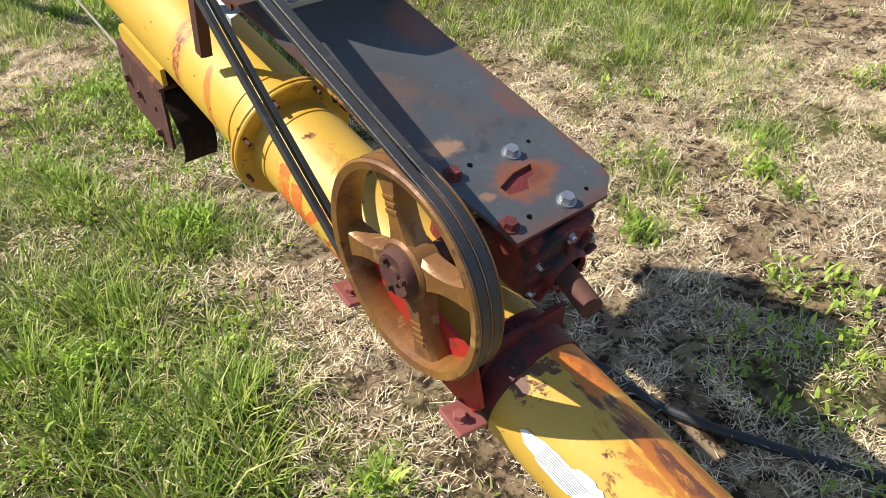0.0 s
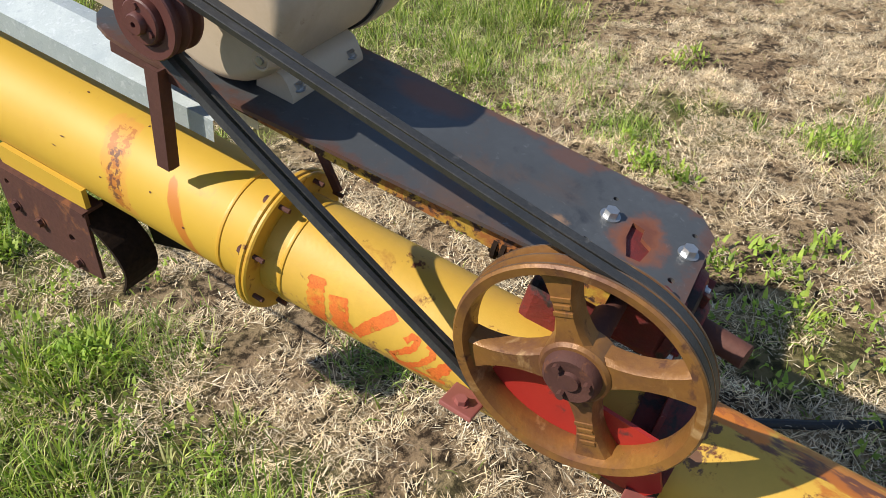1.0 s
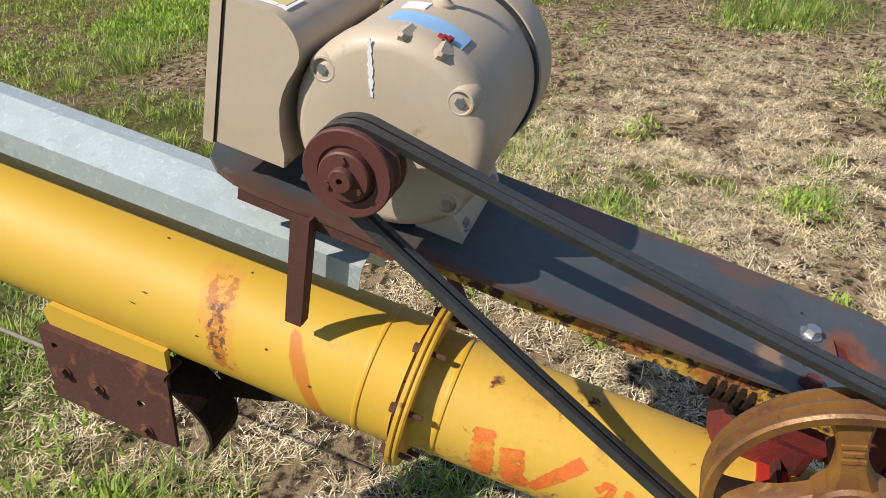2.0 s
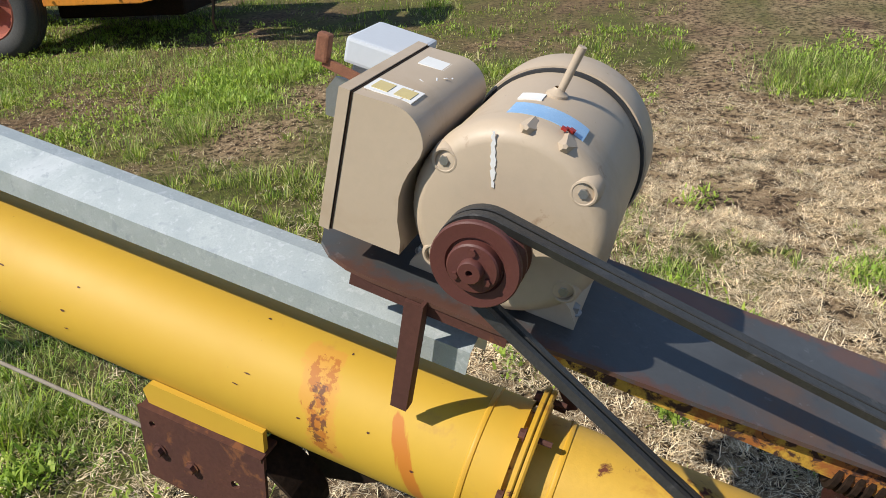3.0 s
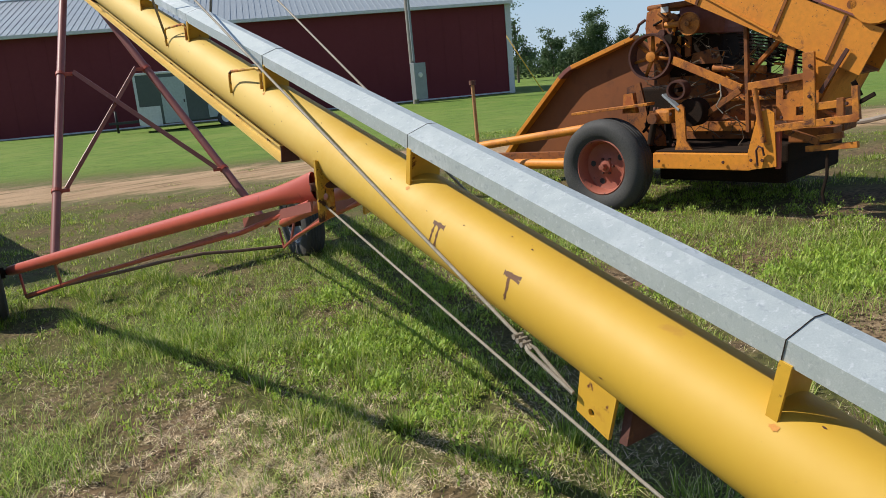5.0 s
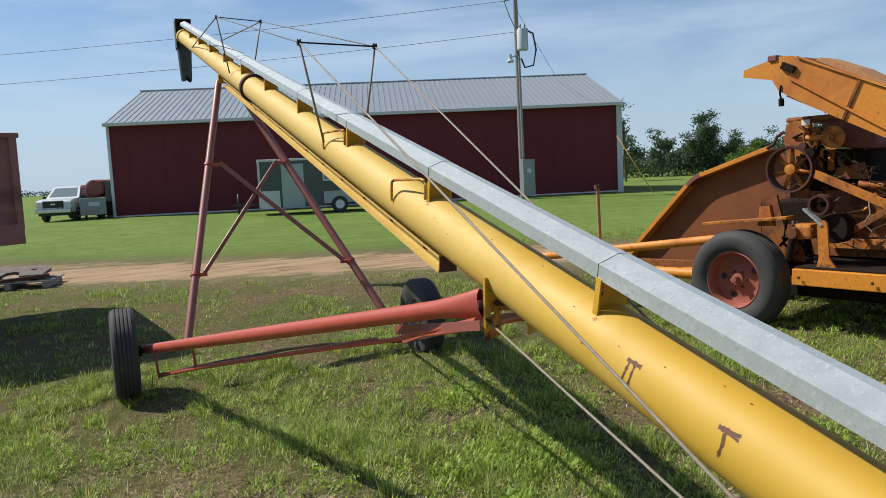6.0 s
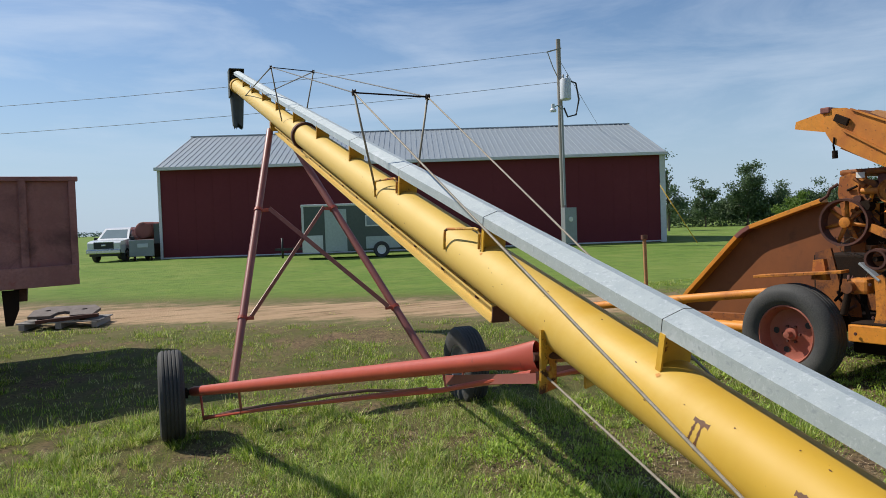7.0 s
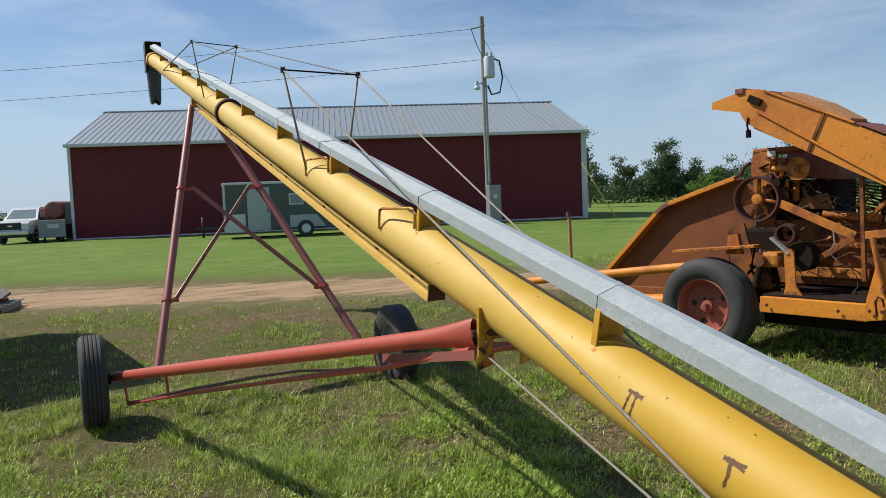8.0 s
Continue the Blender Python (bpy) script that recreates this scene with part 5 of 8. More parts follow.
for k, n in ((0, 4), (2, 3), (1, 0)):
    if n:
        bm = B()
        m = PUL @ Matrix.Rotation(radians(SPOKE0 + 90 * k), 4, "Z")
        for i in range(n):
            box(bm, (0.006, 0.020 if i % 2 else 0.024, 0.003), (0.082 + 0.010 * i, 0, 0.0078), m, 0.001)
        part("cast_mark", bm, M["pulley_rust"], pulley)
bm = B()
lathe(bm, [(0.0, -0.012), (0.012, -0.012), (0.014, -0.008), (0.030, -0.010), (0.034, -0.006), (0.036, 0.004), (0.0, 0.004)], PUL, 32)
for k in range(3):
    a = radians(120 * k + 20)
    rod(bm, PUL @ Vector((0.023 * math.cos(a), 0.023 * math.sin(a), 0)), PUL @ Vector((0.023 * math.cos(a), 0.023 * math.sin(a), -0.016)), 0.005, seg=8)
part("taper_hub", bm, M["rust_dark"], pulley)
bm = B()
rod(bm, PC + Vector((0.03, 0, 0)), PC + Vector((0.16, 0.0, 0)), 0.017, seg=16)
part("pulley_shaft", bm, M["rust_dark"], pulley)

# electric motor
MC = PP(1.48, 0.664, 0.126)
MF = Matrix.Translation(MC) @ PF.to_3x3().to_4x4()
MZ = MF @ pose(0, 0, 0, 0, 90, 0)
motor = thing("electric_motor", PP(1.60, 0.655, 0), "beige electric motor bolted on a dark steel plate", "electric motor")
bm = B()
lathe(bm, [(0.0, 0.002), (0.060, 0.002), (0.098, 0.002), (0.103, 0.003), (0.109, 0.0065), (0.114, 0.012), (0.1175, 0.019), (0.119, 0.028), (0.119, 0.046)], MZ, 64)
bell = part("end_bell", bm, M["beige"], motor)
bm = B()
lathe(bm, [(0.1185, 0.046), (0.117, 0.048), (0.117, 0.235), (0.1165, 0.240)], MZ, 64)
body = part("motor_body", bm, M["beige"], motor)
bm = B()
lathe(bm, [(0.108, 0.236), (0.1235, 0.238), (0.125, 0.246), (0.125, 0.300), (0.119, 0.314), (0.0, 0.318)], MZ, 64)
part("fan_shroud", bm, M["beige"], motor)
bm = B()
lathe(bm, [(0.112, 0.228), (0.121, 0.229), (0.121, 0.238), (0.112, 0.239)], MZ, 64, True)
part("shroud_gap", bm, M["black"], motor)
for ang in (31, 135, -45, -149):
    bm = B()
    a = radians(ang)
    p = MZ @ Vector((-0.100 * math.sin(a), 0.100 * math.cos(a), 0.010))
    # raised boss and recessed bolt
    lathe(bm, [(0.0, 0.0), (0.0108, 0.0), (0.0116, -0.0078), (0.0128, -0.0086), (0.0148, -0.0082), (0.0172, -0.004), (0.0195, 0.012)], Matrix.Translation(p) @ MZ.to_3x3().to_4x4(), 28)
    part("bell_boss", bm, M["beige"], bell)
    bm = B()
    hexbolt(bm, p, Vector((-1, 0, 0)), 0.0062, 0.008)
    part("bell_bolt", bm, M["zinc"], bell)
foot_web = [(0.048, -0.108), (0.078, -0.088), (0.090, -0.092), (0.098, -0.099), (0.104, -0.108), (0.109, -0.115), (0.111, -0.121), (0.111, -0.1257), (0.048, -0.1257)]
for s in (-1, 1):
    bm = B()
    prism(bm, [(s * u, v) for u, v in foot_web][::s], 0.17, MF @ Matrix.Translation((0.045, 0, 0)) @ pose(0, 0, 0, 90, 0, 90), rounded=True)
    part("motor_foot", bm, M["beige"], motor)
    for x in (0.065, 0.19):
        bm = B()
        hexbolt(bm, MF @ Vector((x, s * 0.101, -0.1135)), MF.to_3x3() @ Vector((0, 0, 1)), 0.009, 0.008)
        part("foot_bolt", bm, M["zinc"], motor)
bm = B()
rod(bm, MF @ Vector((0.135, 0.006, 0.105)), MF @ Vector((0.137, -0.006, 0.180)), 0.0045, 0.0055, seg=12)
lathe(bm, [(0.014, 0), (0.013, 0.005), (0.008, 0.008), (0.005, 0.012)], MF @ Matrix.Translation((0.135, 0.006, 0.115)), 16)
part("lifting_pin", bm, M["beige"], motor)
for turn in (-4, 18):
    # small cast lugs on the shoulder of the bell
    bm = B()
    a = radians(turn)
    foot = MZ @ Vector((-0.108 * math.cos(a), -0.108 * math.sin(a), 0.026))
    tip = MZ @ Vector((-0.119 * math.cos(a), -0.119 * math.sin(a), 0.004))
    rod(bm, foot, tip, 0.017, 0.003, seg=5, smooth=False)
    part("bell_lug", bm, M["beige"], bell)


def shell_patch(bm, ang0, ang1, z0, z1, r, n=10):
    """A thin plate lying on the motor's round body."""
    rows = []
    for k in range(n + 1):
        a = radians(ang0 + (ang1 - ang0) * k / n)
        rows.append([bm.verts.new(MZ @ Vector((-rr * math.cos(a), rr * math.sin(a), z))) for z, rr in ((z0, r), (z1, r), (z1, r - 0.003), (z0, r - 0.003))])
    for p, q in zip(rows, rows[1:]):
        for i in range(4):
            bm.faces.new((p[i], p[(i + 1) % 4], q[(i + 1) % 4], q[i])).smooth = i == 0
    bm.faces.new(rows[0])
    bm.faces.new(rows[-1])


bm = B()
shell_patch(bm, 20, -24, 0.044, 0.083, 0.1195)
part("rating_plate", bm, M["bluetag"], motor, "blue metal rating plate")
bm = B()
shell_patch(bm, 22, 8, 0.102, 0.126, 0.1185)
part("sticker", bm, M["white"], motor)
bm = B()
shell_patch(bm, -11, -14, 0.030, 0.036, 0.1245)
shell_patch(bm, -13, -17, 0.036, 0.040, 0.1245)
shell_patch(bm, -15, -18, 0.040, 0.047, 0.1235)
part("red_tag", bm, M["red"], motor)
bm = B()
ends = []
for k in range(25):
    # a thin streak of pale filler, ragged at its sides
    z, n0, n1 = 0.104 - 0.0026 * k, noise.noise(Vector((k * 0.55, 0, 2))), noise.noise(Vector((k * 0.6, 4, 1)))
    w = 0.0014 + 0.0014 * math.sin(math.pi * k / 24)
    ends.append([bm.verts.new(MF @ Vector((x, 0.040 - 0.015 * (k / 24) + side * w + 0.0026 * (n0 if side < 0 else n1), z))) for side in (-1, 1) for x in (0.0022, 0.0008)])
for p, q in zip(ends, ends[1:]):
    for i, j in ((0, 1), (1, 3), (3, 2), (2, 0)):
        bm.faces.new((p[i], p[j], q[j], q[i]))
part("paint_run", bm, M["white"], bell)
# side box
bm = B()
box_outline = [(0.110, -0.073), (0.216, -0.073), (0.216, 0.103), (0.152, 0.106), (0.143, 0.1052), (0.135, 0.1025), (0.127, 0.098), (0.120, 0.092), (0.115, 0.085), (0.111, 0.077), (0.109, 0.068), (0.110, 0.058), (0.114, 0.047), (0.119, 0.035), (0.1235, 0.018), (0.125, 0.0), (0.121, -0.03), (0.112, -0.055)]
prism(bm, box_outline, 0.225, MF @ Matrix.Translation((-0.010, 0, -0.007)) @ pose(0, 0, 0, 90, 0, 90), rounded=True)
jb = part("side_box", bm, M["beige"], motor, "beige capacitor box on the motor's flank")
bm = B()
prism(bm, [(0.2005, -0.074), (0.2035, -0.074), (0.2035, 0.1045), (0.2005, 0.1045)], 0.2265, MF @ Matrix.Translation((-0.0108, 0, -0.007)) @ pose(0, 0, 0, 90, 0, 90))
part("lid_seam", bm, M["machine_dark"], jb)
bm = B()
prism(bm, [(0.2036, -0.0755), (0.2175, -0.0755), (0.2175, 0.1058), (0.2036, 0.1058)], 0.229, MF @ Matrix.Translation((-0.012, 0, -0.007)) @ pose(0, 0, 0, 90, 0, 90), rounded=True)
part("box_lid", bm, M["beige"], jb)
for x, y, a, l in ((0.105, 0.146, 20, 0.010), (0.118, 0.139, -30, 0.006), (0.125, 0.133, 10, 0.004), (0.085, 0.158, 60, 0.007)):
    # pale scuffs in the paint
    bm = B()
    box(bm, (l, 0.0018, 0.0008), (0, 0, 0), MF @ Matrix.Translation((x, y, 0.0985)) @ pose(0, 0, 0, 0, 0, a), 0.0003)
    part("paint_scuff", bm, M["white"], jb)
bm = B()
box(bm, (0.040, 0.058, 0.0015), (0.030, 0.168, 0.0982), MF @ pose(0, 0, 0, 0.0, 0, 0))
part("sticker", bm, M["white"], jb)
bm = B()
box(bm, (0.034, 0.034, 0.0015), (0.155, 0.168, 0.0982), MF)
part("sticker", bm, M["white"], jb)
for k in (-1, 1):
    bm = B()
    box(bm, (0.026, 0.020, 0.0010), (0.030, 0.168 + 0.014 * k, 0.0992), MF)
    part("print_block", bm, M["label_yellow"], jb)
# small pulley
SP = MF @ Matrix.Translation((-0.10, 0.002, 0.002)) @ pose(0, 0, 0, 0, 90, 0)
bm = B()
prof = [(0.0, 0.004), (0.030, 0.004), (0.032, 0.001), (0.0475, 0.0), (0.049, 0.002)]
for k in range(2):
    z = 0.008 + 0.0185 * k
    prof += [(0.049, z), (0.041, z + 0.005), (0.041, z + 0.010), (0.049, z + 0.015)]
prof += [(0.049, 0.045), (0.047, 0.048), (0.0, 0.048)]
lathe(bm, prof, SP, 56)
small = part("motor_pulley", bm, M["motor_pulley"], motor, "dark brown two-groove motor pulley")
bm = B()
lathe(bm, [(0.0, -0.006), (0.0032, -0.006), (0.0036, -0.016), (0.0115, -0.016), (0.0130, -0.014), (0.0133, -0.0075), (0.0262, -0.0070), (0.028, -0.005), (0.0285, 0.005)], SP, 32)
for k in range(3):
    a = radians(120 * k + 50)
    rod(bm, SP @ Vector((0.020 * math.cos(a), 0.020 * math.sin(a), -0.004)), SP @ Vector((0.020 * math.cos(a), 0.020 * math.sin(a), -0.0105)), 0.0042, seg=6)
part("bushing", bm, M["motor_pulley"], small)
bm = B()
rod(bm, SP @ Vector((0, 0, 0.04)), MC + Vector((0.01, 0, 0)), 0.013, seg=18)
part("motor_shaft", bm, M["rust_dark"], motor)

# drive belts
SC = SP @ Vector((0, 0, 0))


def drive_belt(x, sag):
    """A V-belt round both pulleys at world x."""
    c0, c1 = Vector((PC.y, PC.z)), Vector((SC.y, SC.z))
    r0, r1 = 0.1525, 0.0485
    d = (c1 - c0)
    base, L = math.atan2(d.y, d.x), d.length
    beta = math.acos((r0 - r1) / L)
    pts = []
    for k in range(41):
        a = base + beta + (2 * math.pi - 2 * beta) * k / 40
        pts.append(c0 + r0 * Vector((math.cos(a), math.sin(a))))
    a0 = base - beta
    p, q = pts[-1], c1 + r1 * Vector((math.cos(a0), math.sin(a0)))
    for k in range(1, 10):
        f = k / 10
        pts.append(p + (q - p) * f + Vector((0.2, -1)) * sag * 4 * f * (1 - f))
    for k in range(19):
        a = a0 + 2 * beta * k / 18
        pts.append(c1 + r1 * Vector((math.cos(a), math.sin(a))))
    p, q = pts[-1], pts[0]
    for k in range(1, 10):
        f = k / 10
        pts.append(p + (q - p) * f + Vector((0, -1)) * sag * 2 * f * (1 - f))
    bm = B()
    n = len(pts)
    rows = []
    for i in range(n):
        t = (pts[(i + 1) % n] - pts[i - 1]).normalized()
        nrm = Vector((t.y, -t.x))
        row = []
        for dx, dn in ((-0.0068, 0.0008), (-0.0055, 0.0015), (0.0055, 0.0015), (0.0068, 0.0008), (0.0040, -0.0085), (-0.0040, -0.0085)):
            yz = pts[i] + nrm * dn
            row.append(bm.verts.new((x + dx, yz.x, yz.y)))
        rows.append(row)
    for i in range(n):
        p, q = rows[i], rows[(i + 1) % n]
        for k in range(6):
            bm.faces.new((p[k], p[(k + 1) % 6], q[(k + 1) % 6], q[k])).smooth = k in (1,)
    return bm


for x, sag in ((1.4025, 0.004), (1.4197, 0.007)):
    solid("drive_belt", drive_belt(x, sag), M["belt"], "worn black rubber V-belt stretched between two pulleys", "drive belt", group="drive belts")

# switch box on the far side of the motor
sw = thing("switch_box", PP(1.68, 0.86, 0.0), "light grey switch box with rusty lever beside a motor", "switch box")
SW = PF @ Matrix.Translation((0.112, 0.925, 0.111)) @ pose(0, 0, 0, 0, 0, 0)
bm = B()
box(bm, (0.080, 0.066, 0.21), (0.007, 0.006, -0.036), SW, 0.005)
part("case", bm, M["greybox"], sw)
bm = B()
box(bm, (0.108, 0.092, 0.036), (0, -0.002, 0.084), SW, 0.005)
part("cap", bm, M["greybox"], sw)
bm = B()
prism(bm, [(-0.040, -0.025), (0.024, -0.029), (0.029, 0.008), (0.017, 0.031), (-0.032, 0.035), (-0.044, 0.0)], 0.004, SW @ Matrix.Translation((-0.050, 0.036, 0.010)) @ pose(0, 0, 0, 90, 0, 90))
part("lever_plate", bm, M["zinc"], sw)
bm = B()
bar(bm, SW @ Vector((-0.058, 0.012, 0.052)), SW @ Vector((-0.058, 0.070, 0.060)), 0.006, 0.013)
box(bm, (0.016, 0.019, 0.040), (-0.058, 0.072, 0.079), SW, 0.004)
part("lever", bm, M["lever_rust"], sw, "rusty operating lever")
bm = B()
pipe(bm, [SW @ Vector((-0.052, -0.010, 0.026)), SW @ Vector((-0.060, -0.002, 0.042)), SW @ Vector((-0.056, -0.014, 0.056)), SW @ Vector((-0.048, -0.022, 0.070))], 0.0045, 10)
part("cable_clip", bm, M["zinc"], sw)
bm = B()
bar(bm, PP(1.70, 0.86, -0.003), PP(1.70, 0.935, 0.05), 0.08, 0.006)
part("mount", bm, M["rust_dark"], sw)

# ---- orange combine harvester ----
CO, CE1, CE2 = Vector((5.423, 7.511, 0)), Vector((0.232, -0.973, 0)), Vector((0.973, 0.232, 0))
CM = Matrix(((CE1.x, CE2.x, 0, CO.x), (CE1.y, CE2.y, 0, CO.y), (0, 0, 1, -0.02), (0, 0, 0, 1)))


def C(a, b, z):
    """A point by distance along the harvester, depth into it, and height."""
    return CM @ Vector((a, b, z))


combine = thing("combine_harvester", C(0, 0.6, 0.08), "old rusty orange pull-type combine harvester parked on the grass", "combine harvester")


def cpart(name, material, build, label="", parent=None):
    bm = B()
    build(bm)
    return part(name, bm, M[material], parent or combine, label)


def csheet(outline, b, depth=0.01):
    """A sheet standing along the harvester: (along, height) pairs."""
    return lambda bm: prism(bm, outline, depth, CM @ Matrix.Translation((0, b, 0)) @ pose(0, 0, 0, 90, 0, 0) @ Matrix.Translation((0, 0, -depth)))


def cbar(p, q, w, h, roll=0):
    return lambda bm: bar(bm, C(*p), C(*q), w, h, roll, 0.004)


def crod(p, q, r, r2=None):
    return lambda bm: rod(bm, C(*p), C(*q), r, r2, 18)


def combine_wheel(b, face):
    m = CM @ Matrix.Translation((0, b, 0.505)) @ pose(0, 0, 0, 90 * face, 0, 0)
    bm = B()
    prof = [(0.255, 0.10), (0.30, 0.135), (0.37, 0.140), (0.415, 0.120), (0.436, 0.085)]
    for g in range(4):
        z = 0.066 - 0.044 * g
        prof += [(0.440, z + 0.012), (0.441, z - 0.012), (0.430, z - 0.016), (0.430, z - 0.026)]
    prof = prof[:-2] + [(0.436, -0.085), (0.415, -0.120), (0.37, -0.140), (0.30, -0.135), (0.255, -0.10)]
    lathe(bm, prof, m, 64, True)
    tyre = part("tyre", bm, M["tyre"], combine, "worn black rubber tyre")
    bm = B()
    lathe(bm, [(0.262, 0.105), (0.250, 0.110), (0.240, 0.095), (0.225, 0.05), (0.220, 0.0), (0.15, -0.02), (0.09, 0.0), (0.06, 0.01), (0.055, 0.035), (0.03, 0.04), (0.028, 0.10), (0.0, 0.105)], m, 48)
    rim = part("rim", bm, M["rim_red"], tyre, "faded red dished steel rim")
    for k in range(6):
        a = radians(60 * k)
        bm = B()
        rod(bm, m @ Vector((0.075 * math.cos(a), 0.075 * math.sin(a), 0.0)), m @ Vector((0.075 * math.cos(a), 0.075 * math.sin(a), 0.028)), 0.011, seg=6, smooth=False)
        part("wheel_nut", bm, M["rust_dark"], rim)
    bm = B()
    for k in (0, 2, 3):
        bm = B()
        a = radians(72 * k + 30)
        rod(bm, m @ Vector((0.16 * math.cos(a), 0.16 * math.sin(a), -0.013)), m @ Vector((0.16 * math.cos(a), 0.16 * math.sin(a), -0.010)), 0.028, seg=14)
        part("rim_hole", bm, M["black"], rim)


combine_wheel(0.135, 1)
combine_wheel(2.15, -1)
cpart("axle", "machine_dark", crod((0, 0.2, 0.505), (0, 2.1, 0.505), 0.05))
# platform and its end sheet
cpart("platform", "orange", lambda bm: box(bm, (0.86, 0.40, 0.135), (0.98, 0.22, 0.58), CM, 0.008), "orange steel side platform")
cpart("platform_deck", "machine_dark", lambda bm: box(bm, (0.82, 0.36, 0.012), (0.96, 0.24, 0.655), CM, 0.002))
end_sheet = cpart("platform_end", "orange", csheet([(1.40, 0.52), (1.395, 0.66), (1.475, 0.97), (1.55, 0.995), (1.60, 0.965), (1.62, 0.55)], 0.02, 0.012), "wedge-shaped orange end sheet")
cpart("lift_handle", "rust_dark", lambda bm: pipe(bm, [C(1.485, -0.005, 0.56), C(1.48, -0.02, 0.68), C(1.50, -0.025, 0.715), C(1.53, -0.02, 0.70), C(1.535, -0.005, 0.64)], 0.009, 8), parent=end_sheet)
cpart("upright_tube", "orange_worn", crod((1.455, 0.0, 1.16), (1.53, 0.0, 0.74), 0.022))
# body side: sill, lower panel, upper panel, dark space behind
cpart("sill", "orange_worn", lambda bm: box(bm, (0.62, 0.05, 0.085), (0.90, 0.58, 0.815), CM, 0.006))
cpart("lower_panel", "orange_rusty", csheet([(0.40, 0.70), (0.40, 1.04), (1.60, 1.02), (1.60, 0.70)], 0.62, 0.012), "rust-brown smooth side panel")
cpart("upper_panel", "orange_rusty", csheet([(0.40, 1.055), (0.42, 1.25), (0.62, 1.30), (1.14, 1.27), (1.62, 1.20), (1.62, 1.04)], 0.66, 0.012))
cpart("panel_ledge", "orange_worn", lambda bm: box(bm, (1.16, 0.06, 0.03), (1.02, 0.625, 1.045), CM, 0.004))
# near-black boxes paint the shade of the hollow inside and underside
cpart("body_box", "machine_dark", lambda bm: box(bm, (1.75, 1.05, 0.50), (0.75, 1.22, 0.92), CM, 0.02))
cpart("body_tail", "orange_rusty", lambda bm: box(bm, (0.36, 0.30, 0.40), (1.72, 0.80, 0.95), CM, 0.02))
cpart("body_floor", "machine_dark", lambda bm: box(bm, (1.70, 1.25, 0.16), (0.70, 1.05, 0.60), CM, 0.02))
cpart("shaft_tube", "orange_worn", crod((0.84, 0.58, 1.32), (1.30, 0.56, 1.28), 0.034), "dented orange auger tube")
cpart("cross_plate", "orange_rusty", csheet([(0.62, 1.37), (0.66, 1.46), (0.88, 1.50), (0.93, 1.36)], 0.56, 0.012))
for k in range(9):
    zz = 1.60 - 0.026 * k
    cpart("straw_rack_slat", "machine_dark" if k % 3 else "rust_dark", cbar((0.95 + 0.012 * k, 0.80 - 0.01 * k, zz), (1.58, 0.84 - 0.01 * k, zz - 0.10 - 0.004 * k), 0.05, 0.010))
for aa in (1.02, 1.20, 1.42):
    cpart("rack_bearer", "rust_dark", cbar((aa, 0.86, 1.20), (aa + 0.02, 0.86, 1.58), 0.04, 0.03))
# added black block in place of the deep shade under the harvester
cpart("belly_shade_block", "machine_dark", lambda bm: box(bm, (1.20, 1.25, 0.22), (0.86, 1.25, 0.42), CM, 0.03))
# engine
# near-black block also fills the dark void below the engine
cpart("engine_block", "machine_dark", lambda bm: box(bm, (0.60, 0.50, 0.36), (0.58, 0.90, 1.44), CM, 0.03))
hood_m = CM @ Matrix.Translation((0.72, 0.84, 1.75))
cpart("fuel_tank", "wagon", lambda bm: box(bm, (0.46, 0.50, 0.245), (0, 0, 0), hood_m @ pose(0, 0, 0, 0, 7, 0), 0.055), "dark rusty rounded fuel tank")
cpart("engine_hood", "orange_rusty", lambda bm: box(bm, (0.46, 0.62, 0.05), (0.44, 0.86, 1.895), CM, 0.02), "rusty orange engine hood")
cpart("engine_front", "orange_worn", csheet([(0.24, 1.50), (0.20, 1.72), (0.22, 1.86), (0.30, 1.885), (0.44, 1.87), (0.46, 1.70), (0.40, 1.66), (0.38, 1.50)], 0.54, 0.03), "orange engine end plate")
cpart("engine_leg", "orange_worn", csheet([(0.50, 1.42), (0.49, 1.62), (0.57, 1.62), (0.56, 1.42)], 0.50, 0.02))
cpart("engine_leg", "orange_rusty", csheet([(0.60, 1.44), (0.60, 1.66), (0.66, 1.66), (0.65, 1.44)], 0.52, 0.02))
cpart("label_plate", "white", lambda bm: box(bm, (0.075, 0.006, 0.05), (0.40, 0.54, 1.865), CM, 0.002), "small white maker plate")
cpart("magneto", "machine_dark", crod((0.50, 0.40, 1.60), (0.50, 0.54, 1.60), 0.045))
cpart("magneto_cap", "rust_dark", crod((0.43, 0.42, 1.66), (0.43, 0.54, 1.66), 0.032))
cpart("intake_pipe", "rust_dark", lambda bm: pipe(bm, [C(0.20, 0.55, 1.80), C(0.14, 0.53, 1.76), C(0.12, 0.52, 1.70), C(0.05, 0.52, 1.66)], 0.014, 10))
cpart("clutch_shaft", "orange_worn", crod((0.46, 0.44, 1.725), (0.70, 0.44, 1.72), 0.026))
for a0, z0, r, b0, name, mt in ((0.695, 1.715, 0.098, 0.42, "clutch_disc", "orange_worn"), (0.50, 1.735, 0.088, 0.47, "clutch_sheave", "orange_rusty")):
    bm = B()
    lathe(bm, [(0.0, 0.035), (r * 0.22, 0.035), (r * 0.25, 0.012), (r * 0.5, 0.004), (r * 0.86, 0.002), (r * 0.88, 0.010), (r, 0.010), (r, -0.016), (0, -0.02)], CM @ Matrix.Translation((a0, b0, z0)) @ pose(0, 0, 0, 90, 0, 0), 36, False, False)
    part(name, bm, M[mt], combine)
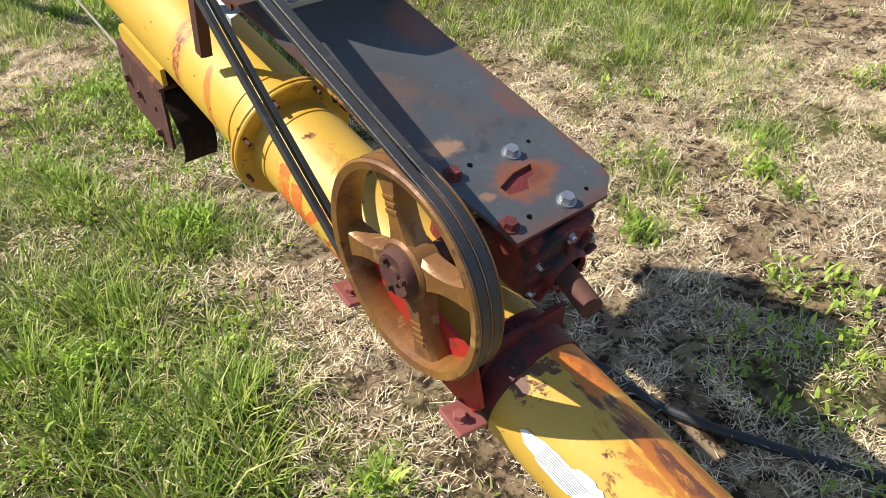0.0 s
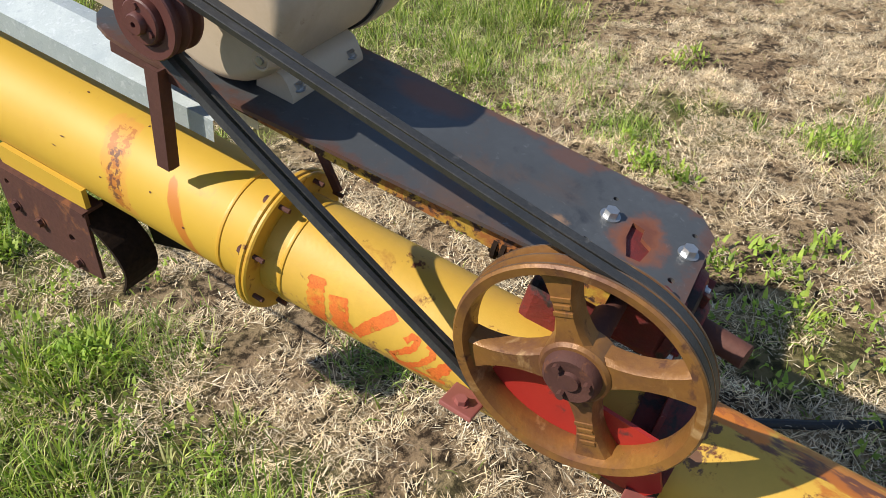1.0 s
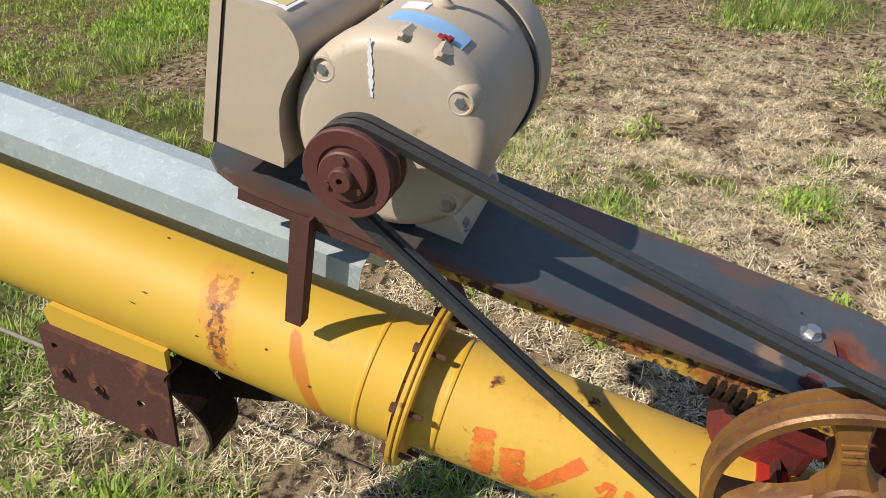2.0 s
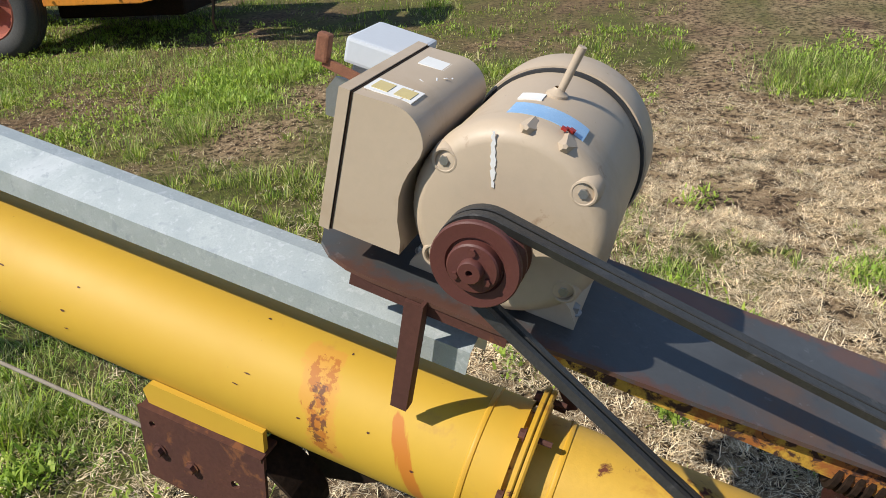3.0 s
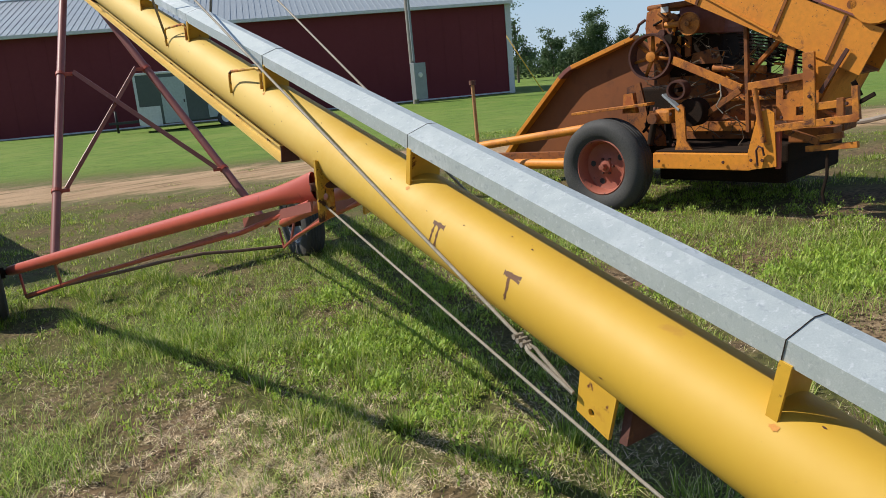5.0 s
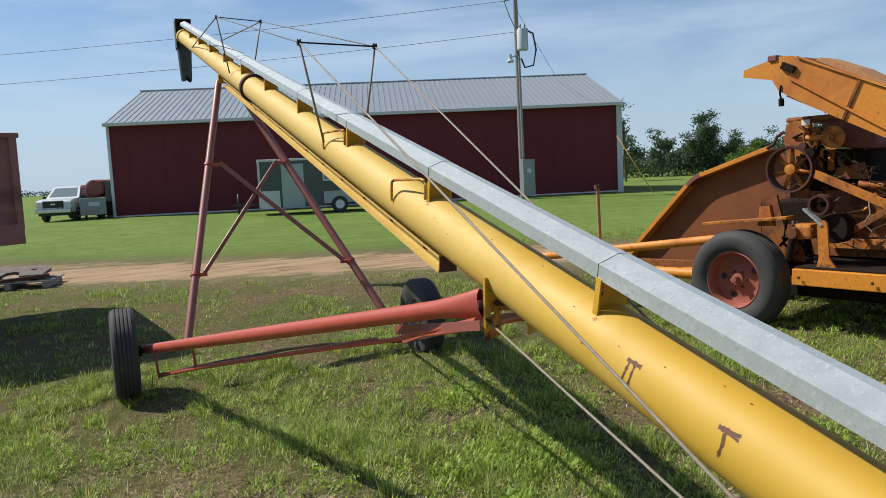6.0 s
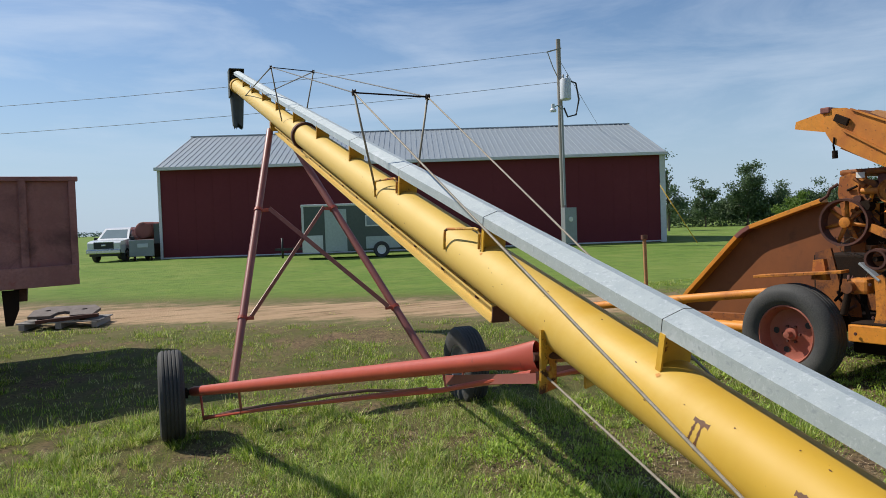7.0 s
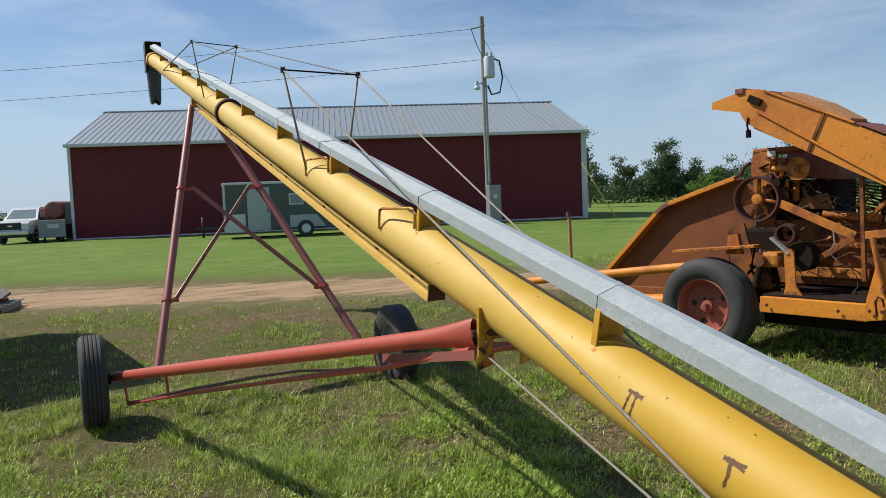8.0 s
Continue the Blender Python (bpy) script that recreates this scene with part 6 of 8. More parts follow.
# spoked belt wheel
PWC = CM @ Matrix.Translation((0.335, 0.42, 1.465)) @ pose(0, 0, 0, -90, 0, 6)
bm = B()
lathe(bm, [(0.184, -0.066), (0.202, -0.068), (0.206, 0.0), (0.202, 0.068), (0.184, 0.066), (0.190, 0.0)], PWC, 56, True)
bw = part("belt_wheel", bm, M["rust_dark"], combine, "rusty spoked flat-belt wheel")
bm = B()
lathe(bm, [(0.0, 0.075), (0.022, 0.075), (0.024, 0.05), (0.044, 0.045), (0.046, -0.04), (0.0, -0.05)], PWC, 24)
part("hub", bm, M["orange_worn"], bw)
for k in range(7):
    a = radians(360 * k / 7 + 12)
    bm = B()
    p, q = PWC @ Vector((0.03 * math.cos(a), 0.03 * math.sin(a), 0.02)), PWC @ Vector((0.187 * math.cos(a), 0.187 * math.sin(a), 0.03))
    rod(bm, p, q, 0.021, 0.014, 10)
    part("spoke", bm, M["orange_worn"], bw)
cpart("wheel_bracket", "orange_rusty", csheet([(0.30, 1.20), (0.28, 1.44), (0.40, 1.44), (0.42, 1.20)], 0.56, 0.03))
# idler drum, flywheel and gearbox on the platform
bm = B()
lathe(bm, [(0.066, -0.07), (0.084, -0.07), (0.088, 0.0), (0.084, 0.07), (0.066, 0.07)], CM @ Matrix.Translation((0.67, 0.27, 1.165)) @ pose(0, 0, 0, -90, 0, 8), 32, True)
part("idler_drum", bm, M["rust_dark"], combine, "open rusty idler drum")
cpart("idler_core", "machine_dark", crod((0.67, 0.22, 1.165), (0.67, 0.44, 1.165), 0.02))
bm = B()
lathe(bm, [(0.0, -0.10), (0.112, -0.10), (0.12, -0.09), (0.12, 0.05), (0.0, 0.06)], CM @ Matrix.Translation((0.775, 0.36, 0.965)) @ pose(0, 0, 0, -90, 0, 0), 32)
part("flywheel", bm, M["machine_dark"], combine)
cpart("drive_gearbox", "orange_worn", lambda bm: box(bm, (0.17, 0.16, 0.13), (0.555, 0.24, 0.945), CM, 0.03))
cpart("gearbox_cap", "orange_rusty", crod((0.50, 0.10, 0.935), (0.50, 0.20, 0.94), 0.048))
cpart("gearbox_neck", "machine_dark", crod((0.46, 0.22, 0.92), (0.42, 0.20, 0.70), 0.030))
cpart("stand", "orange_worn", csheet([(0.695, 0.655), (0.86, 0.655), (0.80, 0.74), (0.785, 1.02), (0.76, 1.05), (0.70, 1.03), (0.715, 0.74)], 0.14, 0.02))
cpart("belt_strap", "grey_metal", cbar((0.57, 0.20, 1.135), (0.75, 0.16, 1.00), 0.06, 0.02), "worn wooden belt strap")
cpart("plank", "orange_worn", cbar((-0.32, 0.12, 1.00), (0.44, 0.20, 1.06), 0.16, 0.025), "weathered orange foot board")
cpart("post_block", "orange_worn", csheet([(0.13, 0.98), (0.15, 1.15), (0.24, 1.16), (0.27, 0.98)], 0.22, 0.06))
cpart("post_sheet", "orange_rusty", csheet([(0.02, 0.66), (0.02, 1.20), (0.16, 1.24), (0.30, 0.66)], 0.48, 0.03))
cpart("frame_sheet", "orange_rusty", csheet([(0.28, 0.66), (0.28, 0.98), (0.42, 0.98), (0.46, 0.66)], 0.40, 0.02))
# frame work to the rear
for p, q, w, h, mt in (((1.30, 0.20, 1.63), (1.32, 0.20, 0.80), 0.040, 0.030, "orange_rusty"), ((1.545, 0.25, 1.51), (1.32, 0.25, 1.28), 0.050, 0.030, "orange_worn"), ((0.55, 0.40, 1.42), (1.17, 0.40, 1.14), 0.030, 0.070, "orange_worn"),
                       ((1.17, 0.38, 1.13), (0.74, 0.38, 0.86), 0.025, 0.050, "orange_rusty"), ((1.735, 0.12, 1.74), (1.65, 0.12, 1.20), 0.022, 0.060, "orange_worn"), ((1.84, 0.10, 1.66), (1.70, 0.14, 1.42), 0.014, 0.014, "rust_dark"),
                       ((1.37, 0.10, 1.17), (1.64, 0.10, 1.20), 0.05, 0.06, "orange_worn"), ((1.62, 0.08, 1.205), (1.87, 0.08, 1.235), 0.05, 0.05, "orange_rusty"), ((1.60, 0.04, 0.845), (2.19, 0.04, 0.915), 0.045, 0.055, "orange_worn"),
                       ((1.89, 0.05, 1.00), (2.19, 0.05, 1.03), 0.04, 0.055, "orange_worn"), ((2.075, 0.04, 0.92), (2.07, 0.04, 1.06), 0.04, 0.05, "orange_rusty"), ((2.185, 0.04, 0.90), (2.165, 0.04, 1.14), 0.05, 0.045, "orange_worn"),
                       ((1.865, 0.03, 0.86), (1.845, 0.03, 1.40), 0.03, 0.085, "orange_worn"), ((1.90, 0.07, 0.99), (2.06, 0.07, 0.92), 0.03, 0.03, "orange_rusty"), ((1.65, 0.12, 0.82), (1.90, 0.12, 0.73), 0.05, 0.05, "orange_rusty"),
                       ((1.88, 0.12, 0.755), (2.07, 0.12, 0.785), 0.04, 0.045, "orange_worn"), ((1.80, 0.14, 0.675), (2.18, 0.10, 0.715), 0.04, 0.045, "orange_worn"), ((1.62, 0.06, 0.53), (1.625, 0.06, 0.84), 0.045, 0.03, "red_faded"),
                       ((2.13, 0.10, 1.17), (2.17, 0.14, 1.06), 0.012, 0.04, "machine_dark"), ((2.19, 0.05, 1.02), (2.30, 0.02, 1.08), 0.02, 0.03, "machine_dark"), ((1.92, 0.06, 1.10), (2.10, 0.06, 1.40), 0.016, 0.03, "rust_dark")):
    cpart("frame_bar", mt, cbar(p, q, w, h))
cpart("slotted_sheet", "orange_worn", lambda bm: prism(bm, [(1.585, 0.90), (1.585, 1.17), (1.62, 1.20), (1.85, 1.22), (1.85, 0.90)], 0.012, CM @ Matrix.Translation((0, 0.09, 0)) @ pose(0, 0, 0, 90, 0, 0) @ Matrix.Translation((0, 0, -0.012)),
                                                 ([(1.735, 0.935), (1.83, 0.945), (1.83, 1.01), (1.735, 1.0)], [(1.635, 1.06), (1.665, 1.06), (1.668, 1.17), (1.638, 1.165)])), "rusty orange sheet with cut openings")
cpart("rear_box", "orange_rusty", lambda bm: box(bm, (0.34, 0.20, 0.12), (1.76, 0.42, 0.76), CM, 0.01))
for aa, zz in ((1.43, 0.60), (1.52, 0.60), (1.70, 1.12), (1.86, 1.30), (1.86, 1.08), (2.02, 0.885), (0.62, 0.58), (1.20, 0.58), (0.76, 0.72), (0.74, 0.98), (2.12, 1.02), (1.66, 0.93)):
    bm = B()
    hexbolt(bm, C(aa, 0.0 if aa < 1.6 else 0.012, zz), -CE2, 0.010, 0.008)
    part("bolt", bm, M["rust_dark"], combine)
# discharge chute with a slanted floor
cpart("chute_side", "orange", csheet([(1.86, 1.02), (1.86, 1.43), (2.12, 1.45), (1.905, 1.02)], 0.10, 0.012), "orange discharge chute side")
cpart("chute_floor", "orange", lambda bm: prism(bm, [(1.90, 1.015), (2.125, 1.45), (2.112, 1.455), (1.888, 1.02)], 0.80, CM @ Matrix.Translation((0, 0.90, 0)) @ pose(0, 0, 0, 90, 0, 0)), "slanted orange chute floor")
cpart("chute_side", "orange_rusty", csheet([(1.86, 1.02), (1.86, 1.43), (2.12, 1.45), (1.905, 1.02)], 0.90, 0.012))
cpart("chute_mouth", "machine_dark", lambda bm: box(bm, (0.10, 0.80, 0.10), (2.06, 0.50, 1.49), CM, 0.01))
cpart("elevator_side", "orange", csheet([(1.70, 1.62), (1.78, 1.42), (1.87, 1.44), (2.08, 1.53), (2.40, 1.56), (2.42, 1.80), (2.25, 1.88), (1.95, 1.78)], 0.085, 0.014), "orange sheet-steel elevator side")
cpart("elevator_back", "orange_rusty", csheet([(1.70, 1.62), (1.78, 1.42), (1.87, 1.44), (2.08, 1.53), (2.40, 1.56), (2.42, 1.80), (2.25, 1.88), (1.95, 1.78)], 0.88, 0.014))
cpart("elevator_end", "orange_rusty", lambda bm: box(bm, (0.02, 0.79, 0.25), (2.41, 0.48, 1.68), CM, 0.004))
cpart("elevator_drum", "orange", crod((2.27, 0.05, 1.72), (2.27, 0.90, 1.72), 0.165))
cpart("drum_bearing", "orange_rusty", crod((2.12, 0.05, 1.70), (2.12, 0.085, 1.70), 0.032))
# conveyor
cv0, cv1 = Vector((0.46, 0.10, 2.265)), Vector((2.25, 0.10, 1.365))
ang = math.degrees(math.atan2(cv1.z - cv0.z, cv1.x - cv0.x))
CV = CM @ Matrix.Translation(cv0) @ pose(0, 0, 0, 0, -ang, 0)
L = (cv1 - cv0).length
CVS = [(-0.06, -0.10), (0.02, -0.15), (0.30, -0.165), (L, -0.175), (L, 0.165), (0.12, 0.150), (0.0, 0.145), (-0.10, 0.105), (-0.13, 0.02), (-0.11, -0.05)]
for off in (0.0, 0.42):
    cpart("conveyor_side", "orange", lambda bm: prism(bm, CVS, 0.016, CV @ Matrix.Translation((0, off, 0)) @ pose(0, 0, 0, 90, 0, 0)), "long orange conveyor housing")
cpart("conveyor_top", "orange_rusty", lambda bm: box(bm, (L - 0.10, 0.42, 0.014), (0.10 + (L - 0.10) / 2, 0.20, 0.158), CV))
cpart("conveyor_floor", "orange_rusty", lambda bm: box(bm, (L - 0.10, 0.42, 0.014), (0.10 + (L - 0.10) / 2, 0.20, -0.160), CV))
cpart("conveyor_dome", "tan_rust", lambda bm: prism(bm, [(0.16, 0.16), (0.20, 0.20), (0.50, 0.215), (0.78, 0.185), (0.78, 0.16)], 0.30, CV @ Matrix.Translation((0, 0.36, 0)) @ pose(0, 0, 0, 90, 0, 0)), "bleached rusty top cover")
cpart("conveyor_cover", "wagon", lambda bm: box(bm, (0.95, 0.46, 0.012), (1.35, 0.20, 0.180), CV))
cpart("top_strip", "orange", lambda bm: bar(bm, CV @ Vector((0.05, -0.02, 0.152)), CV @ Vector((0.85, -0.02, 0.172)), 0.03, 0.012))
cpart("conveyor_lip", "orange", lambda bm: prism(bm, [(0.08, 2.275), (0.09, 2.335), (0.32, 2.385), (0.40, 2.36), (0.40, 2.215), (0.32, 2.225)], 0.40, CM @ Matrix.Translation((0, 0.50, 0)) @ pose(0, 0, 0, 90, 0, 0)), "short orange discharge lip")
cpart("lip_hinge", "wagon", lambda bm: box(bm, (0.08, 0.44, 0.05), (0.36, 0.29, 2.395), CM, 0.01))
cpart("lip_bracket", "machine_dark", lambda bm: box(bm, (0.12, 0.03, 0.06), (0.02, -0.03, 0.05), CV, 0.006))
cpart("rib", "orange", lambda bm: bar(bm, CV @ Vector((0.06, -0.03, -0.02)), CV @ Vector((1.35, -0.03, -0.14)), 0.016, 0.016))
for s in (0.62, 1.30, 1.75):
    cpart("rib", "orange_rusty", lambda bm: bar(bm, CV @ Vector((s, -0.022, -0.165)), CV @ Vector((s - 0.02, -0.022, 0.16)), 0.012, 0.022))
cpart("hook_weight", "machine_dark", lambda bm: rod(bm, CV @ Vector((0.06, 0, -0.20)), CV @ Vector((0.09, 0, -0.255)), 0.022, seg=12))
cpart("hanging_hook", "machine_dark", lambda bm: pipe(bm, [CV @ Vector((0.02, -0.02, -0.10)), CV @ Vector((0.04, -0.02, -0.16)), CV @ Vector((0.065, 0, -0.21))], 0.008))
# header scoop
cpart("header_sheet", "header_rust", csheet([(-2.07, 0.45), (-1.88, 0.68), (-1.22, 1.315), (-1.12, 1.39), (-1.05, 1.425), (-0.28, 1.665), (-0.10, 1.56), (-0.12, 0.70), (-0.5, 0.50)], 1.2, 0.02), "tall rusty orange header side sheet")
rim_line = [(-2.085, 0.45), (-1.89, 0.68), (-1.225, 1.32), (-1.15, 1.38), (-1.06, 1.425), (-0.28, 1.665)]
for p, q in zip(rim_line, rim_line[1:]):
    cpart("header_rim", "orange" if q[0] < -1.2 or q[0] > -0.5 else "wagon", cbar((p[0], 1.15, p[1]), (q[0] + 0.01, 1.15, q[1] + 0.006), 0.13, 0.045), "flanged orange header rim")
cpart("header_floor", "machine_dark", cbar((-1.9, 1.7, 0.52), (-0.3, 1.7, 0.62), 1.0, 0.03))
cpart("header_back", "orange_rusty", cbar((-0.14, 1.75, 0.60), (-0.14, 1.75, 1.55), 1.1, 0.02))
for p, q, r in (((-1.46, 0.05, 0.705), (-0.12, 0.08, 0.87), 0.042), ((-1.30, 0.35, 0.47), (-0.20, 0.32, 0.49), 0.052), ((-2.6, -0.02, 0.56), (-1.46, 0.05, 0.705), 0.042), ((-1.4, 0.5, 0.46), (-0.2, 0.5, 0.52), 0.025)):
    cpart("tongue_pipe", "orange", crod(p, q, r))
cpart("jack_post", "tan_rust", crod((-1.545, 0.04, 0.60), (-1.56, 0.04, 1.37), 0.019), "rusty upright jack post")
cpart("jack_head", "plate_rust", crod((-1.56, 0.04, 1.34), (-1.56, 0.04, 1.385), 0.034))
cpart("hitch_frame", "orange_rusty", cbar((-2.0, 0.6, 0.50), (-0.3, 0.6, 0.55), 0.08, 0.08))
# small levers, rods and linkages in the works
rr = random.Random(5)
for k in range(26):
    a, b, z = rr.uniform(0.36, 0.66), rr.uniform(0.44, 0.56), rr.uniform(1.42, 1.80)
    d = Vector((rr.uniform(-0.10, 0.10), rr.uniform(-0.04, 0.04), rr.uniform(-0.10, 0.10)))
    cpart("linkage_rod", rr.choice(("orange", "orange_rusty", "machine_dark", "rust_dark")), crod((a, b, z), (a + d.x, b + d.y, z + d.z), rr.uniform(0.006, 0.016)))
for k in range(16):
    a, b, z = rr.uniform(0.70, 1.50), rr.uniform(0.50, 0.62), rr.uniform(1.12, 1.42)
    d = Vector((rr.uniform(-0.20, 0.20), rr.uniform(-0.03, 0.03), rr.uniform(-0.08, 0.05)))
    cpart("linkage_rod", rr.choice(("orange", "orange_rusty", "rust_dark")), crod((a, b, z), (a + d.x, b + d.y, z + d.z), rr.uniform(0.006, 0.014)))
for k in range(14):
    a, z = rr.uniform(0.30, 0.60), rr.uniform(0.72, 0.92)
    cpart("linkage_rod", rr.choice(("machine_dark", "rust_dark")), crod((a, rr.uniform(0.2, 0.4), z), (a + rr.uniform(-0.1, 0.1), 0.35, z + rr.uniform(-0.12, 0.2)), rr.uniform(0.008, 0.02)))
for k in range(7):
    a = rr.uniform(0.9, 1.4)
    z = rr.uniform(1.34, 1.56)
    cpart("chain_strand", "machine_dark", lambda bm: pipe(bm, [C(a, 0.62, z), C(a + 0.12, 0.60, z - 0.07), C(a + 0.25, 0.62, z - 0.06)], 0.009, 6))
cpart("tie_wire", "cable", lambda bm: pipe(bm, [C(1.08, 0.20, 1.20), C(1.10, 0.18, 1.10), C(1.06, 0.17, 1.02), C(1.12, 0.17, 0.96)], 0.006, 6))
cpart("drag_chain", "machine_dark", lambda bm: pipe(bm, [C(1.95, 0.15, 0.64), C(1.96, 0.12, 0.48), C(1.93, 0.12, 0.34), C(1.95, 0.12, 0.26)], 0.012, 6))

# dry vines and straw caught in the works
rv = random.Random(91)
bm = B()
for k in range(90):
    p = Vector((rv.uniform(0.35, 1.65), rv.uniform(0.42, 0.72), rv.uniform(0.80, 1.66)))
    pts = [p]
    for j in range(4):
        pts.append(pts[-1] + Vector((rv.uniform(-0.12, 0.14), rv.uniform(-0.05, 0.05), rv.uniform(-0.10, 0.05))))
    pipe(bm, [C(*q) for q in pts], rv.uniform(0.0022, 0.0050), 5)
part("caught_vines", bm, M["vine"], combine, "dry vines tangled in the machinery")["kind"] = "stuff"

# ---- red barn ----
BL, BR_ = Vector((0.50, 45.0, 0.15)), Vector((25.9, 36.6, 0.15))
bdir = (BR_ - BL).normalized()
bback = Vector((-bdir.y, bdir.x, 0))
BLEN, BH, BDEP, RIDGE = (BR_ - BL).length, 4.78, 14.0, 7.15
BMX = Matrix(((bdir.x, bback.x, 0, BL.x), (bdir.y, bback.y, 0, BL.y), (0, 0, 1, BL.z), (0, 0, 0, 1)))
barn = thing("barn", BL + bdir * BLEN / 2, "long dark red metal barn with grey roof and white trim", "barn")


def gable(x):
    return lambda bm: prism(bm, [(0.2, 0), (BDEP - 0.2, 0), (BDEP - 0.2, BH), (BDEP / 2, RIDGE - 0.1), (0.2, BH)], 0.2, BMX @ Matrix.Translation((x, 0, 0)) @ pose(0, 0, 0, 90, 0, 90))


for y in (0.0, BDEP - 0.2):
    bm = B()
    box(bm, (BLEN, 0.2, BH), (BLEN / 2, y + 0.1, BH / 2), BMX)
    part("wall", bm, M["barn_wall"], barn)
for x in (0.0, BLEN - 0.2):
    bm = B()
    gable(x)(bm)
    part("gable_wall", bm, M["barn_wall"], barn)
run = math.hypot(BDEP / 2 + 0.35, RIDGE - BH)
pitch = math.degrees(math.atan2(RIDGE - BH, BDEP / 2))
for side in (0, 1):
    m = BMX @ (pose(0, -0.35, BH - 0.12, pitch, 0, 0) if side == 0 else pose(BLEN, BDEP + 0.35, BH - 0.12, pitch, 0, 180))
    bm = B()
    box(bm, (BLEN + 0.18, run, 0.10), (BLEN / 2, run / 2, 0.05), m)
    slope = part("roof_slope", bm, M["barn_roof"], barn)
    if side == 0:
        for k in range(88):
            bm = B()
            box(bm, (0.07, run - 0.05, 0.035), (-0.05 + (BLEN + 0.1) * k / 87, run / 2, 0.108), m)
            part("roof_rib", bm, M["barn_roof"], slope)
bm = B()
box(bm, (BLEN + 0.32, 0.4, 0.06), (BLEN / 2, BDEP / 2, RIDGE + 0.10), BMX)
part("ridge_cap", bm, M["barn_roof"], barn)
for size, at in (((BLEN + 0.20, 0.06, 0.15), (BLEN / 2, -0.38, BH - 0.03)), ((BLEN, 0.05, 0.07), (BLEN / 2, -0.03, 0.10)), ((0.10, 0.06, BH), (0.05, -0.035, BH / 2)), ((0.26, 0.06, BH), (BLEN - 0.12, -0.035, BH / 2)),
                 ((0.06, 0.26, BH), (BLEN + 0.035, 0.12, BH / 2)), ((0.06, 0.10, BH), (-0.035, 0.05, BH / 2))):
    bm = B()
    box(bm, size, at, BMX)
    part("trim", bm, M["barn_trim"], barn)
for k in range(1, 29):
    bm = B()
    box(bm, (0.03, 0.007, BH - 0.35), (BLEN * k / 29, -0.0035, BH / 2 - 0.02), BMX)
    part("wall_rib", bm, M["barn_wall"], barn)
bm = B()
box(bm, (0.34, 0.10, 1.95), (-0.25, 0.2, 0.97), BMX, 0.01)
part("corner_panel", bm, M["trailer_green"], barn)

# ---- utility pole and wires ----
PB = Vector((19.35, 35.9, 0.16))
pole = thing("utility_pole", PB, "weathered wooden utility pole with transformer, lamp and meter box", "utility pole")
bm = B()
rod(bm, PB, PB + Vector((-0.05, 0, 10.3)), 0.15, 0.11, 16)
part("post", bm, M["wood_pole"], pole)
bm = B()
box(bm, (0.66, 0.40, 1.75), (0.10, -0.30, 1.10), Matrix.Translation(PB), 0.02)
mb = part("meter_box", bm, M["grey_metal"], pole)
bm = B()
lathe(bm, [(0.0, 0.05), (0.10, 0.05), (0.13, 0.0)], Matrix.Translation(PB + Vector((0.10, -0.50, 1.40))) @ pose(0, 0, 0, 90, 0, 0), 20)
part("meter", bm, M["lamp_glass"], mb)
bm = B()
rod(bm, PB + Vector((-0.02, -0.17, 2.1)), PB + Vector((-0.04, -0.17, 7.0)), 0.06, seg=12)
part("conduit", bm, M["grey_metal"], pole)
bm = B()
lathe(bm, [(0.0, 1.05), (0.24, 1.03), (0.27, 0.98), (0.27, 0.05), (0.22, 0.0), (0.0, 0.0)], Matrix.Translation(PB + Vector((0.05, -0.42, 7.25))), 28)
tr = part("transformer", bm, M["greybox"], pole)
for dx in (-0.12, 0.12):
    bm = B()
    lathe(bm, [(0.04, 0), (0.06, 0.05), (0.04, 0.10), (0.06, 0.15), (0.03, 0.22), (0, 0.24)], Matrix.Translation(PB + Vector((0.05 + dx, -0.42, 8.28))), 12)
    part("insulator", bm, M["grey_metal"], tr)
bm = B()
pipe(bm, [PB + Vector((0.30, -0.4, 8.2)), PB + Vector((0.65, -0.4, 8.1)), PB + Vector((0.80, -0.4, 7.3)), PB + Vector((0.62, -0.4, 6.55)), PB + Vector((0.20, -0.3, 6.45)), PB + Vector((0.06, -0.2, 6.9))], 0.045, 8)
part("drop_cable", bm, M["black"], pole)
bm = B()
pipe(bm, [PB + Vector((-0.05, -0.15, 6.85)), PB + Vector((-0.35, -0.3, 7.0)), PB + Vector((-0.62, -0.4, 6.9))], 0.03, 8)
lamp_arm = part("lamp_arm", bm, M["grey_metal"], pole)
bm = B()
lathe(bm, [(0.0, 0.35), (0.08, 0.33), (0.09, 0.12), (0.17, 0.02), (0.15, -0.06), (0.0, -0.08)], Matrix.Translation(PB + Vector((-0.66, -0.4, 6.72))), 20)
part("lamp_head", bm, M["greybox"], lamp_arm)
bm = B()
bar(bm, PB + Vector((-0.75, -0.1, 9.62)), PB + Vector((0.05, -0.1, 9.85)), 0.06, 0.06)
pipe(bm, [PB + Vector((-0.7, -0.1, 9.6)), PB + Vector((-0.5, -0.2, 8.9)), PB + Vector((-0.25, -0.3, 8.3))], 0.025, 6)
part("top_arm", bm, M["wood_pole"], pole)
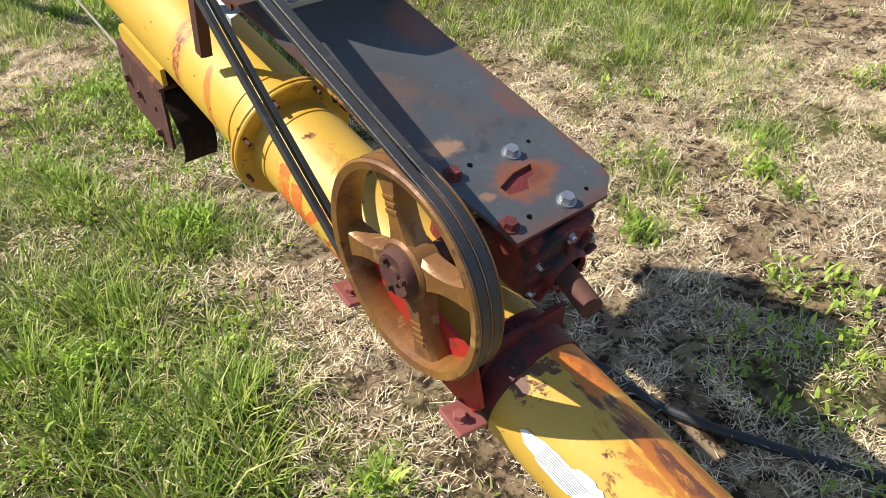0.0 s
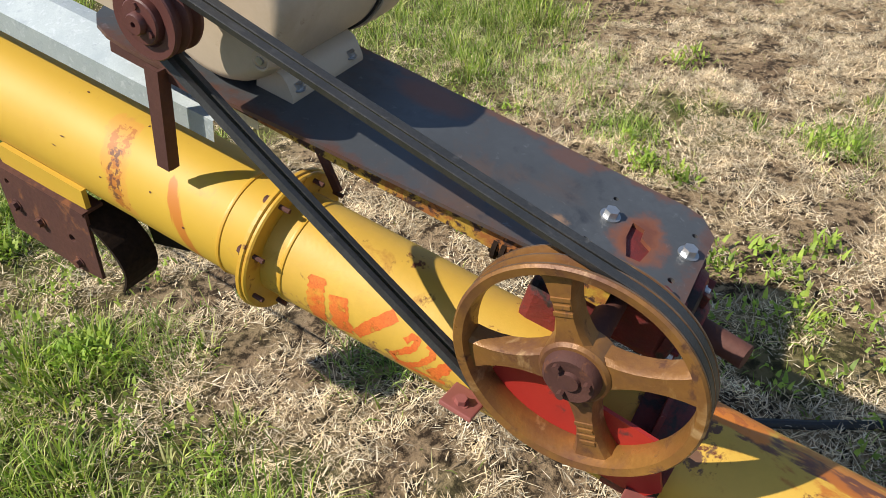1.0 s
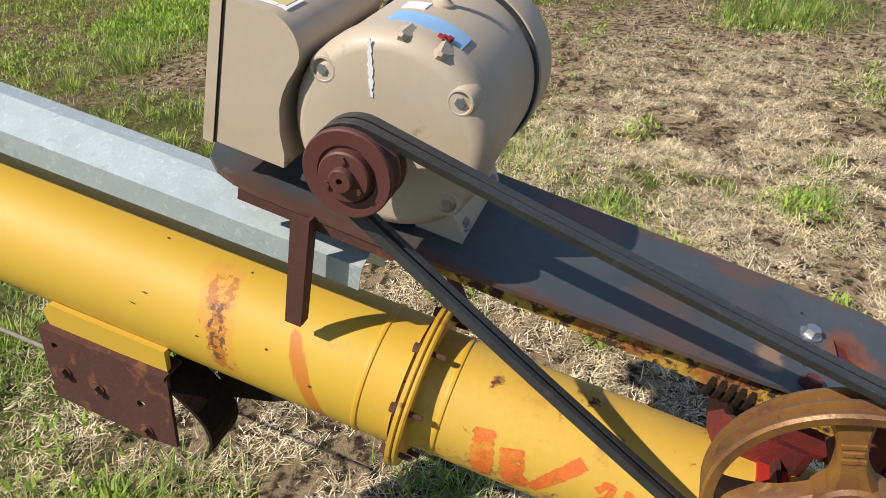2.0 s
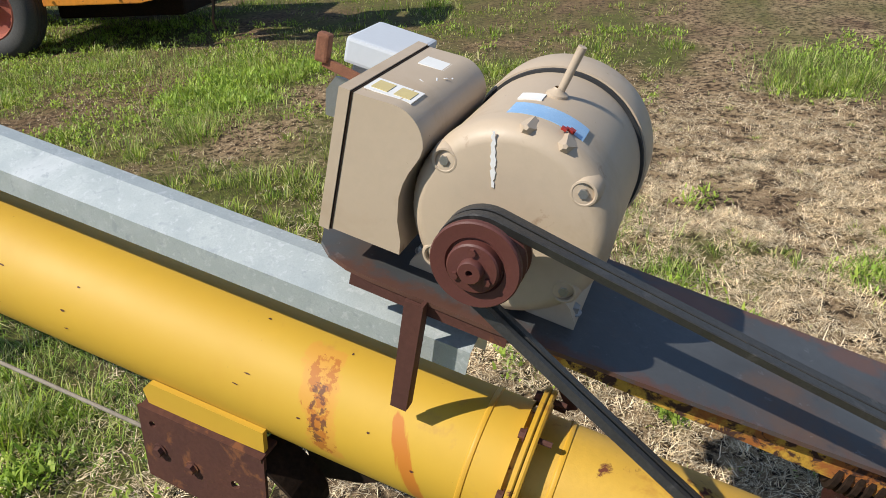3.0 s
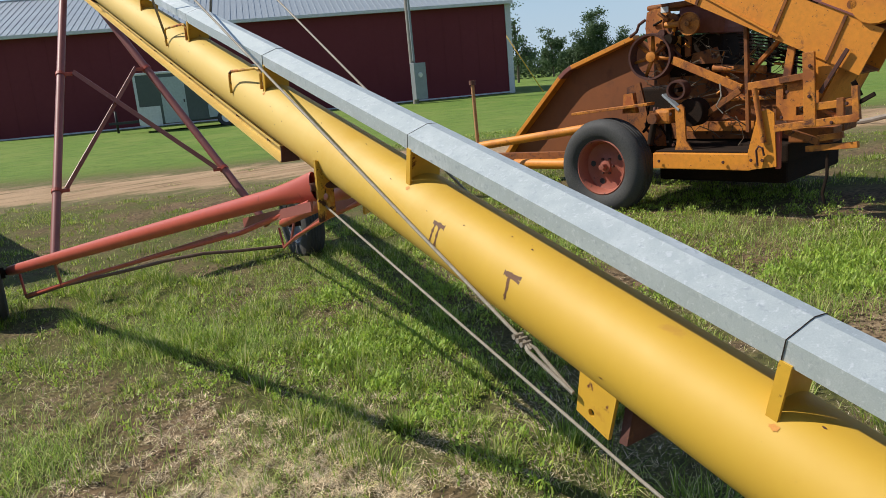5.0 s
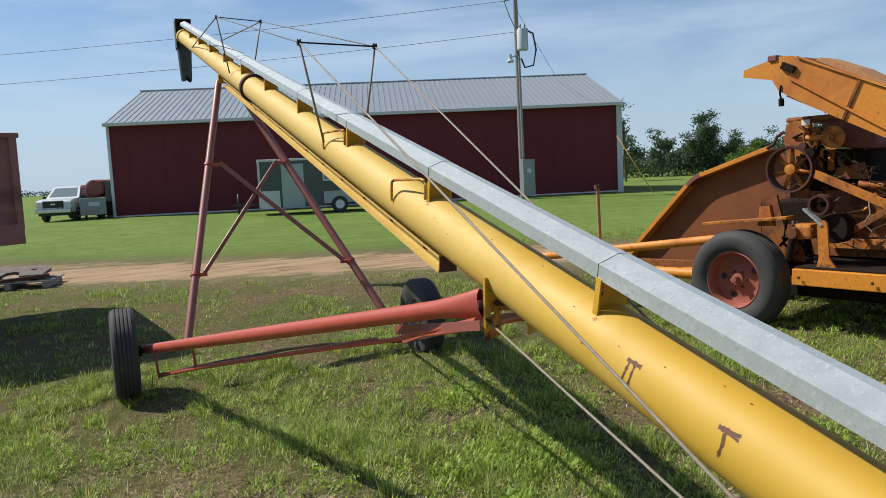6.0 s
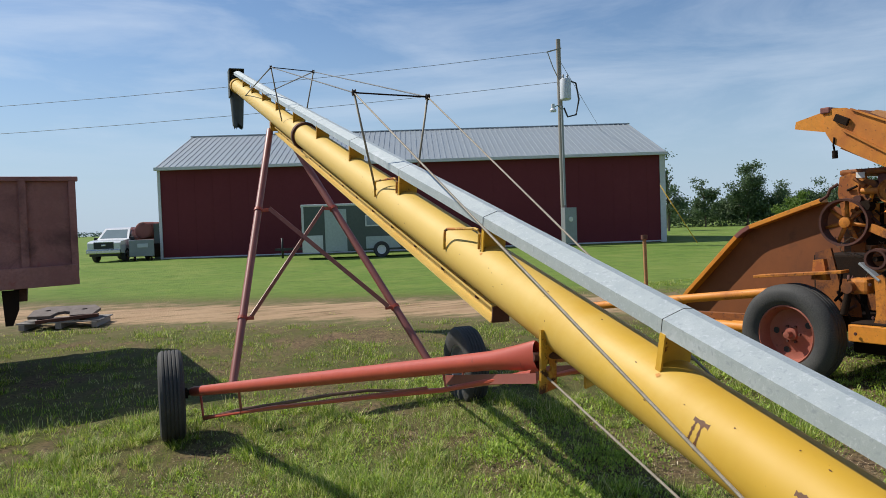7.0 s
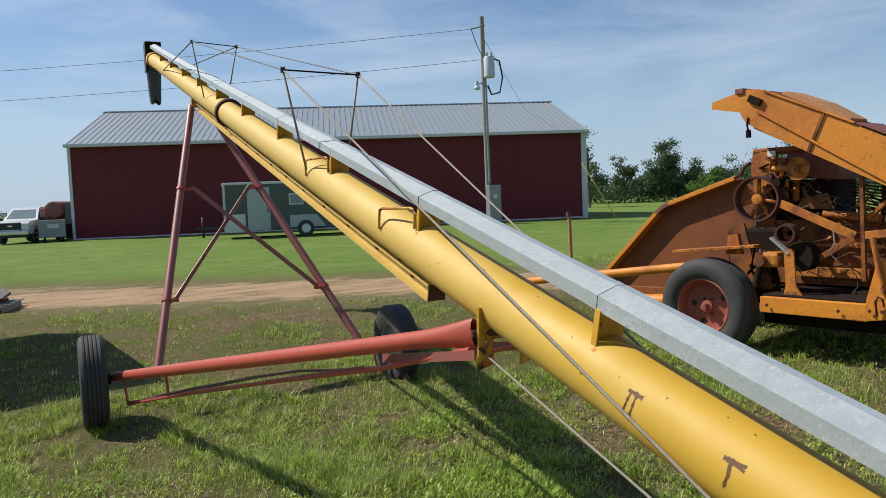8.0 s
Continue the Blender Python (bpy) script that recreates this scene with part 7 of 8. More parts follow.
for p, q, sagging in (((-0.7, 0, 9.65), (-60, 24, 8.0), 0.9), ((-0.1, 0, 8.2), (-60, 24, 6.8), 0.9), ((0.05, 0, 9.2), (22, 22, 0.0), 0.0)):
    bm = B()
    p, q = PB + Vector(p), PB + Vector(q)
    pipe(bm, [p + (q - p) * (k / 12) - Vector((0, 0, sagging * 4 * (k / 12) * (1 - k / 12))) for k in range(13)], 0.011, 6)
    part("power_line", bm, M["wire"], pole)
bm = B()
rod(bm, (25.55, 33.6, 0.15), (24.0, 34.4, 3.1), 0.022, seg=8)
solid("leaning_pole", bm, M["yellow"], "thin yellow guy-wire marker leaning by the barn", "marker pole")

# ---- enclosed trailer ----
TP = Vector((6.25, 35.6, 0.16))
tdir = Vector((0.985, -0.17, 0)).normalized()
TM = Matrix(((tdir.x, -tdir.y, 0, TP.x), (tdir.y, tdir.x, 0, TP.y), (0, 0, 1, TP.z), (0, 0, 0, 1)))
trailer = thing("cargo_trailer", TP, "grey-green enclosed cargo trailer with a pale side door", "trailer")
bm = B()
box(bm, (5.2, 2.0, 2.05), (2.6, 1.0, 1.36), TM, 0.06)
part("trailer_body", bm, M["trailer_green"], trailer)
bm = B()
box(bm, (5.26, 2.06, 0.10), (2.6, 1.0, 2.38), TM, 0.03)
part("roof_trim", bm, M["barn_trim"], trailer)
for x in (0.03, 5.17):
    bm = B()
    box(bm, (0.10, 0.03, 2.0), (x, -0.012, 1.36), TM)
    part("corner_trim", bm, M["barn_trim"], trailer)
bm = B()
box(bm, (0.95, 0.04, 1.85), (1.45, -0.02, 1.27), TM, 0.01)
door = part("side_door", bm, M["pale_door"], trailer, "pale flush side door")
bm = B()
box(bm, (0.05, 0.04, 0.12), (1.84, -0.05, 1.2), TM)
part("door_handle", bm, M["black"], door)
bm = B()
box(bm, (0.85, 0.03, 0.75), (0.45, -0.018, 0.70), TM)
part("lower_panel", bm, M["barn_trim"], trailer)
bm = B()
box(bm, (0.62, 0.04, 0.5), (3.05, -0.02, 1.65), TM)
win = part("window", bm, M["barn_trim"], trailer)
bm = B()
box(bm, (0.5, 0.02, 0.38), (3.05, -0.045, 1.65), TM)
part("pane", bm, M["glass"], win)
bm = B()
prism(bm, [(2.75, 0.42), (2.75, 0.95), (3.9, 0.95), (4.3, 0.42)], 0.05, TM @ pose(0, -0.02, 0, 90, 0, 0))
part("fender_panel", bm, M["pale_door"], trailer)
for x in (3.42,):
    bm = B()
    m = TM @ Matrix.Translation((x, -0.02, 0.36)) @ pose(0, 0, 0, 90, 0, 0)
    lathe(bm, [(0.20, -0.10), (0.34, -0.11), (0.36, -0.06), (0.36, 0.06), (0.34, 0.11), (0.20, 0.10)], m, 32, True)
    w = part("tyre", bm, M["tyre"], trailer)
    bm = B()
    lathe(bm, [(0.21, 0.09), (0.17, 0.07), (0.08, 0.08), (0.0, 0.09)], m, 24)
    part("rim", bm, M["white"], w)
bm = B()
bar(bm, TM @ Vector((-1.2, 1.0, 0.5)), TM @ Vector((0.0, 0.5, 0.5)), 0.08, 0.10)
bar(bm, TM @ Vector((-1.2, 1.0, 0.5)), TM @ Vector((0.0, 1.5, 0.5)), 0.08, 0.10)
rod(bm, TM @ Vector((-0.9, 1.0, 0.1)), TM @ Vector((-0.9, 1.0, 1.0)), 0.05, seg=10)
part("drawbar", bm, M["black"], trailer)

# ---- silver pickup ----
truck = thing("pickup_truck", (-1.1, 46.4, 0.2), "silver pickup truck facing the yard beside the barn", "truck")
KM = pose(-2.20, 44.0, 0.2, 0, 0, -17) @ Matrix.Diagonal((0.84, 0.94, 0.91, 1))


def kbox(name, size, at, material, bevel=0.03, label="", parent=None):
    bm = B()
    box(bm, size, at, KM, bevel)
    return part(name, bm, M[material], parent or truck, label)


def kprism(name, outline, width, material, x0=None, parent=None):
    """A body section: (along, height) pairs, across the truck."""
    bm = B()
    prism(bm, outline, width, Matrix.Translation((-width / 2 if x0 is None else x0, 0, 0)) @ pose(0, 0, 0, 90, 0, 90))
    for v in bm.verts:
        # the cab narrows above the belt line, the bonnet towards the nose
        v.co.x *= 1 - 0.22 * max(0.0, v.co.z - 1.22) / 0.7 - 0.06 * max(0.0, 0.5 - v.co.y)
    bmesh.ops.transform(bm, matrix=KM, verts=bm.verts)
    return part(name, bm, M[material], parent or truck)


kprism("front_body", [(0.0, 0.55), (-0.02, 0.80), (0.0, 1.04), (0.05, 1.11), (0.16, 1.16), (0.6, 1.21), (1.35, 1.26), (1.35, 0.5), (0.3, 0.5)], 1.98, "silver")
kprism("cab", [(1.30, 0.5), (1.30, 1.22), (2.15, 1.86), (2.4, 1.93), (3.5, 1.92), (3.85, 1.22), (3.85, 0.5)], 1.92, "silver")
kprism("bed", [(3.72, 0.5), (3.72, 1.30), (5.7, 1.30), (5.7, 0.55)], 1.98, "silver")
bm = B()
prism(bm, [(-0.80, 0.06), (0.80, 0.06), (0.64, 0.86), (-0.64, 0.86)], 0.02, KM @ Matrix.Translation((0, 1.39, 1.27)) @ pose(0, 0, 0, 37, 0, 0))
part("windscreen", bm, M["glass"], truck)
for s in (-1, 1):
    kprism("side_window", [(1.70, 1.27), (2.25, 1.78), (3.40, 1.80), (3.6, 1.27)], 0.03, "glass", 0.945 if s > 0 else -0.975)
    kbox("mirror", (0.22, 0.12, 0.20), (s * 1.10, 1.55, 1.28), "black")
    kbox("headlight", (0.36, 0.06, 0.26), (s * 0.76, -0.01, 0.93), "lamp_glass", 0.02)
    for y in (0.95, 4.65):
        bm = B()
        m = KM @ Matrix.Translation((s * 0.86, y, 0.40)) @ pose(0, 0, 0, 0, 90, 0)
        lathe(bm, [(0.22, -0.13), (0.36, -0.13), (0.40, -0.09), (0.40, 0.09), (0.36, 0.13), (0.22, 0.13)], m, 32, True)
        w = part("tyre", bm, M["tyre"], truck)
        bm = B()
        lathe(bm, [(0.0, 0.11 * s), (0.10, 0.11 * s), (0.2, 0.08 * s), (0.23, 0.11 * s)], m, 24)
        part("rim", bm, M["chrome"], w)
kbox("grille", (1.16, 0.06, 0.40), (0, -0.015, 0.93), "black", 0.02)
for k in (-1, 1):
    kbox("grille_bar", (1.10, 0.03, 0.035), (0, -0.05, 0.93 + 0.19 * k), "chrome", 0.008)
kbox("badge", (0.26, 0.03, 0.10), (0, -0.05, 0.95), "chrome", 0.02)
kbox("bumper", (2.0, 0.16, 0.24), (0, -0.08, 0.60), "chrome", 0.05)
kbox("valance", (1.7, 0.10, 0.16), (0, 0.0, 0.42), "black", 0.03)

# ---- rusty tank and cart by the barn ----
tank = thing("fuel_tank", (-0.2, 45.8, 0.17), "rust-brown horizontal tank on a grey-green steel stand", "tank")
bm = B()
m = pose(-0.40, 45.2, 1.75, -90, 0, -22)
lathe(bm, [(0.0, -0.02), (0.30, 0.0), (0.41, 0.05), (0.45, 0.12), (0.45, 3.4), (0.0, 3.45)], m, 36)
part("shell", bm, M["wagon"], tank, "rust-brown steel shell")
bm = B()
box(bm, (1.2, 0.5, 0.85), (-0.45, 44.4, 0.85), None, 0.03)
part("stand_box", bm, M["grey_metal"], tank)
bm = B()
box(bm, (0.5, 0.03, 0.2), (-0.40, 44.14, 0.98), None, 0.01)
part("stand_panel", bm, M["greybox"], tank)
for dx in (-0.35, 0.45):
    bm = B()
    box(bm, (0.10, 0.3, 0.5), (-0.45 + dx, 44.4, 0.32), None, 0.01)
    part("stand_leg", bm, M["machine_dark"], tank)
bm = B()
box(bm, (1.0, 2.6, 0.7), (0.2, 46.4, 0.70), None, 0.03)
part("cradle", bm, M["machine_dark"], tank)

# ---- red grain wagon ----
wagon = thing("grain_wagon", (-1.6, 12.2, 0), "rust-brown steel grain wagon box standing in the yard", "wagon")
WM = pose(-0.415, 11.3, 0, 0, 0, 8)
for name, size, at in (("front_wall", (2.4, 0.03, 0.96), (-1.2, 0.0, 1.68)), ("side_wall", (0.03, 3.4, 0.96), (-0.015, 1.70, 1.68)), ("side_wall", (0.03, 3.4, 0.96), (-2.385, 1.70, 1.68)), ("back_wall", (2.4, 0.03, 0.96), (-1.2, 3.4, 1.68)), ("wagon_floor", (2.4, 3.4, 0.04), (-1.2, 1.7, 1.22))):
    bm = B()
    box(bm, size, at, WM, 0.004)
    part(name, bm, M["wagon_side"], wagon)
for k in range(6):
    bm = B()
    box(bm, (0.07, 0.05, 0.96), (-0.03 - 0.46 * k, -0.035, 1.68), WM, 0.006)
    part("wall_stake", bm, M["wagon_side"], wagon)
bm = B()
box(bm, (2.5, 0.07, 0.05), (-1.22, -0.03, 2.16), WM, 0.01)
part("top_rail", bm, M["wagon_side"], wagon)
bm = B()
box(bm, (2.46, 0.12, 0.21), (-1.20, -0.05, 1.16), WM @ pose(0, 0, 0, 0, -1.6, 0), 0.006)
part("cross_beam", bm, M["wagon_side"], wagon)
for x in (-0.55, -1.85):
    bm = B()
    box(bm, (0.12, 3.2, 0.16), (x, 1.65, 0.98), WM, 0.01)
    part("frame_rail", bm, M["rust_dark"], wagon)
bm = B()
prism(bm, [(0, 0), (0.16, 0), (0.15, -0.20), (0.09, -0.36), (0.02, -0.36), (0.01, -0.18)], 0.12, WM @ Matrix.Translation((-0.72, 0.12, 1.02)) @ pose(0, 0, 0, 90, 0, 0))
part("spring_hanger", bm, M["machine_dark"], wagon)
for x in (-1.45, -2.25):
    for y in (2.6,):
        bm = B()
        m = WM @ Matrix.Translation((x, y, 0.43)) @ pose(0, 0, 0, 0, 90, 0)
        lathe(bm, [(0.22, -0.10), (0.42, -0.12), (0.46, -0.07), (0.46, 0.07), (0.42, 0.12), (0.22, 0.10)], m, 32, True)
        lathe(bm, [(0.22, 0.08), (0.15, 0.02), (0.0, 0.04)], m, 24)
        part("wagon_wheel", bm, M["tyre"], wagon)
bm = B()
rod(bm, WM @ Vector((-1.45, 2.6, 0.43)), WM @ Vector((-2.25, 2.6, 0.43)), 0.05, seg=12)
box(bm, (0.14, 0.2, 0.5), (-1.7, 2.6, 0.68), WM)
box(bm, (0.14, 0.2, 0.5), (-2.0, 2.6, 0.68), WM)
part("wagon_axle", bm, M["rust_dark"], wagon)

# ---- hitch plate on a pallet ----
JP = Vector((-1.2, 17.3, float(ground_z(-1.2, 17.3))))
pallet = thing("pallet", JP, "weathered grey wooden pallet lying on the dirt", "pallet")
PM = Matrix.Translation(JP) @ pose(0, 0, 0, 0, 0, -10)
for k in range(5):
    bm = B()
    box(bm, (1.35, 0.12, 0.022), (0, -0.40 + 0.2 * k, 0.125), PM, 0.004)
    part("deck_board", bm, M["wood_pole"], pallet)
for k in range(3):
    bm = B()
    box(bm, (0.09, 0.95, 0.10), (-0.58 + 0.58 * k, 0, 0.062), PM, 0.004)
    part("stringer", bm, M["wood_pole"], pallet)
hitch = thing("hitch_plate", JP + Vector((0, 0, 0.14)), "rusty fifth-wheel hitch plate lying on a wooden pallet", "trailer hitch")
bm = B()
prism(bm, [(-0.52, -0.34), (-0.16, -0.36), (-0.10, -0.10), (0.0, -0.04), (0.10, -0.10), (0.16, -0.36), (0.52, -0.34), (0.56, 0.1), (0.40, 0.36), (-0.40, 0.36), (-0.56, 0.1)], 0.05, PM @ pose(0, 0, 0.235, 8, 0, 0), [circle(-0.3, 0.05, 0.05), circle(0.3, 0.05, 0.05)])
part("top_plate", bm, M["hitch_grey"], hitch)
for x in (-0.34, 0.34):
    bm = B()
    box(bm, (0.10, 0.62, 0.11), (x, 0, 0.19), PM, 0.02)
    part("side_rail", bm, M["machine_dark"], hitch)
bm = B()
box(bm, (1.0, 0.08, 0.06), (0.1, -0.40, 0.17), PM @ pose(0, 0, 0, 0, -4, 6), 0.01)
part("cross_member", bm, M["rust_dark"], hitch)

# ---- white crop sprayer ----
SO = Vector((10.95, 5.0, 0.10))
sdir = Vector((0.471, 0.882, 0)).normalized()
SM = Matrix(((sdir.x, sdir.y, 0, SO.x), (sdir.y, -sdir.x, 0, SO.y), (0, 0, 1, SO.z), (0, 0, 0, 1)))
sprayer = thing("crop_sprayer", SO, "white and grey self-propelled crop sprayer with cream wheel rims", "sprayer")


def spart(name, material, build, parent=None, label=""):
    bm = B()
    build(bm)
    return part(name, bm, M[material], parent or sprayer, label)


for x, y, r, wd, turn in ((0.0, 0.0, 0.39, 0.12, 0), (3.55, 0.30, 0.34, 0.11, 30), (3.55, 1.05, 0.34, 0.11, 30), (0.0, 1.9, 0.39, 0.12, 0)):
    m = SM @ Matrix.Translation((x, y, r)) @ pose(0, 0, 0, 0, 0, turn) @ pose(0, 0, 0, -90, 0, 0)
    bm = B()
    prof = [(r * 0.60, wd * 0.8), (r * 0.72, wd), (r * 0.92, wd * 0.95), (r, wd * 0.7)]
    for k in range(4):
        zz = wd * (0.5 - 0.36 * k)
        prof += [(r, zz + 0.012), (r - 0.014, zz + 0.006), (r - 0.014, zz - 0.006), (r, zz - 0.012)]
    prof += [(r, -wd * 0.7), (r * 0.92, -wd * 0.95), (r * 0.72, -wd), (r * 0.60, -wd * 0.8)]
    lathe(bm, prof, m, 40, True)
    tyre = part("tyre", bm, M["tyre"], sprayer, "ribbed black tyre")
    bm = B()
    lathe(bm, [(r * 0.62, -wd * 0.85), (r * 0.57, -wd * 0.80), (r * 0.52, -wd * 0.3), (r * 0.44, -wd * 0.25)], m, 36)
    lathe(bm, [(r * 0.62, wd * 0.85), (r * 0.57, wd * 0.80), (r * 0.52, wd * 0.3), (r * 0.44, wd * 0.25)], m, 36)
    rim = part("rim", bm, M["cream"], tyre, "cream-white steel rim")
    bm = B()
    lathe(bm, [(r * 0.46, -wd * 0.25), (r * 0.24, -wd * 0.1), (r * 0.22, -wd * 0.5), (r * 0.10, -wd * 0.6), (0.0, -wd * 0.6)], m, 30)
    part("wheel_disc", bm, M["machine_dark"], rim)
body_side = [(0.9, 0.82), (0.9, 1.50), (1.9, 1.62), (3.3, 1.52), (4.45, 1.24), (4.62, 1.14), (4.64, 0.90), (4.3, 0.80), (3.2, 0.72), (2.0, 0.74)]
spart("tank_body", "white", lambda bm: prism(bm, body_side, 1.3, SM @ Matrix.Translation((0, 1.42, 0)) @ pose(0, 0, 0, 90, 0, 0)), None, "white tapered spray tank body")
spart("hood_stripe", "red_faded", lambda bm: box(bm, (1.25, 0.012, 0.11), (3.85, 0.112, 1.03), SM))
spart("blue_stripe", "bluetag", lambda bm: prism(bm, [(2.6, 0.78), (3.1, 0.76), (3.6, 1.3), (3.2, 1.42)], 0.010, SM @ Matrix.Translation((0, 0.118, 0)) @ pose(0, 0, 0, 90, 0, 0)))
for k in range(7):
    spart("letter_bar", "white", lambda bm: box(bm, (0.075, 0.008, 0.07), (3.45 + 0.135 * k, 0.104, 1.03), SM))
spart("hood_nose", "black", lambda bm: box(bm, (0.07, 1.2, 0.28), (4.66, 0.77, 1.02), SM, 0.03))
spart("chassis", "machine_dark", lambda bm: box(bm, (3.4, 0.5, 0.12), (1.8, 0.85, 0.70), SM, 0.03))
spart("front_axle", "machine_dark", lambda bm: box(bm, (0.16, 0.9, 0.12), (3.72, 0.66, 0.40), SM, 0.02))
spart("fork_leg", "black", lambda bm: box(bm, (0.12, 0.10, 0.55), (3.98, 0.34, 0.58), SM, 0.03))
spart("fork_leg", "machine_dark", lambda bm: box(bm, (0.14, 0.12, 0.50), (3.52, 0.55, 0.60), SM, 0.03))
spart("steering_arm", "machine_dark", lambda bm: bar(bm, SM @ Vector((4.05, 0.35, 0.72)), SM @ Vector((3.45, 0.65, 0.50)), 0.08, 0.08))
spart("mud_shield", "black", lambda bm: box(bm, (0.10, 0.22, 0.42), (4.10, 0.26, 0.46), SM @ pose(0, 0, 0, 0, 0, 0), 0.03))
spart("spring", "black", lambda bm: rod(bm, SM @ Vector((3.60, 0.30, 0.40)), SM @ Vector((3.60, 0.30, 0.74)), 0.045, seg=12))
spart("rear_frame", "machine_dark", lambda bm: box(bm, (0.4, 1.7, 0.25), (0.0, 0.95, 0.62), SM, 0.03))
spart("undertray", "rust_dark", lambda bm: box(bm, (2.0, 0.3, 0.08), (1.9, 0.4, 0.66), SM, 0.02))
spart("cab", "glass", lambda bm: box(bm, (1.2, 1.2, 0.90), (1.3, 0.80, 2.0), SM, 0.08))
spart("cab_roof", "white", lambda bm: box(bm, (1.35, 1.35, 0.12), (1.3, 0.80, 2.50), SM, 0.05))
spart("tow_bar", "tow_grey", lambda bm: pipe(bm, [SM @ Vector((4.0, 0.20, 0.30)), SM @ Vector((4.3, -0.10, 0.16)), SM @ Vector((4.6, -0.45, 0.05)), SM @ Vector((4.85, -0.75, 0.0))], 0.04, 8), None, "pale rusty tow bar resting on the ground")

# ---- black hose on the ground ----
hose_pts = []
HOSE = ((1.95, 1.60), (1.99, 1.40), (1.995, 1.25), (2.03, 1.12), (2.08, 1.0), (2.15, 0.87), (2.30, 0.70), (2.55, 0.50), (2.9, 0.30))
for (xa, ya), (xb, yb) in zip(HOSE, HOSE[1:]):
    for k in range(5):
        x, y = xa + (xb - xa) * k / 5, ya + (yb - ya) * k / 5
        hose_pts.append((x, y, float(ground_z(x, y)) + 0.018 + 0.006 * math.sin(x * 9 + y * 14)))
bm = B()
pipe(bm, hose_pts, 0.011, 10)
solid("hose", bm, M["black"], "black rubber hose lying in the grass", "hose")

# ---- trees ----


def tree(name, x, y, height, spread, seed, leaf="leaves", bare=0.0, label="", clump=0.30, count=10500):
    """A tapered trunk, limbs, and a crown of many small leaves in clumps."""
    rg = random.Random(seed)
    z0 = float(ground_z(x, y))
    base = Vector((x, y, z0))
    t = thing(name, base, label, "tree", group="trees beyond the barn")
    bm = B()
    top = base + Vector((rg.uniform(-0.3, 0.3), 0, height * 0.72))
    pipe(bm, [base, base + (top - base) * 0.35 + Vector((0.1, 0, 0)), top], height * 0.016, 8)
    tips = []
    for k in range(11):
        f = rg.uniform(0.22, 0.72)
        p = base + (top - base) * f
        a = rg.uniform(0, 2 * math.pi)
        reach = spread * rg.uniform(0.45, 0.85) * (1.15 - f * 0.6)
        q = p + Vector((math.cos(a) * reach, math.sin(a) * reach, height * rg.uniform(0.08, 0.26)))
        pipe(bm, [p, (p + q) / 2 + Vector((0, 0, 0.15)), q], height * 0.005, 6)
        tips.append(q)
        tips.append((p + q) / 2)
    part("trunk", bm, M["bark"], t)
    tips.append(top + Vector((0, 0, height * 0.12)))
    rs = np.random.RandomState(seed)
    centres = []
    for k in range(60):
        c = Vector(rg.choice(tips)) + Vector((rg.gauss(0, spread * 0.20), rg.gauss(0, spread * 0.20), rg.gauss(0, height * 0.07)))
        if c.z < z0 + height * 0.12:
            c.z = z0 + height * rg.uniform(0.14, 0.3)
        centres.append(c)
    verts, faces = [], []
    for k in range(int(count * (1 - bare))):
        c = centres[rs.randint(len(centres))]
        d = rs.normal(size=3) * spread * 0.15
        p = np.array(c) + d * (1, 1, 0.75)
        s = clump * rs.uniform(0.45, 1.0)
        u = rs.normal(size=3)
        u /= np.linalg.norm(u)
        v = np.cross(u, rs.normal(size=3))
        v /= np.linalg.norm(v)
        i = len(verts)
        verts += [tuple(p - u * s * 0.5), tuple(p + v * s * 0.28), tuple(p + u * s * 0.5), tuple(p - v * s * 0.28)]
        faces.append((i, i + 1, i + 2, i + 3))
    me = bpy.data.meshes.new("crown")
    me.from_pydata(verts, [], faces)
    me.materials.append(M[leaf])
    ob = new("crown", me)
    ob.parent = t
    ob.matrix_parent_inverse = BASE[t.name].inverted()
    return t


def by_bearing(deg, dist):
    return 0.38 + dist * math.sin(radians(deg)), 2.3 + dist * math.cos(radians(deg))


for deg, dist, h, s, seed, leaf, bare, count, label in ((36.9, 70, 7.4, 2.0, 3, "leaves", 0.45, 5200, "thin-leaved tree with ragged top beside the barn"),
                                                        (39.4, 88, 5.9, 1.5, 4, "leaves", 0.30, 6500, "slender open-crowned green tree behind the field"),
                                                        (42.2, 90, 6.7, 2.5, 5, "leaves", 0.0, 12500, "dense rounded dark green tree behind the field"),
                                                        (41.1, 92, 3.7, 2.2, 6, "leaves", 0.0, 9000, "low dark green tree in a hedgerow"),
                                                        (44.2, 92, 5.0, 2.3, 7, "leaves", 0.0, 10500, "broad dark green tree in a hedgerow"),
                                                        (46.4, 96, 5.0, 2.4, 8, "leaves", 0.0, 10500, "broad dark green tree in a hedgerow"),
                                                        (45.4, 70, 2.9, 1.5, 9, "leaves_pale", 0.0, 10500, "small pale yellow-green tree in front of a hedgerow"),
                                                        (48.6, 96, 5.6, 3.0, 10, "leaves", 0.0, 10500, "broad dark green tree in a hedgerow"),
                                                        (50.8, 98, 7.0, 3.8, 11, "leaves", 0.0, 10500, "tall dark green tree in a hedgerow"),
                                                        (53.4, 100, 7.0, 3.9, 12, "leaves", 0.0, 10500, "tall dark green tree in a hedgerow"),
                                                        (56.5, 100, 6.6, 3.9, 13, "leaves", 0.0, 10500, "dark green tree in a hedgerow")):
    tx, ty = by_bearing(deg, dist)
    tree("tree", tx, ty, h, s, seed, leaf, bare, label, 0.30, count)

# hedge at the trees' feet, and far woods on the horizon
verts, faces = [], []
rs = np.random.RandomState(77)


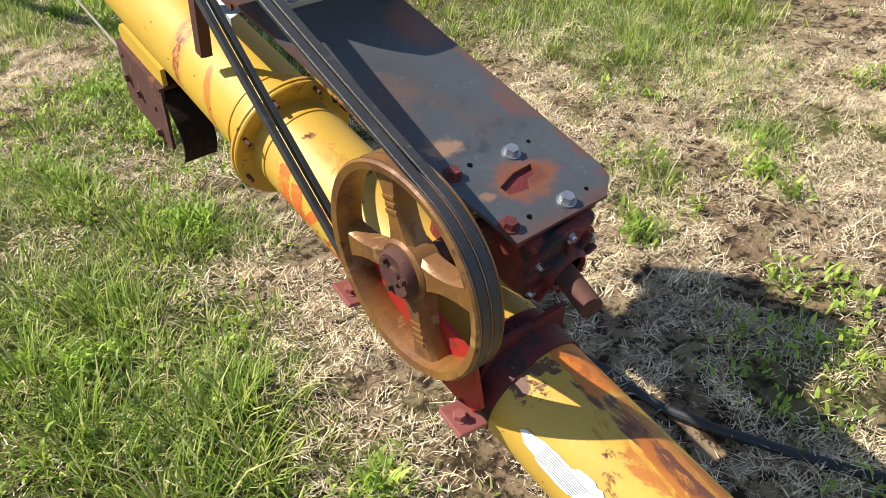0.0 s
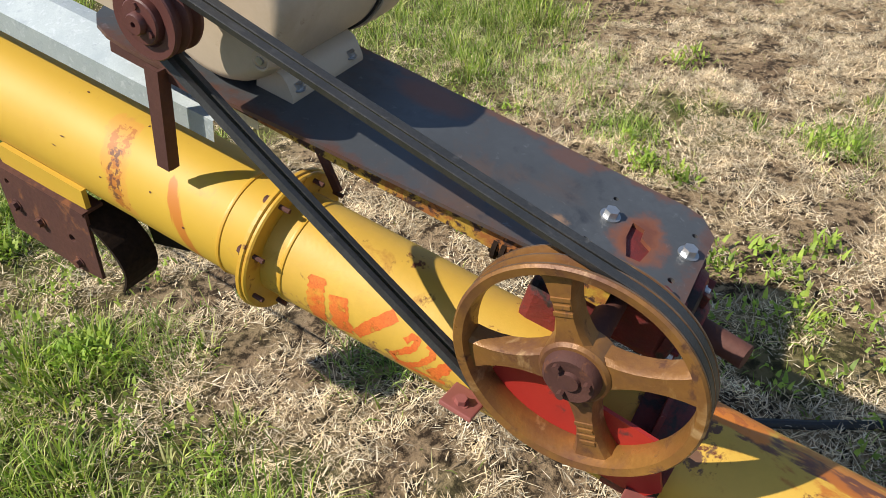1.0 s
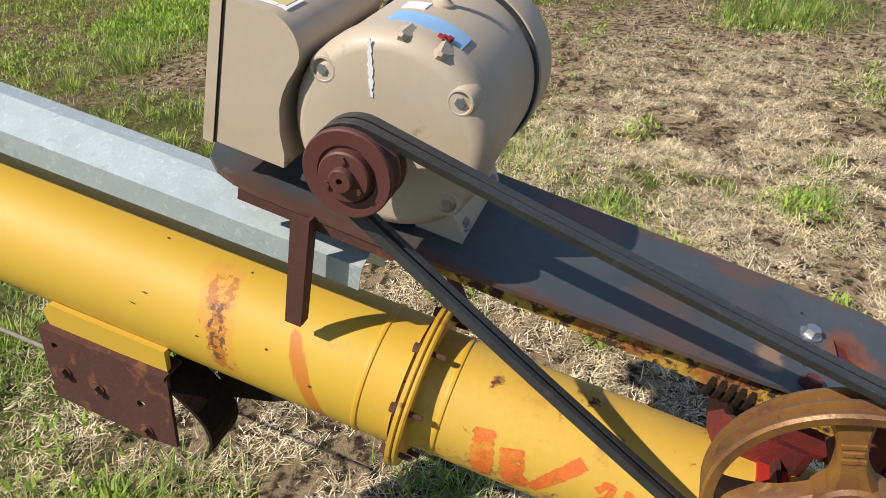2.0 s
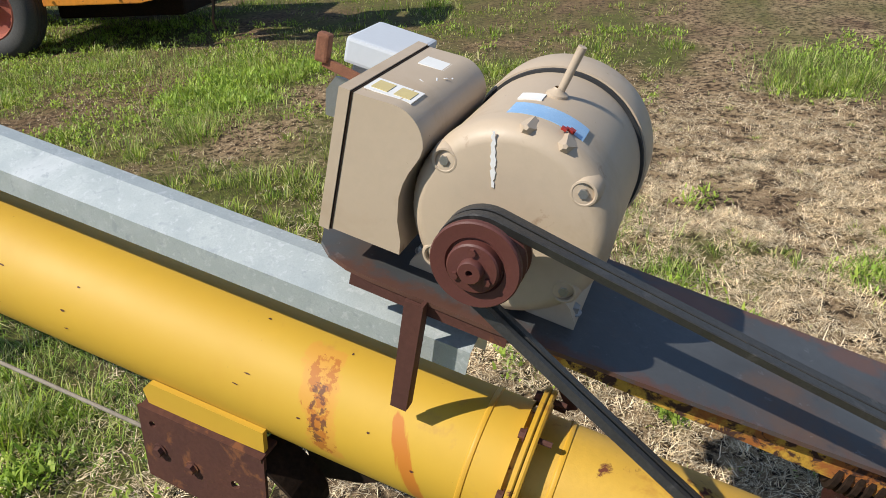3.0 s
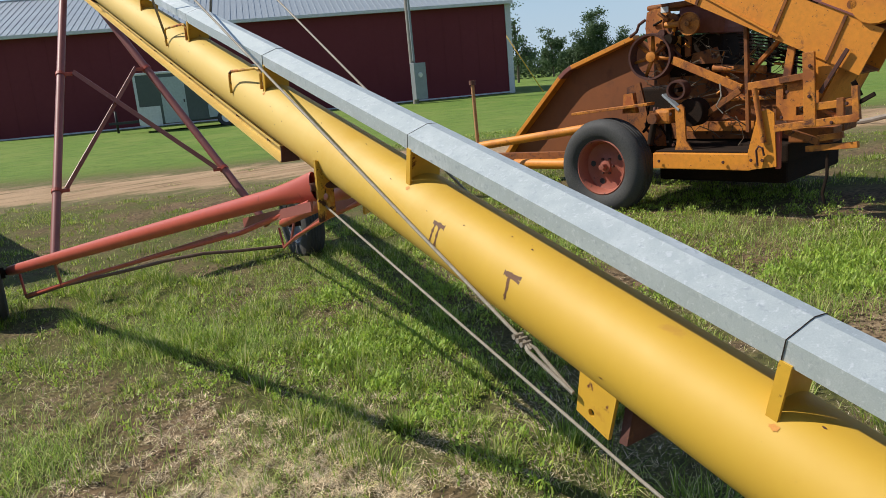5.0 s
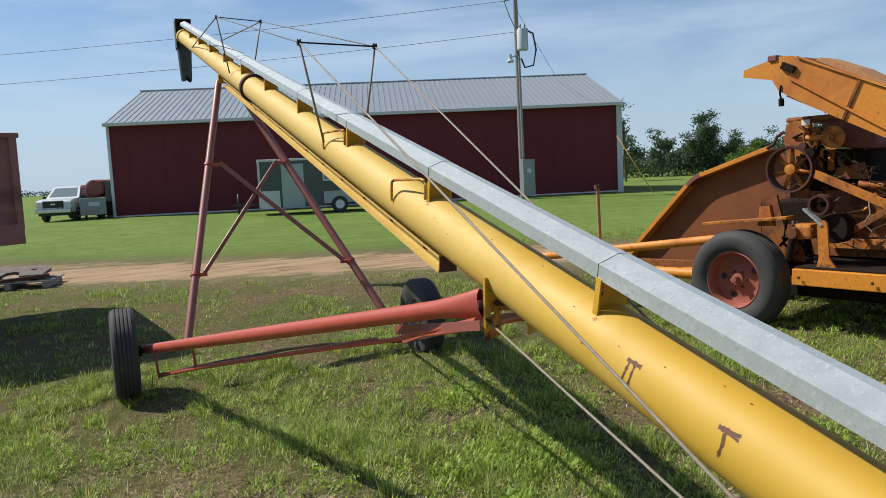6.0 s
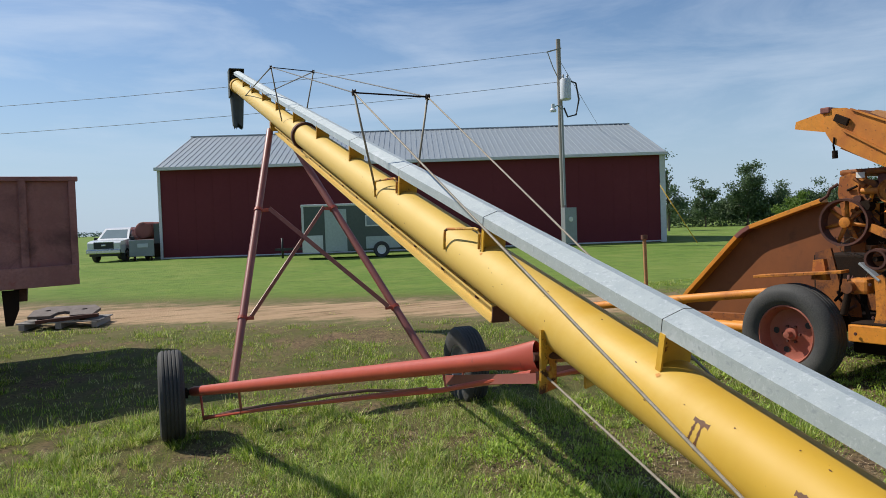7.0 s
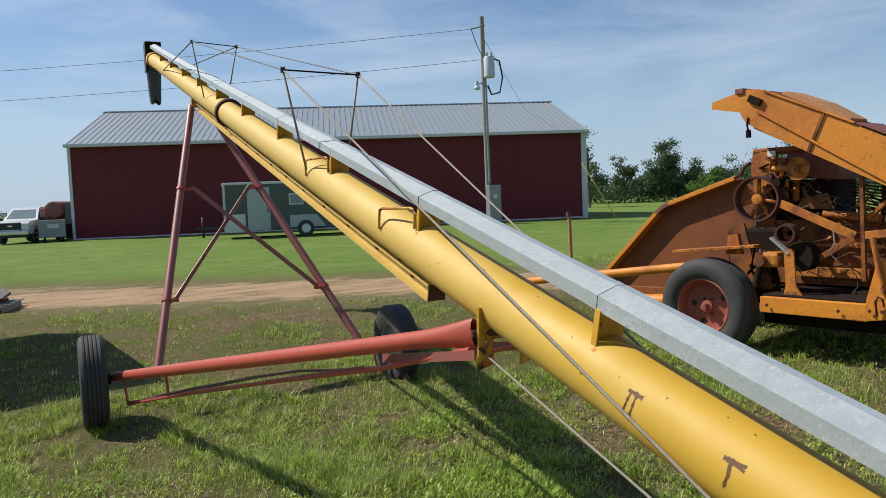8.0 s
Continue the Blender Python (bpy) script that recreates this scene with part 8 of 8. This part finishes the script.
def leaf_cloud(x, y, z, s, n, size):
    for k in range(n):
        p = np.array((x, y, z)) + rs.normal(size=3) * s
        u = rs.normal(size=3)
        u /= np.linalg.norm(u)
        v = np.cross(u, rs.normal(size=3))
        v /= np.linalg.norm(v)
        i = len(verts)
        verts.extend([tuple(p - u * size * 0.5), tuple(p + v * size * 0.3), tuple(p + u * size * 0.5), tuple(p - v * size * 0.3)])
        faces.append((i, i + 1, i + 2, i + 3))


for k in range(110):
    deg = 35.5 + 23 * k / 110
    hx_, hy_ = by_bearing(deg, 92 + rs.uniform(-2, 2))
    leaf_cloud(hx_, hy_, 1.2 + rs.uniform(-0.3, 0.6), (1.0, 0.7, 0.65), 170, 0.30)
me = bpy.data.meshes.new("hedge")
me.from_pydata(verts, [], faces)
me.materials.append(M["leaves"])
tagged(new("hedge", me), "dense dark green hedgerow of brush along the field edge", "hedge", kind="stuff")
verts, faces = [], []
for k in range(260):
    deg = -60 + 95 * k / 260
    hx_, hy_ = by_bearing(deg, 900 + rs.uniform(-60, 60))
    leaf_cloud(hx_, hy_, 2.0 + rs.uniform(0, 1.6), (4.5, 2, 1.2), 50, 2.2)
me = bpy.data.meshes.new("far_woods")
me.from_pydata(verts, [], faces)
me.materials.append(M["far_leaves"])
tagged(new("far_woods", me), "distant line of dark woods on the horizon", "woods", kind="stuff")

# ---- grass, straw and weeds ----


def strips(name, base, lean, height, width, azim, material, label, category, curl=0.5):
    """Many narrow blades as one mesh: each leans along its heading and tapers to a point."""
    n = len(base)
    side = np.stack([-np.sin(azim), np.cos(azim), np.zeros(n)], 1) * (width / 2)[:, None]
    ahead = np.stack([np.cos(azim), np.sin(azim), np.zeros(n)], 1)
    up = np.array((0, 0, 1.0))
    mid = base + up * (height * 0.55 * np.cos(lean * curl))[:, None] + ahead * (height * 0.55 * np.sin(lean * curl))[:, None]
    tip = mid + up * (height * 0.5 * np.cos(lean))[:, None] + ahead * (height * 0.5 * np.sin(lean))[:, None]
    co = np.stack([base - side, base + side, mid + side * 0.8, mid - side * 0.8, tip], 1).reshape(-1, 3)
    i = (np.arange(n) * 5)[:, None]
    loops = np.concatenate([i + np.array([[0, 1, 2, 3]]), i + np.array([[3, 2, 4]])], 1).ravel()
    starts = ((np.arange(n) * 7)[:, None] + np.array([[0, 4]])).ravel()
    me = bpy.data.meshes.new(name)
    me.vertices.add(n * 5)
    me.vertices.foreach_set("co", co.astype(np.float32).ravel())
    me.loops.add(n * 7)
    me.loops.foreach_set("vertex_index", loops.astype(np.int32))
    me.polygons.add(n * 2)
    me.polygons.foreach_set("loop_start", starts.astype(np.int32))
    me.update(calc_edges=True)
    me.validate()
    me.materials.append(material)
    return tagged(new(name, me), label, category, kind="stuff")


def on_ground(x, y):
    return np.stack([x, y, ground_z(x, y) + 0.018 * patch_noise(x, y, 2.6, 1.3) + 0.010 * patch_noise(x, y, 7.0, 5.3) - 0.004], 1)


rs = np.random.RandomState(21)
# tufts near the path: each a dense clump whose blades bend outward
nt_ = 17000
tx, ty = rs.uniform(-1.6, 5.8, nt_), rs.uniform(-0.4, 9.5, nt_)
cov_t = green_cover(tx, ty)
keep = rs.uniform(size=nt_) < np.clip(cov_t * 1.4 - 0.30, 0.05, 0.9) * np.clip(0.55 + 2.6 * patch_noise(tx, ty, 4.2, 15.5), 0.03, 1)
tx, ty, cov_t = tx[keep], ty[keep], cov_t[keep]
size = rs.lognormal(0.0, 0.45, len(tx)) * (0.55 + 0.75 * cov_t)
per = np.clip((22 * size).astype(int), 6, 60)
n = int(per.sum())
ang_ = rs.uniform(0, 2 * np.pi, n)
out_ = np.sqrt(rs.uniform(size=n))
rad = np.repeat(0.034 * size, per)
x, y = np.repeat(tx, per) + rad * out_ * np.cos(ang_), np.repeat(ty, per) + rad * out_ * np.sin(ang_)
h = np.repeat((0.030 + 0.038 * cov_t) * np.sqrt(size) * rs.uniform(0.6, 1.4, len(tx)), per) * rs.uniform(0.5, 1.2, n)
lean = 0.25 + 1.35 * out_ * rs.uniform(0.5, 1.3, n)
strips("grass", on_ground(x, y), lean, h * 1.1, np.repeat(rs.uniform(0.0024, 0.0058, len(tx)), per) * rs.uniform(0.7, 1.2, n), ang_ + rs.normal(0, 0.5, n), M["grass"], "patchy tufts of green grass", "grass")
# thin blades between the tufts
n = 90000
x, y = rs.uniform(-1.2, 5.4, n), rs.uniform(-0.2, 8.6, n)
keep = rs.uniform(size=n) < np.clip(green_cover(x, y) * 1.1 - 0.10, 0.04, 0.8)
x, y = x[keep], y[keep]
n = len(x)
strips("sparse_grass", on_ground(x, y), rs.uniform(0.3, 1.6, n), rs.uniform(0.012, 0.042, n), rs.uniform(0.0016, 0.0036, n), rs.uniform(0, 2 * np.pi, n), M["grass"], "short thin grass blades among straw", "grass")
# taller tufts
spots_ = [(5.85, 1.05, 0.45, 0.13), (6.15, 1.2, 0.4, 0.12), (2.0, 3.15, 0.3, 0.10), (2.25, 3.6, 0.3, 0.10), (3.4, 1.06, 0.12, 0.09), (3.6, 2.65, 0.5, 0.13), (3.5, 2.15, 0.35, 0.11), (3.9, 2.9, 0.5, 0.12), (1.05, 2.55, 0.30, 0.09), (1.12, 2.1, 0.2, 0.085), (3.18, 1.77, 0.14, 0.11), (3.335, 1.11, 0.13, 0.10), (1.85, 1.92, 0.12, 0.10), (1.65, 2.5, 0.16, 0.10), (1.43, 1.50, 0.09, 0.08),
          (2.48, 1.68, 0.06, 0.09), (1.3, 5.0, 0.5, 0.12), (0.3, 6.0, 0.7, 0.13), (2.3, 5.6, 0.5, 0.12), (1.9, 3.65, 0.3, 0.12), (4.6, 4.6, 0.5, 0.12), (5.4, 5.4, 0.6, 0.14), (4.6, 6.6, 0.6, 0.14), (1.2, 7.2, 0.6, 0.12), (1.75, 6.45, 0.35, 0.15), (0.55, 5.7, 0.3, 0.15), (1.4, 6.85, 0.4, 0.14), (1.17, 4.37, 0.18, 0.14), (4.28, 4.72, 0.3, 0.10), (5.38, 6.26, 0.4, 0.14), (1.18, 1.89, 0.14, 0.10), (1.32, 2.01, 0.14, 0.10),
          (-0.4, 7.4, 0.6, 0.14), (2.6, 7.8, 0.6, 0.12), (0.5, 4.4, 0.5, 0.12), (1.2, 3.2, 0.3, 0.11)]
bx, by, bh = [], [], []
for cx, cy, r, hh in spots_:
    k = int(2300 * r)
    bx.append(cx + rs.normal(0, r * 0.5, k))
    by.append(cy + rs.normal(0, r * 0.5, k))
    bh.append(hh * rs.uniform(0.5, 1.2, k))
x, y, h = np.concatenate(bx), np.concatenate(by), np.concatenate(bh)
n = len(x)
strips("tall_grass", on_ground(x, y), rs.uniform(0.5, 2.1, n), h * 0.80, rs.uniform(0.0020, 0.0044, n), rs.uniform(0, 2 * np.pi, n), M["grass_tuft"], "taller green grass tufts", "grass")
# coarser grass farther off, in tufts
nt_ = 64000
tx, ty = rs.uniform(-9, 16, nt_), 2 + 15 * rs.uniform(size=nt_) ** 1.15
cov_t = green_cover(tx, ty)
keep = ((ty > 9.2) | (tx > 5.6) | (tx < -1.5)) & (rs.uniform(size=nt_) < np.clip(cov_t * 1.5 - 0.28, 0.06, 1) * np.clip(0.7 + 1.4 * patch_noise(tx, ty, 2.1, 25.5), 0.12, 1))
tx, ty, cov_t = tx[keep], ty[keep], cov_t[keep]
per = 9
n = len(tx) * per
ang_ = rs.uniform(0, 2 * np.pi, n)
dd_ = 0.075 * np.sqrt(rs.uniform(size=n))
x, y = np.repeat(tx, per) + dd_ * np.cos(ang_), np.repeat(ty, per) + dd_ * np.sin(ang_)
lump = np.clip(0.8 + 1.3 * patch_noise(tx, ty, 1.7, 4.9), 0.3, 1.8)
h = np.repeat((0.022 + 0.055 * cov_t) * lump * rs.uniform(0.5, 1.4, len(tx)), per) * rs.uniform(0.5, 1.15, n)
strips("yard_grass", on_ground(x, y), rs.uniform(0.35, 1.55, n), h, rs.uniform(0.004, 0.008, n), ang_ + rs.normal(0, 0.8, n), M["grass"], "rough yard grass around parked machines", "grass")
# straw litter: thick round the drive end, thinning outward
n = 430000
xa, ya = rs.uniform(0.6, 4.4, n), rs.uniform(-0.4, 3.5, n)
n = 330000
xb, yb = rs.uniform(-2.6, 6.8, n), rs.uniform(-3.2, 8.6, n)
xb, yb = np.concatenate([xb, rs.normal(4.2, 0.7, 90000)]), np.concatenate([yb, rs.normal(1.4, 0.7, 90000)])
xb, yb = np.concatenate([xb, rs.normal(1.35, 0.6, 150000)]), np.concatenate([yb, rs.normal(4.5, 0.65, 150000)])
edge = np.clip(np.minimum.reduce([xb + 2.6, 6.8 - xb, yb + 3.2, 8.6 - yb]) / 1.6, 0, 1)
inner = np.clip(np.minimum.reduce([xa - 0.6, 4.4 - xa, ya + 0.4, 3.5 - ya]) / 0.7, 0, 1)
keep = np.concatenate([rs.uniform(size=len(xa)) < inner, rs.uniform(size=len(xb)) < edge])
x, y = np.concatenate([xa, xb])[keep], np.concatenate([ya, yb])[keep]
keep = rs.uniform(size=len(x)) < np.clip(1.20 - 0.75 * green_cover(x, y), 0.42, 1) * np.clip(0.76 + 2.2 * patch_noise(x, y, 9.0, 4.4) + 1.0 * patch_noise(x, y, 2.9, 8.8), 0.03, 1)
x, y = x[keep], y[keep]
n = len(x)
base = on_ground(x, y)
base[:, 2] += rs.uniform(0.001, 0.012, n) + rs.uniform(0, 0.03, n) * np.clip(2.2 * patch_noise(x, y, 13.0, 9.1), 0, 1)
heading = 7.0 * patch_noise(x, y, 6.5, 31.0) + rs.choice([0, np.pi], n)
strips("straw_litter", base, rs.uniform(0.9, 1.95, n), np.clip(rs.lognormal(-3.95, 0.50, n), 0.008, 0.075), rs.uniform(0.0008, 0.0034, n) * rs.uniform(0.5, 1.2, n), heading + rs.normal(0, 0.9, n), M["straw"], "pale dead straw scattered over the soil", "straw", 0.97)
# low bright weeds
wx, wy, wh = [], [], []
for cx, cy, r in ((2.62, 1.18, 0.09), (2.72, 1.06, 0.06), (1.43, 1.50, 0.07), (1.09, 2.22, 0.05), (4.85, 4.80, 0.22), (5.09, 4.95, 0.28), (4.62, 4.62, 0.18), (5.3, 4.72, 0.2), (5.54, 4.58, 0.16), (4.75, 5.07, 0.16), (4.77, 4.43, 0.12), (2.22, 5.94, 0.2), (2.41, 5.70, 0.25), (2.07, 5.35, 0.15), (2.05, 4.89, 0.14), (1.94, 5.85, 0.16), (2.50, 1.72, 0.07), (2.98, 1.63, 0.05), (2.56, 1.31, 0.06), (3.82, 1.71, 0.1), (2.93, 1.5, 0.05), (1.68, 3.75, 0.10),
                  (2.35, 5.9, 0.3), (2.44, 1.68, 0.05), (3.33, 1.11, 0.10), (3.0, 6.5, 0.3), (1.55, 2.62, 0.06), (1.72, 3.2, 0.10), (2.5, 7.0, 0.25)):
    k = int((5000 if cy < 2 else 15000) * r * r + (45 if cy < 2 else 150))
    wx.append(cx + rs.normal(0, r * 0.5, k))
    wy.append(cy + rs.normal(0, r * 0.5, k))
    wh.append(rs.uniform(0.012, 0.045, k))
# small creeping weeds among the grass
cx, cy = rs.uniform(-1.2, 7.0, 15000), rs.uniform(0.2, 9.5, 15000)
keep = (patch_noise(cx, cy, 0.9, 12.3) + 0.6 * patch_noise(cx, cy, 3.1, 6.1) > np.where(cy > 3.4, 0.0, 0.20)) & (green_cover(cx, cy) > 0.18)
cx, cy = cx[keep], cy[keep]
wx.append(np.repeat(cx, 9) + rs.normal(0, 0.018, len(cx) * 9))
wy.append(np.repeat(cy, 9) + rs.normal(0, 0.018, len(cx) * 9))
wh.append(rs.uniform(0.010, 0.034, len(cx) * 9))
x, y, h = np.concatenate(wx), np.concatenate(wy), np.concatenate(wh)
n = len(x)
base = on_ground(x, y)
base[:, 2] += rs.uniform(0.0, 0.055, n)
strips("weeds", base, rs.uniform(0.6, 1.6, n), h, rs.uniform(0.005, 0.013, n), rs.uniform(0, 2 * np.pi, n), M["weed"], "low bright yellow-green weeds", "weeds")
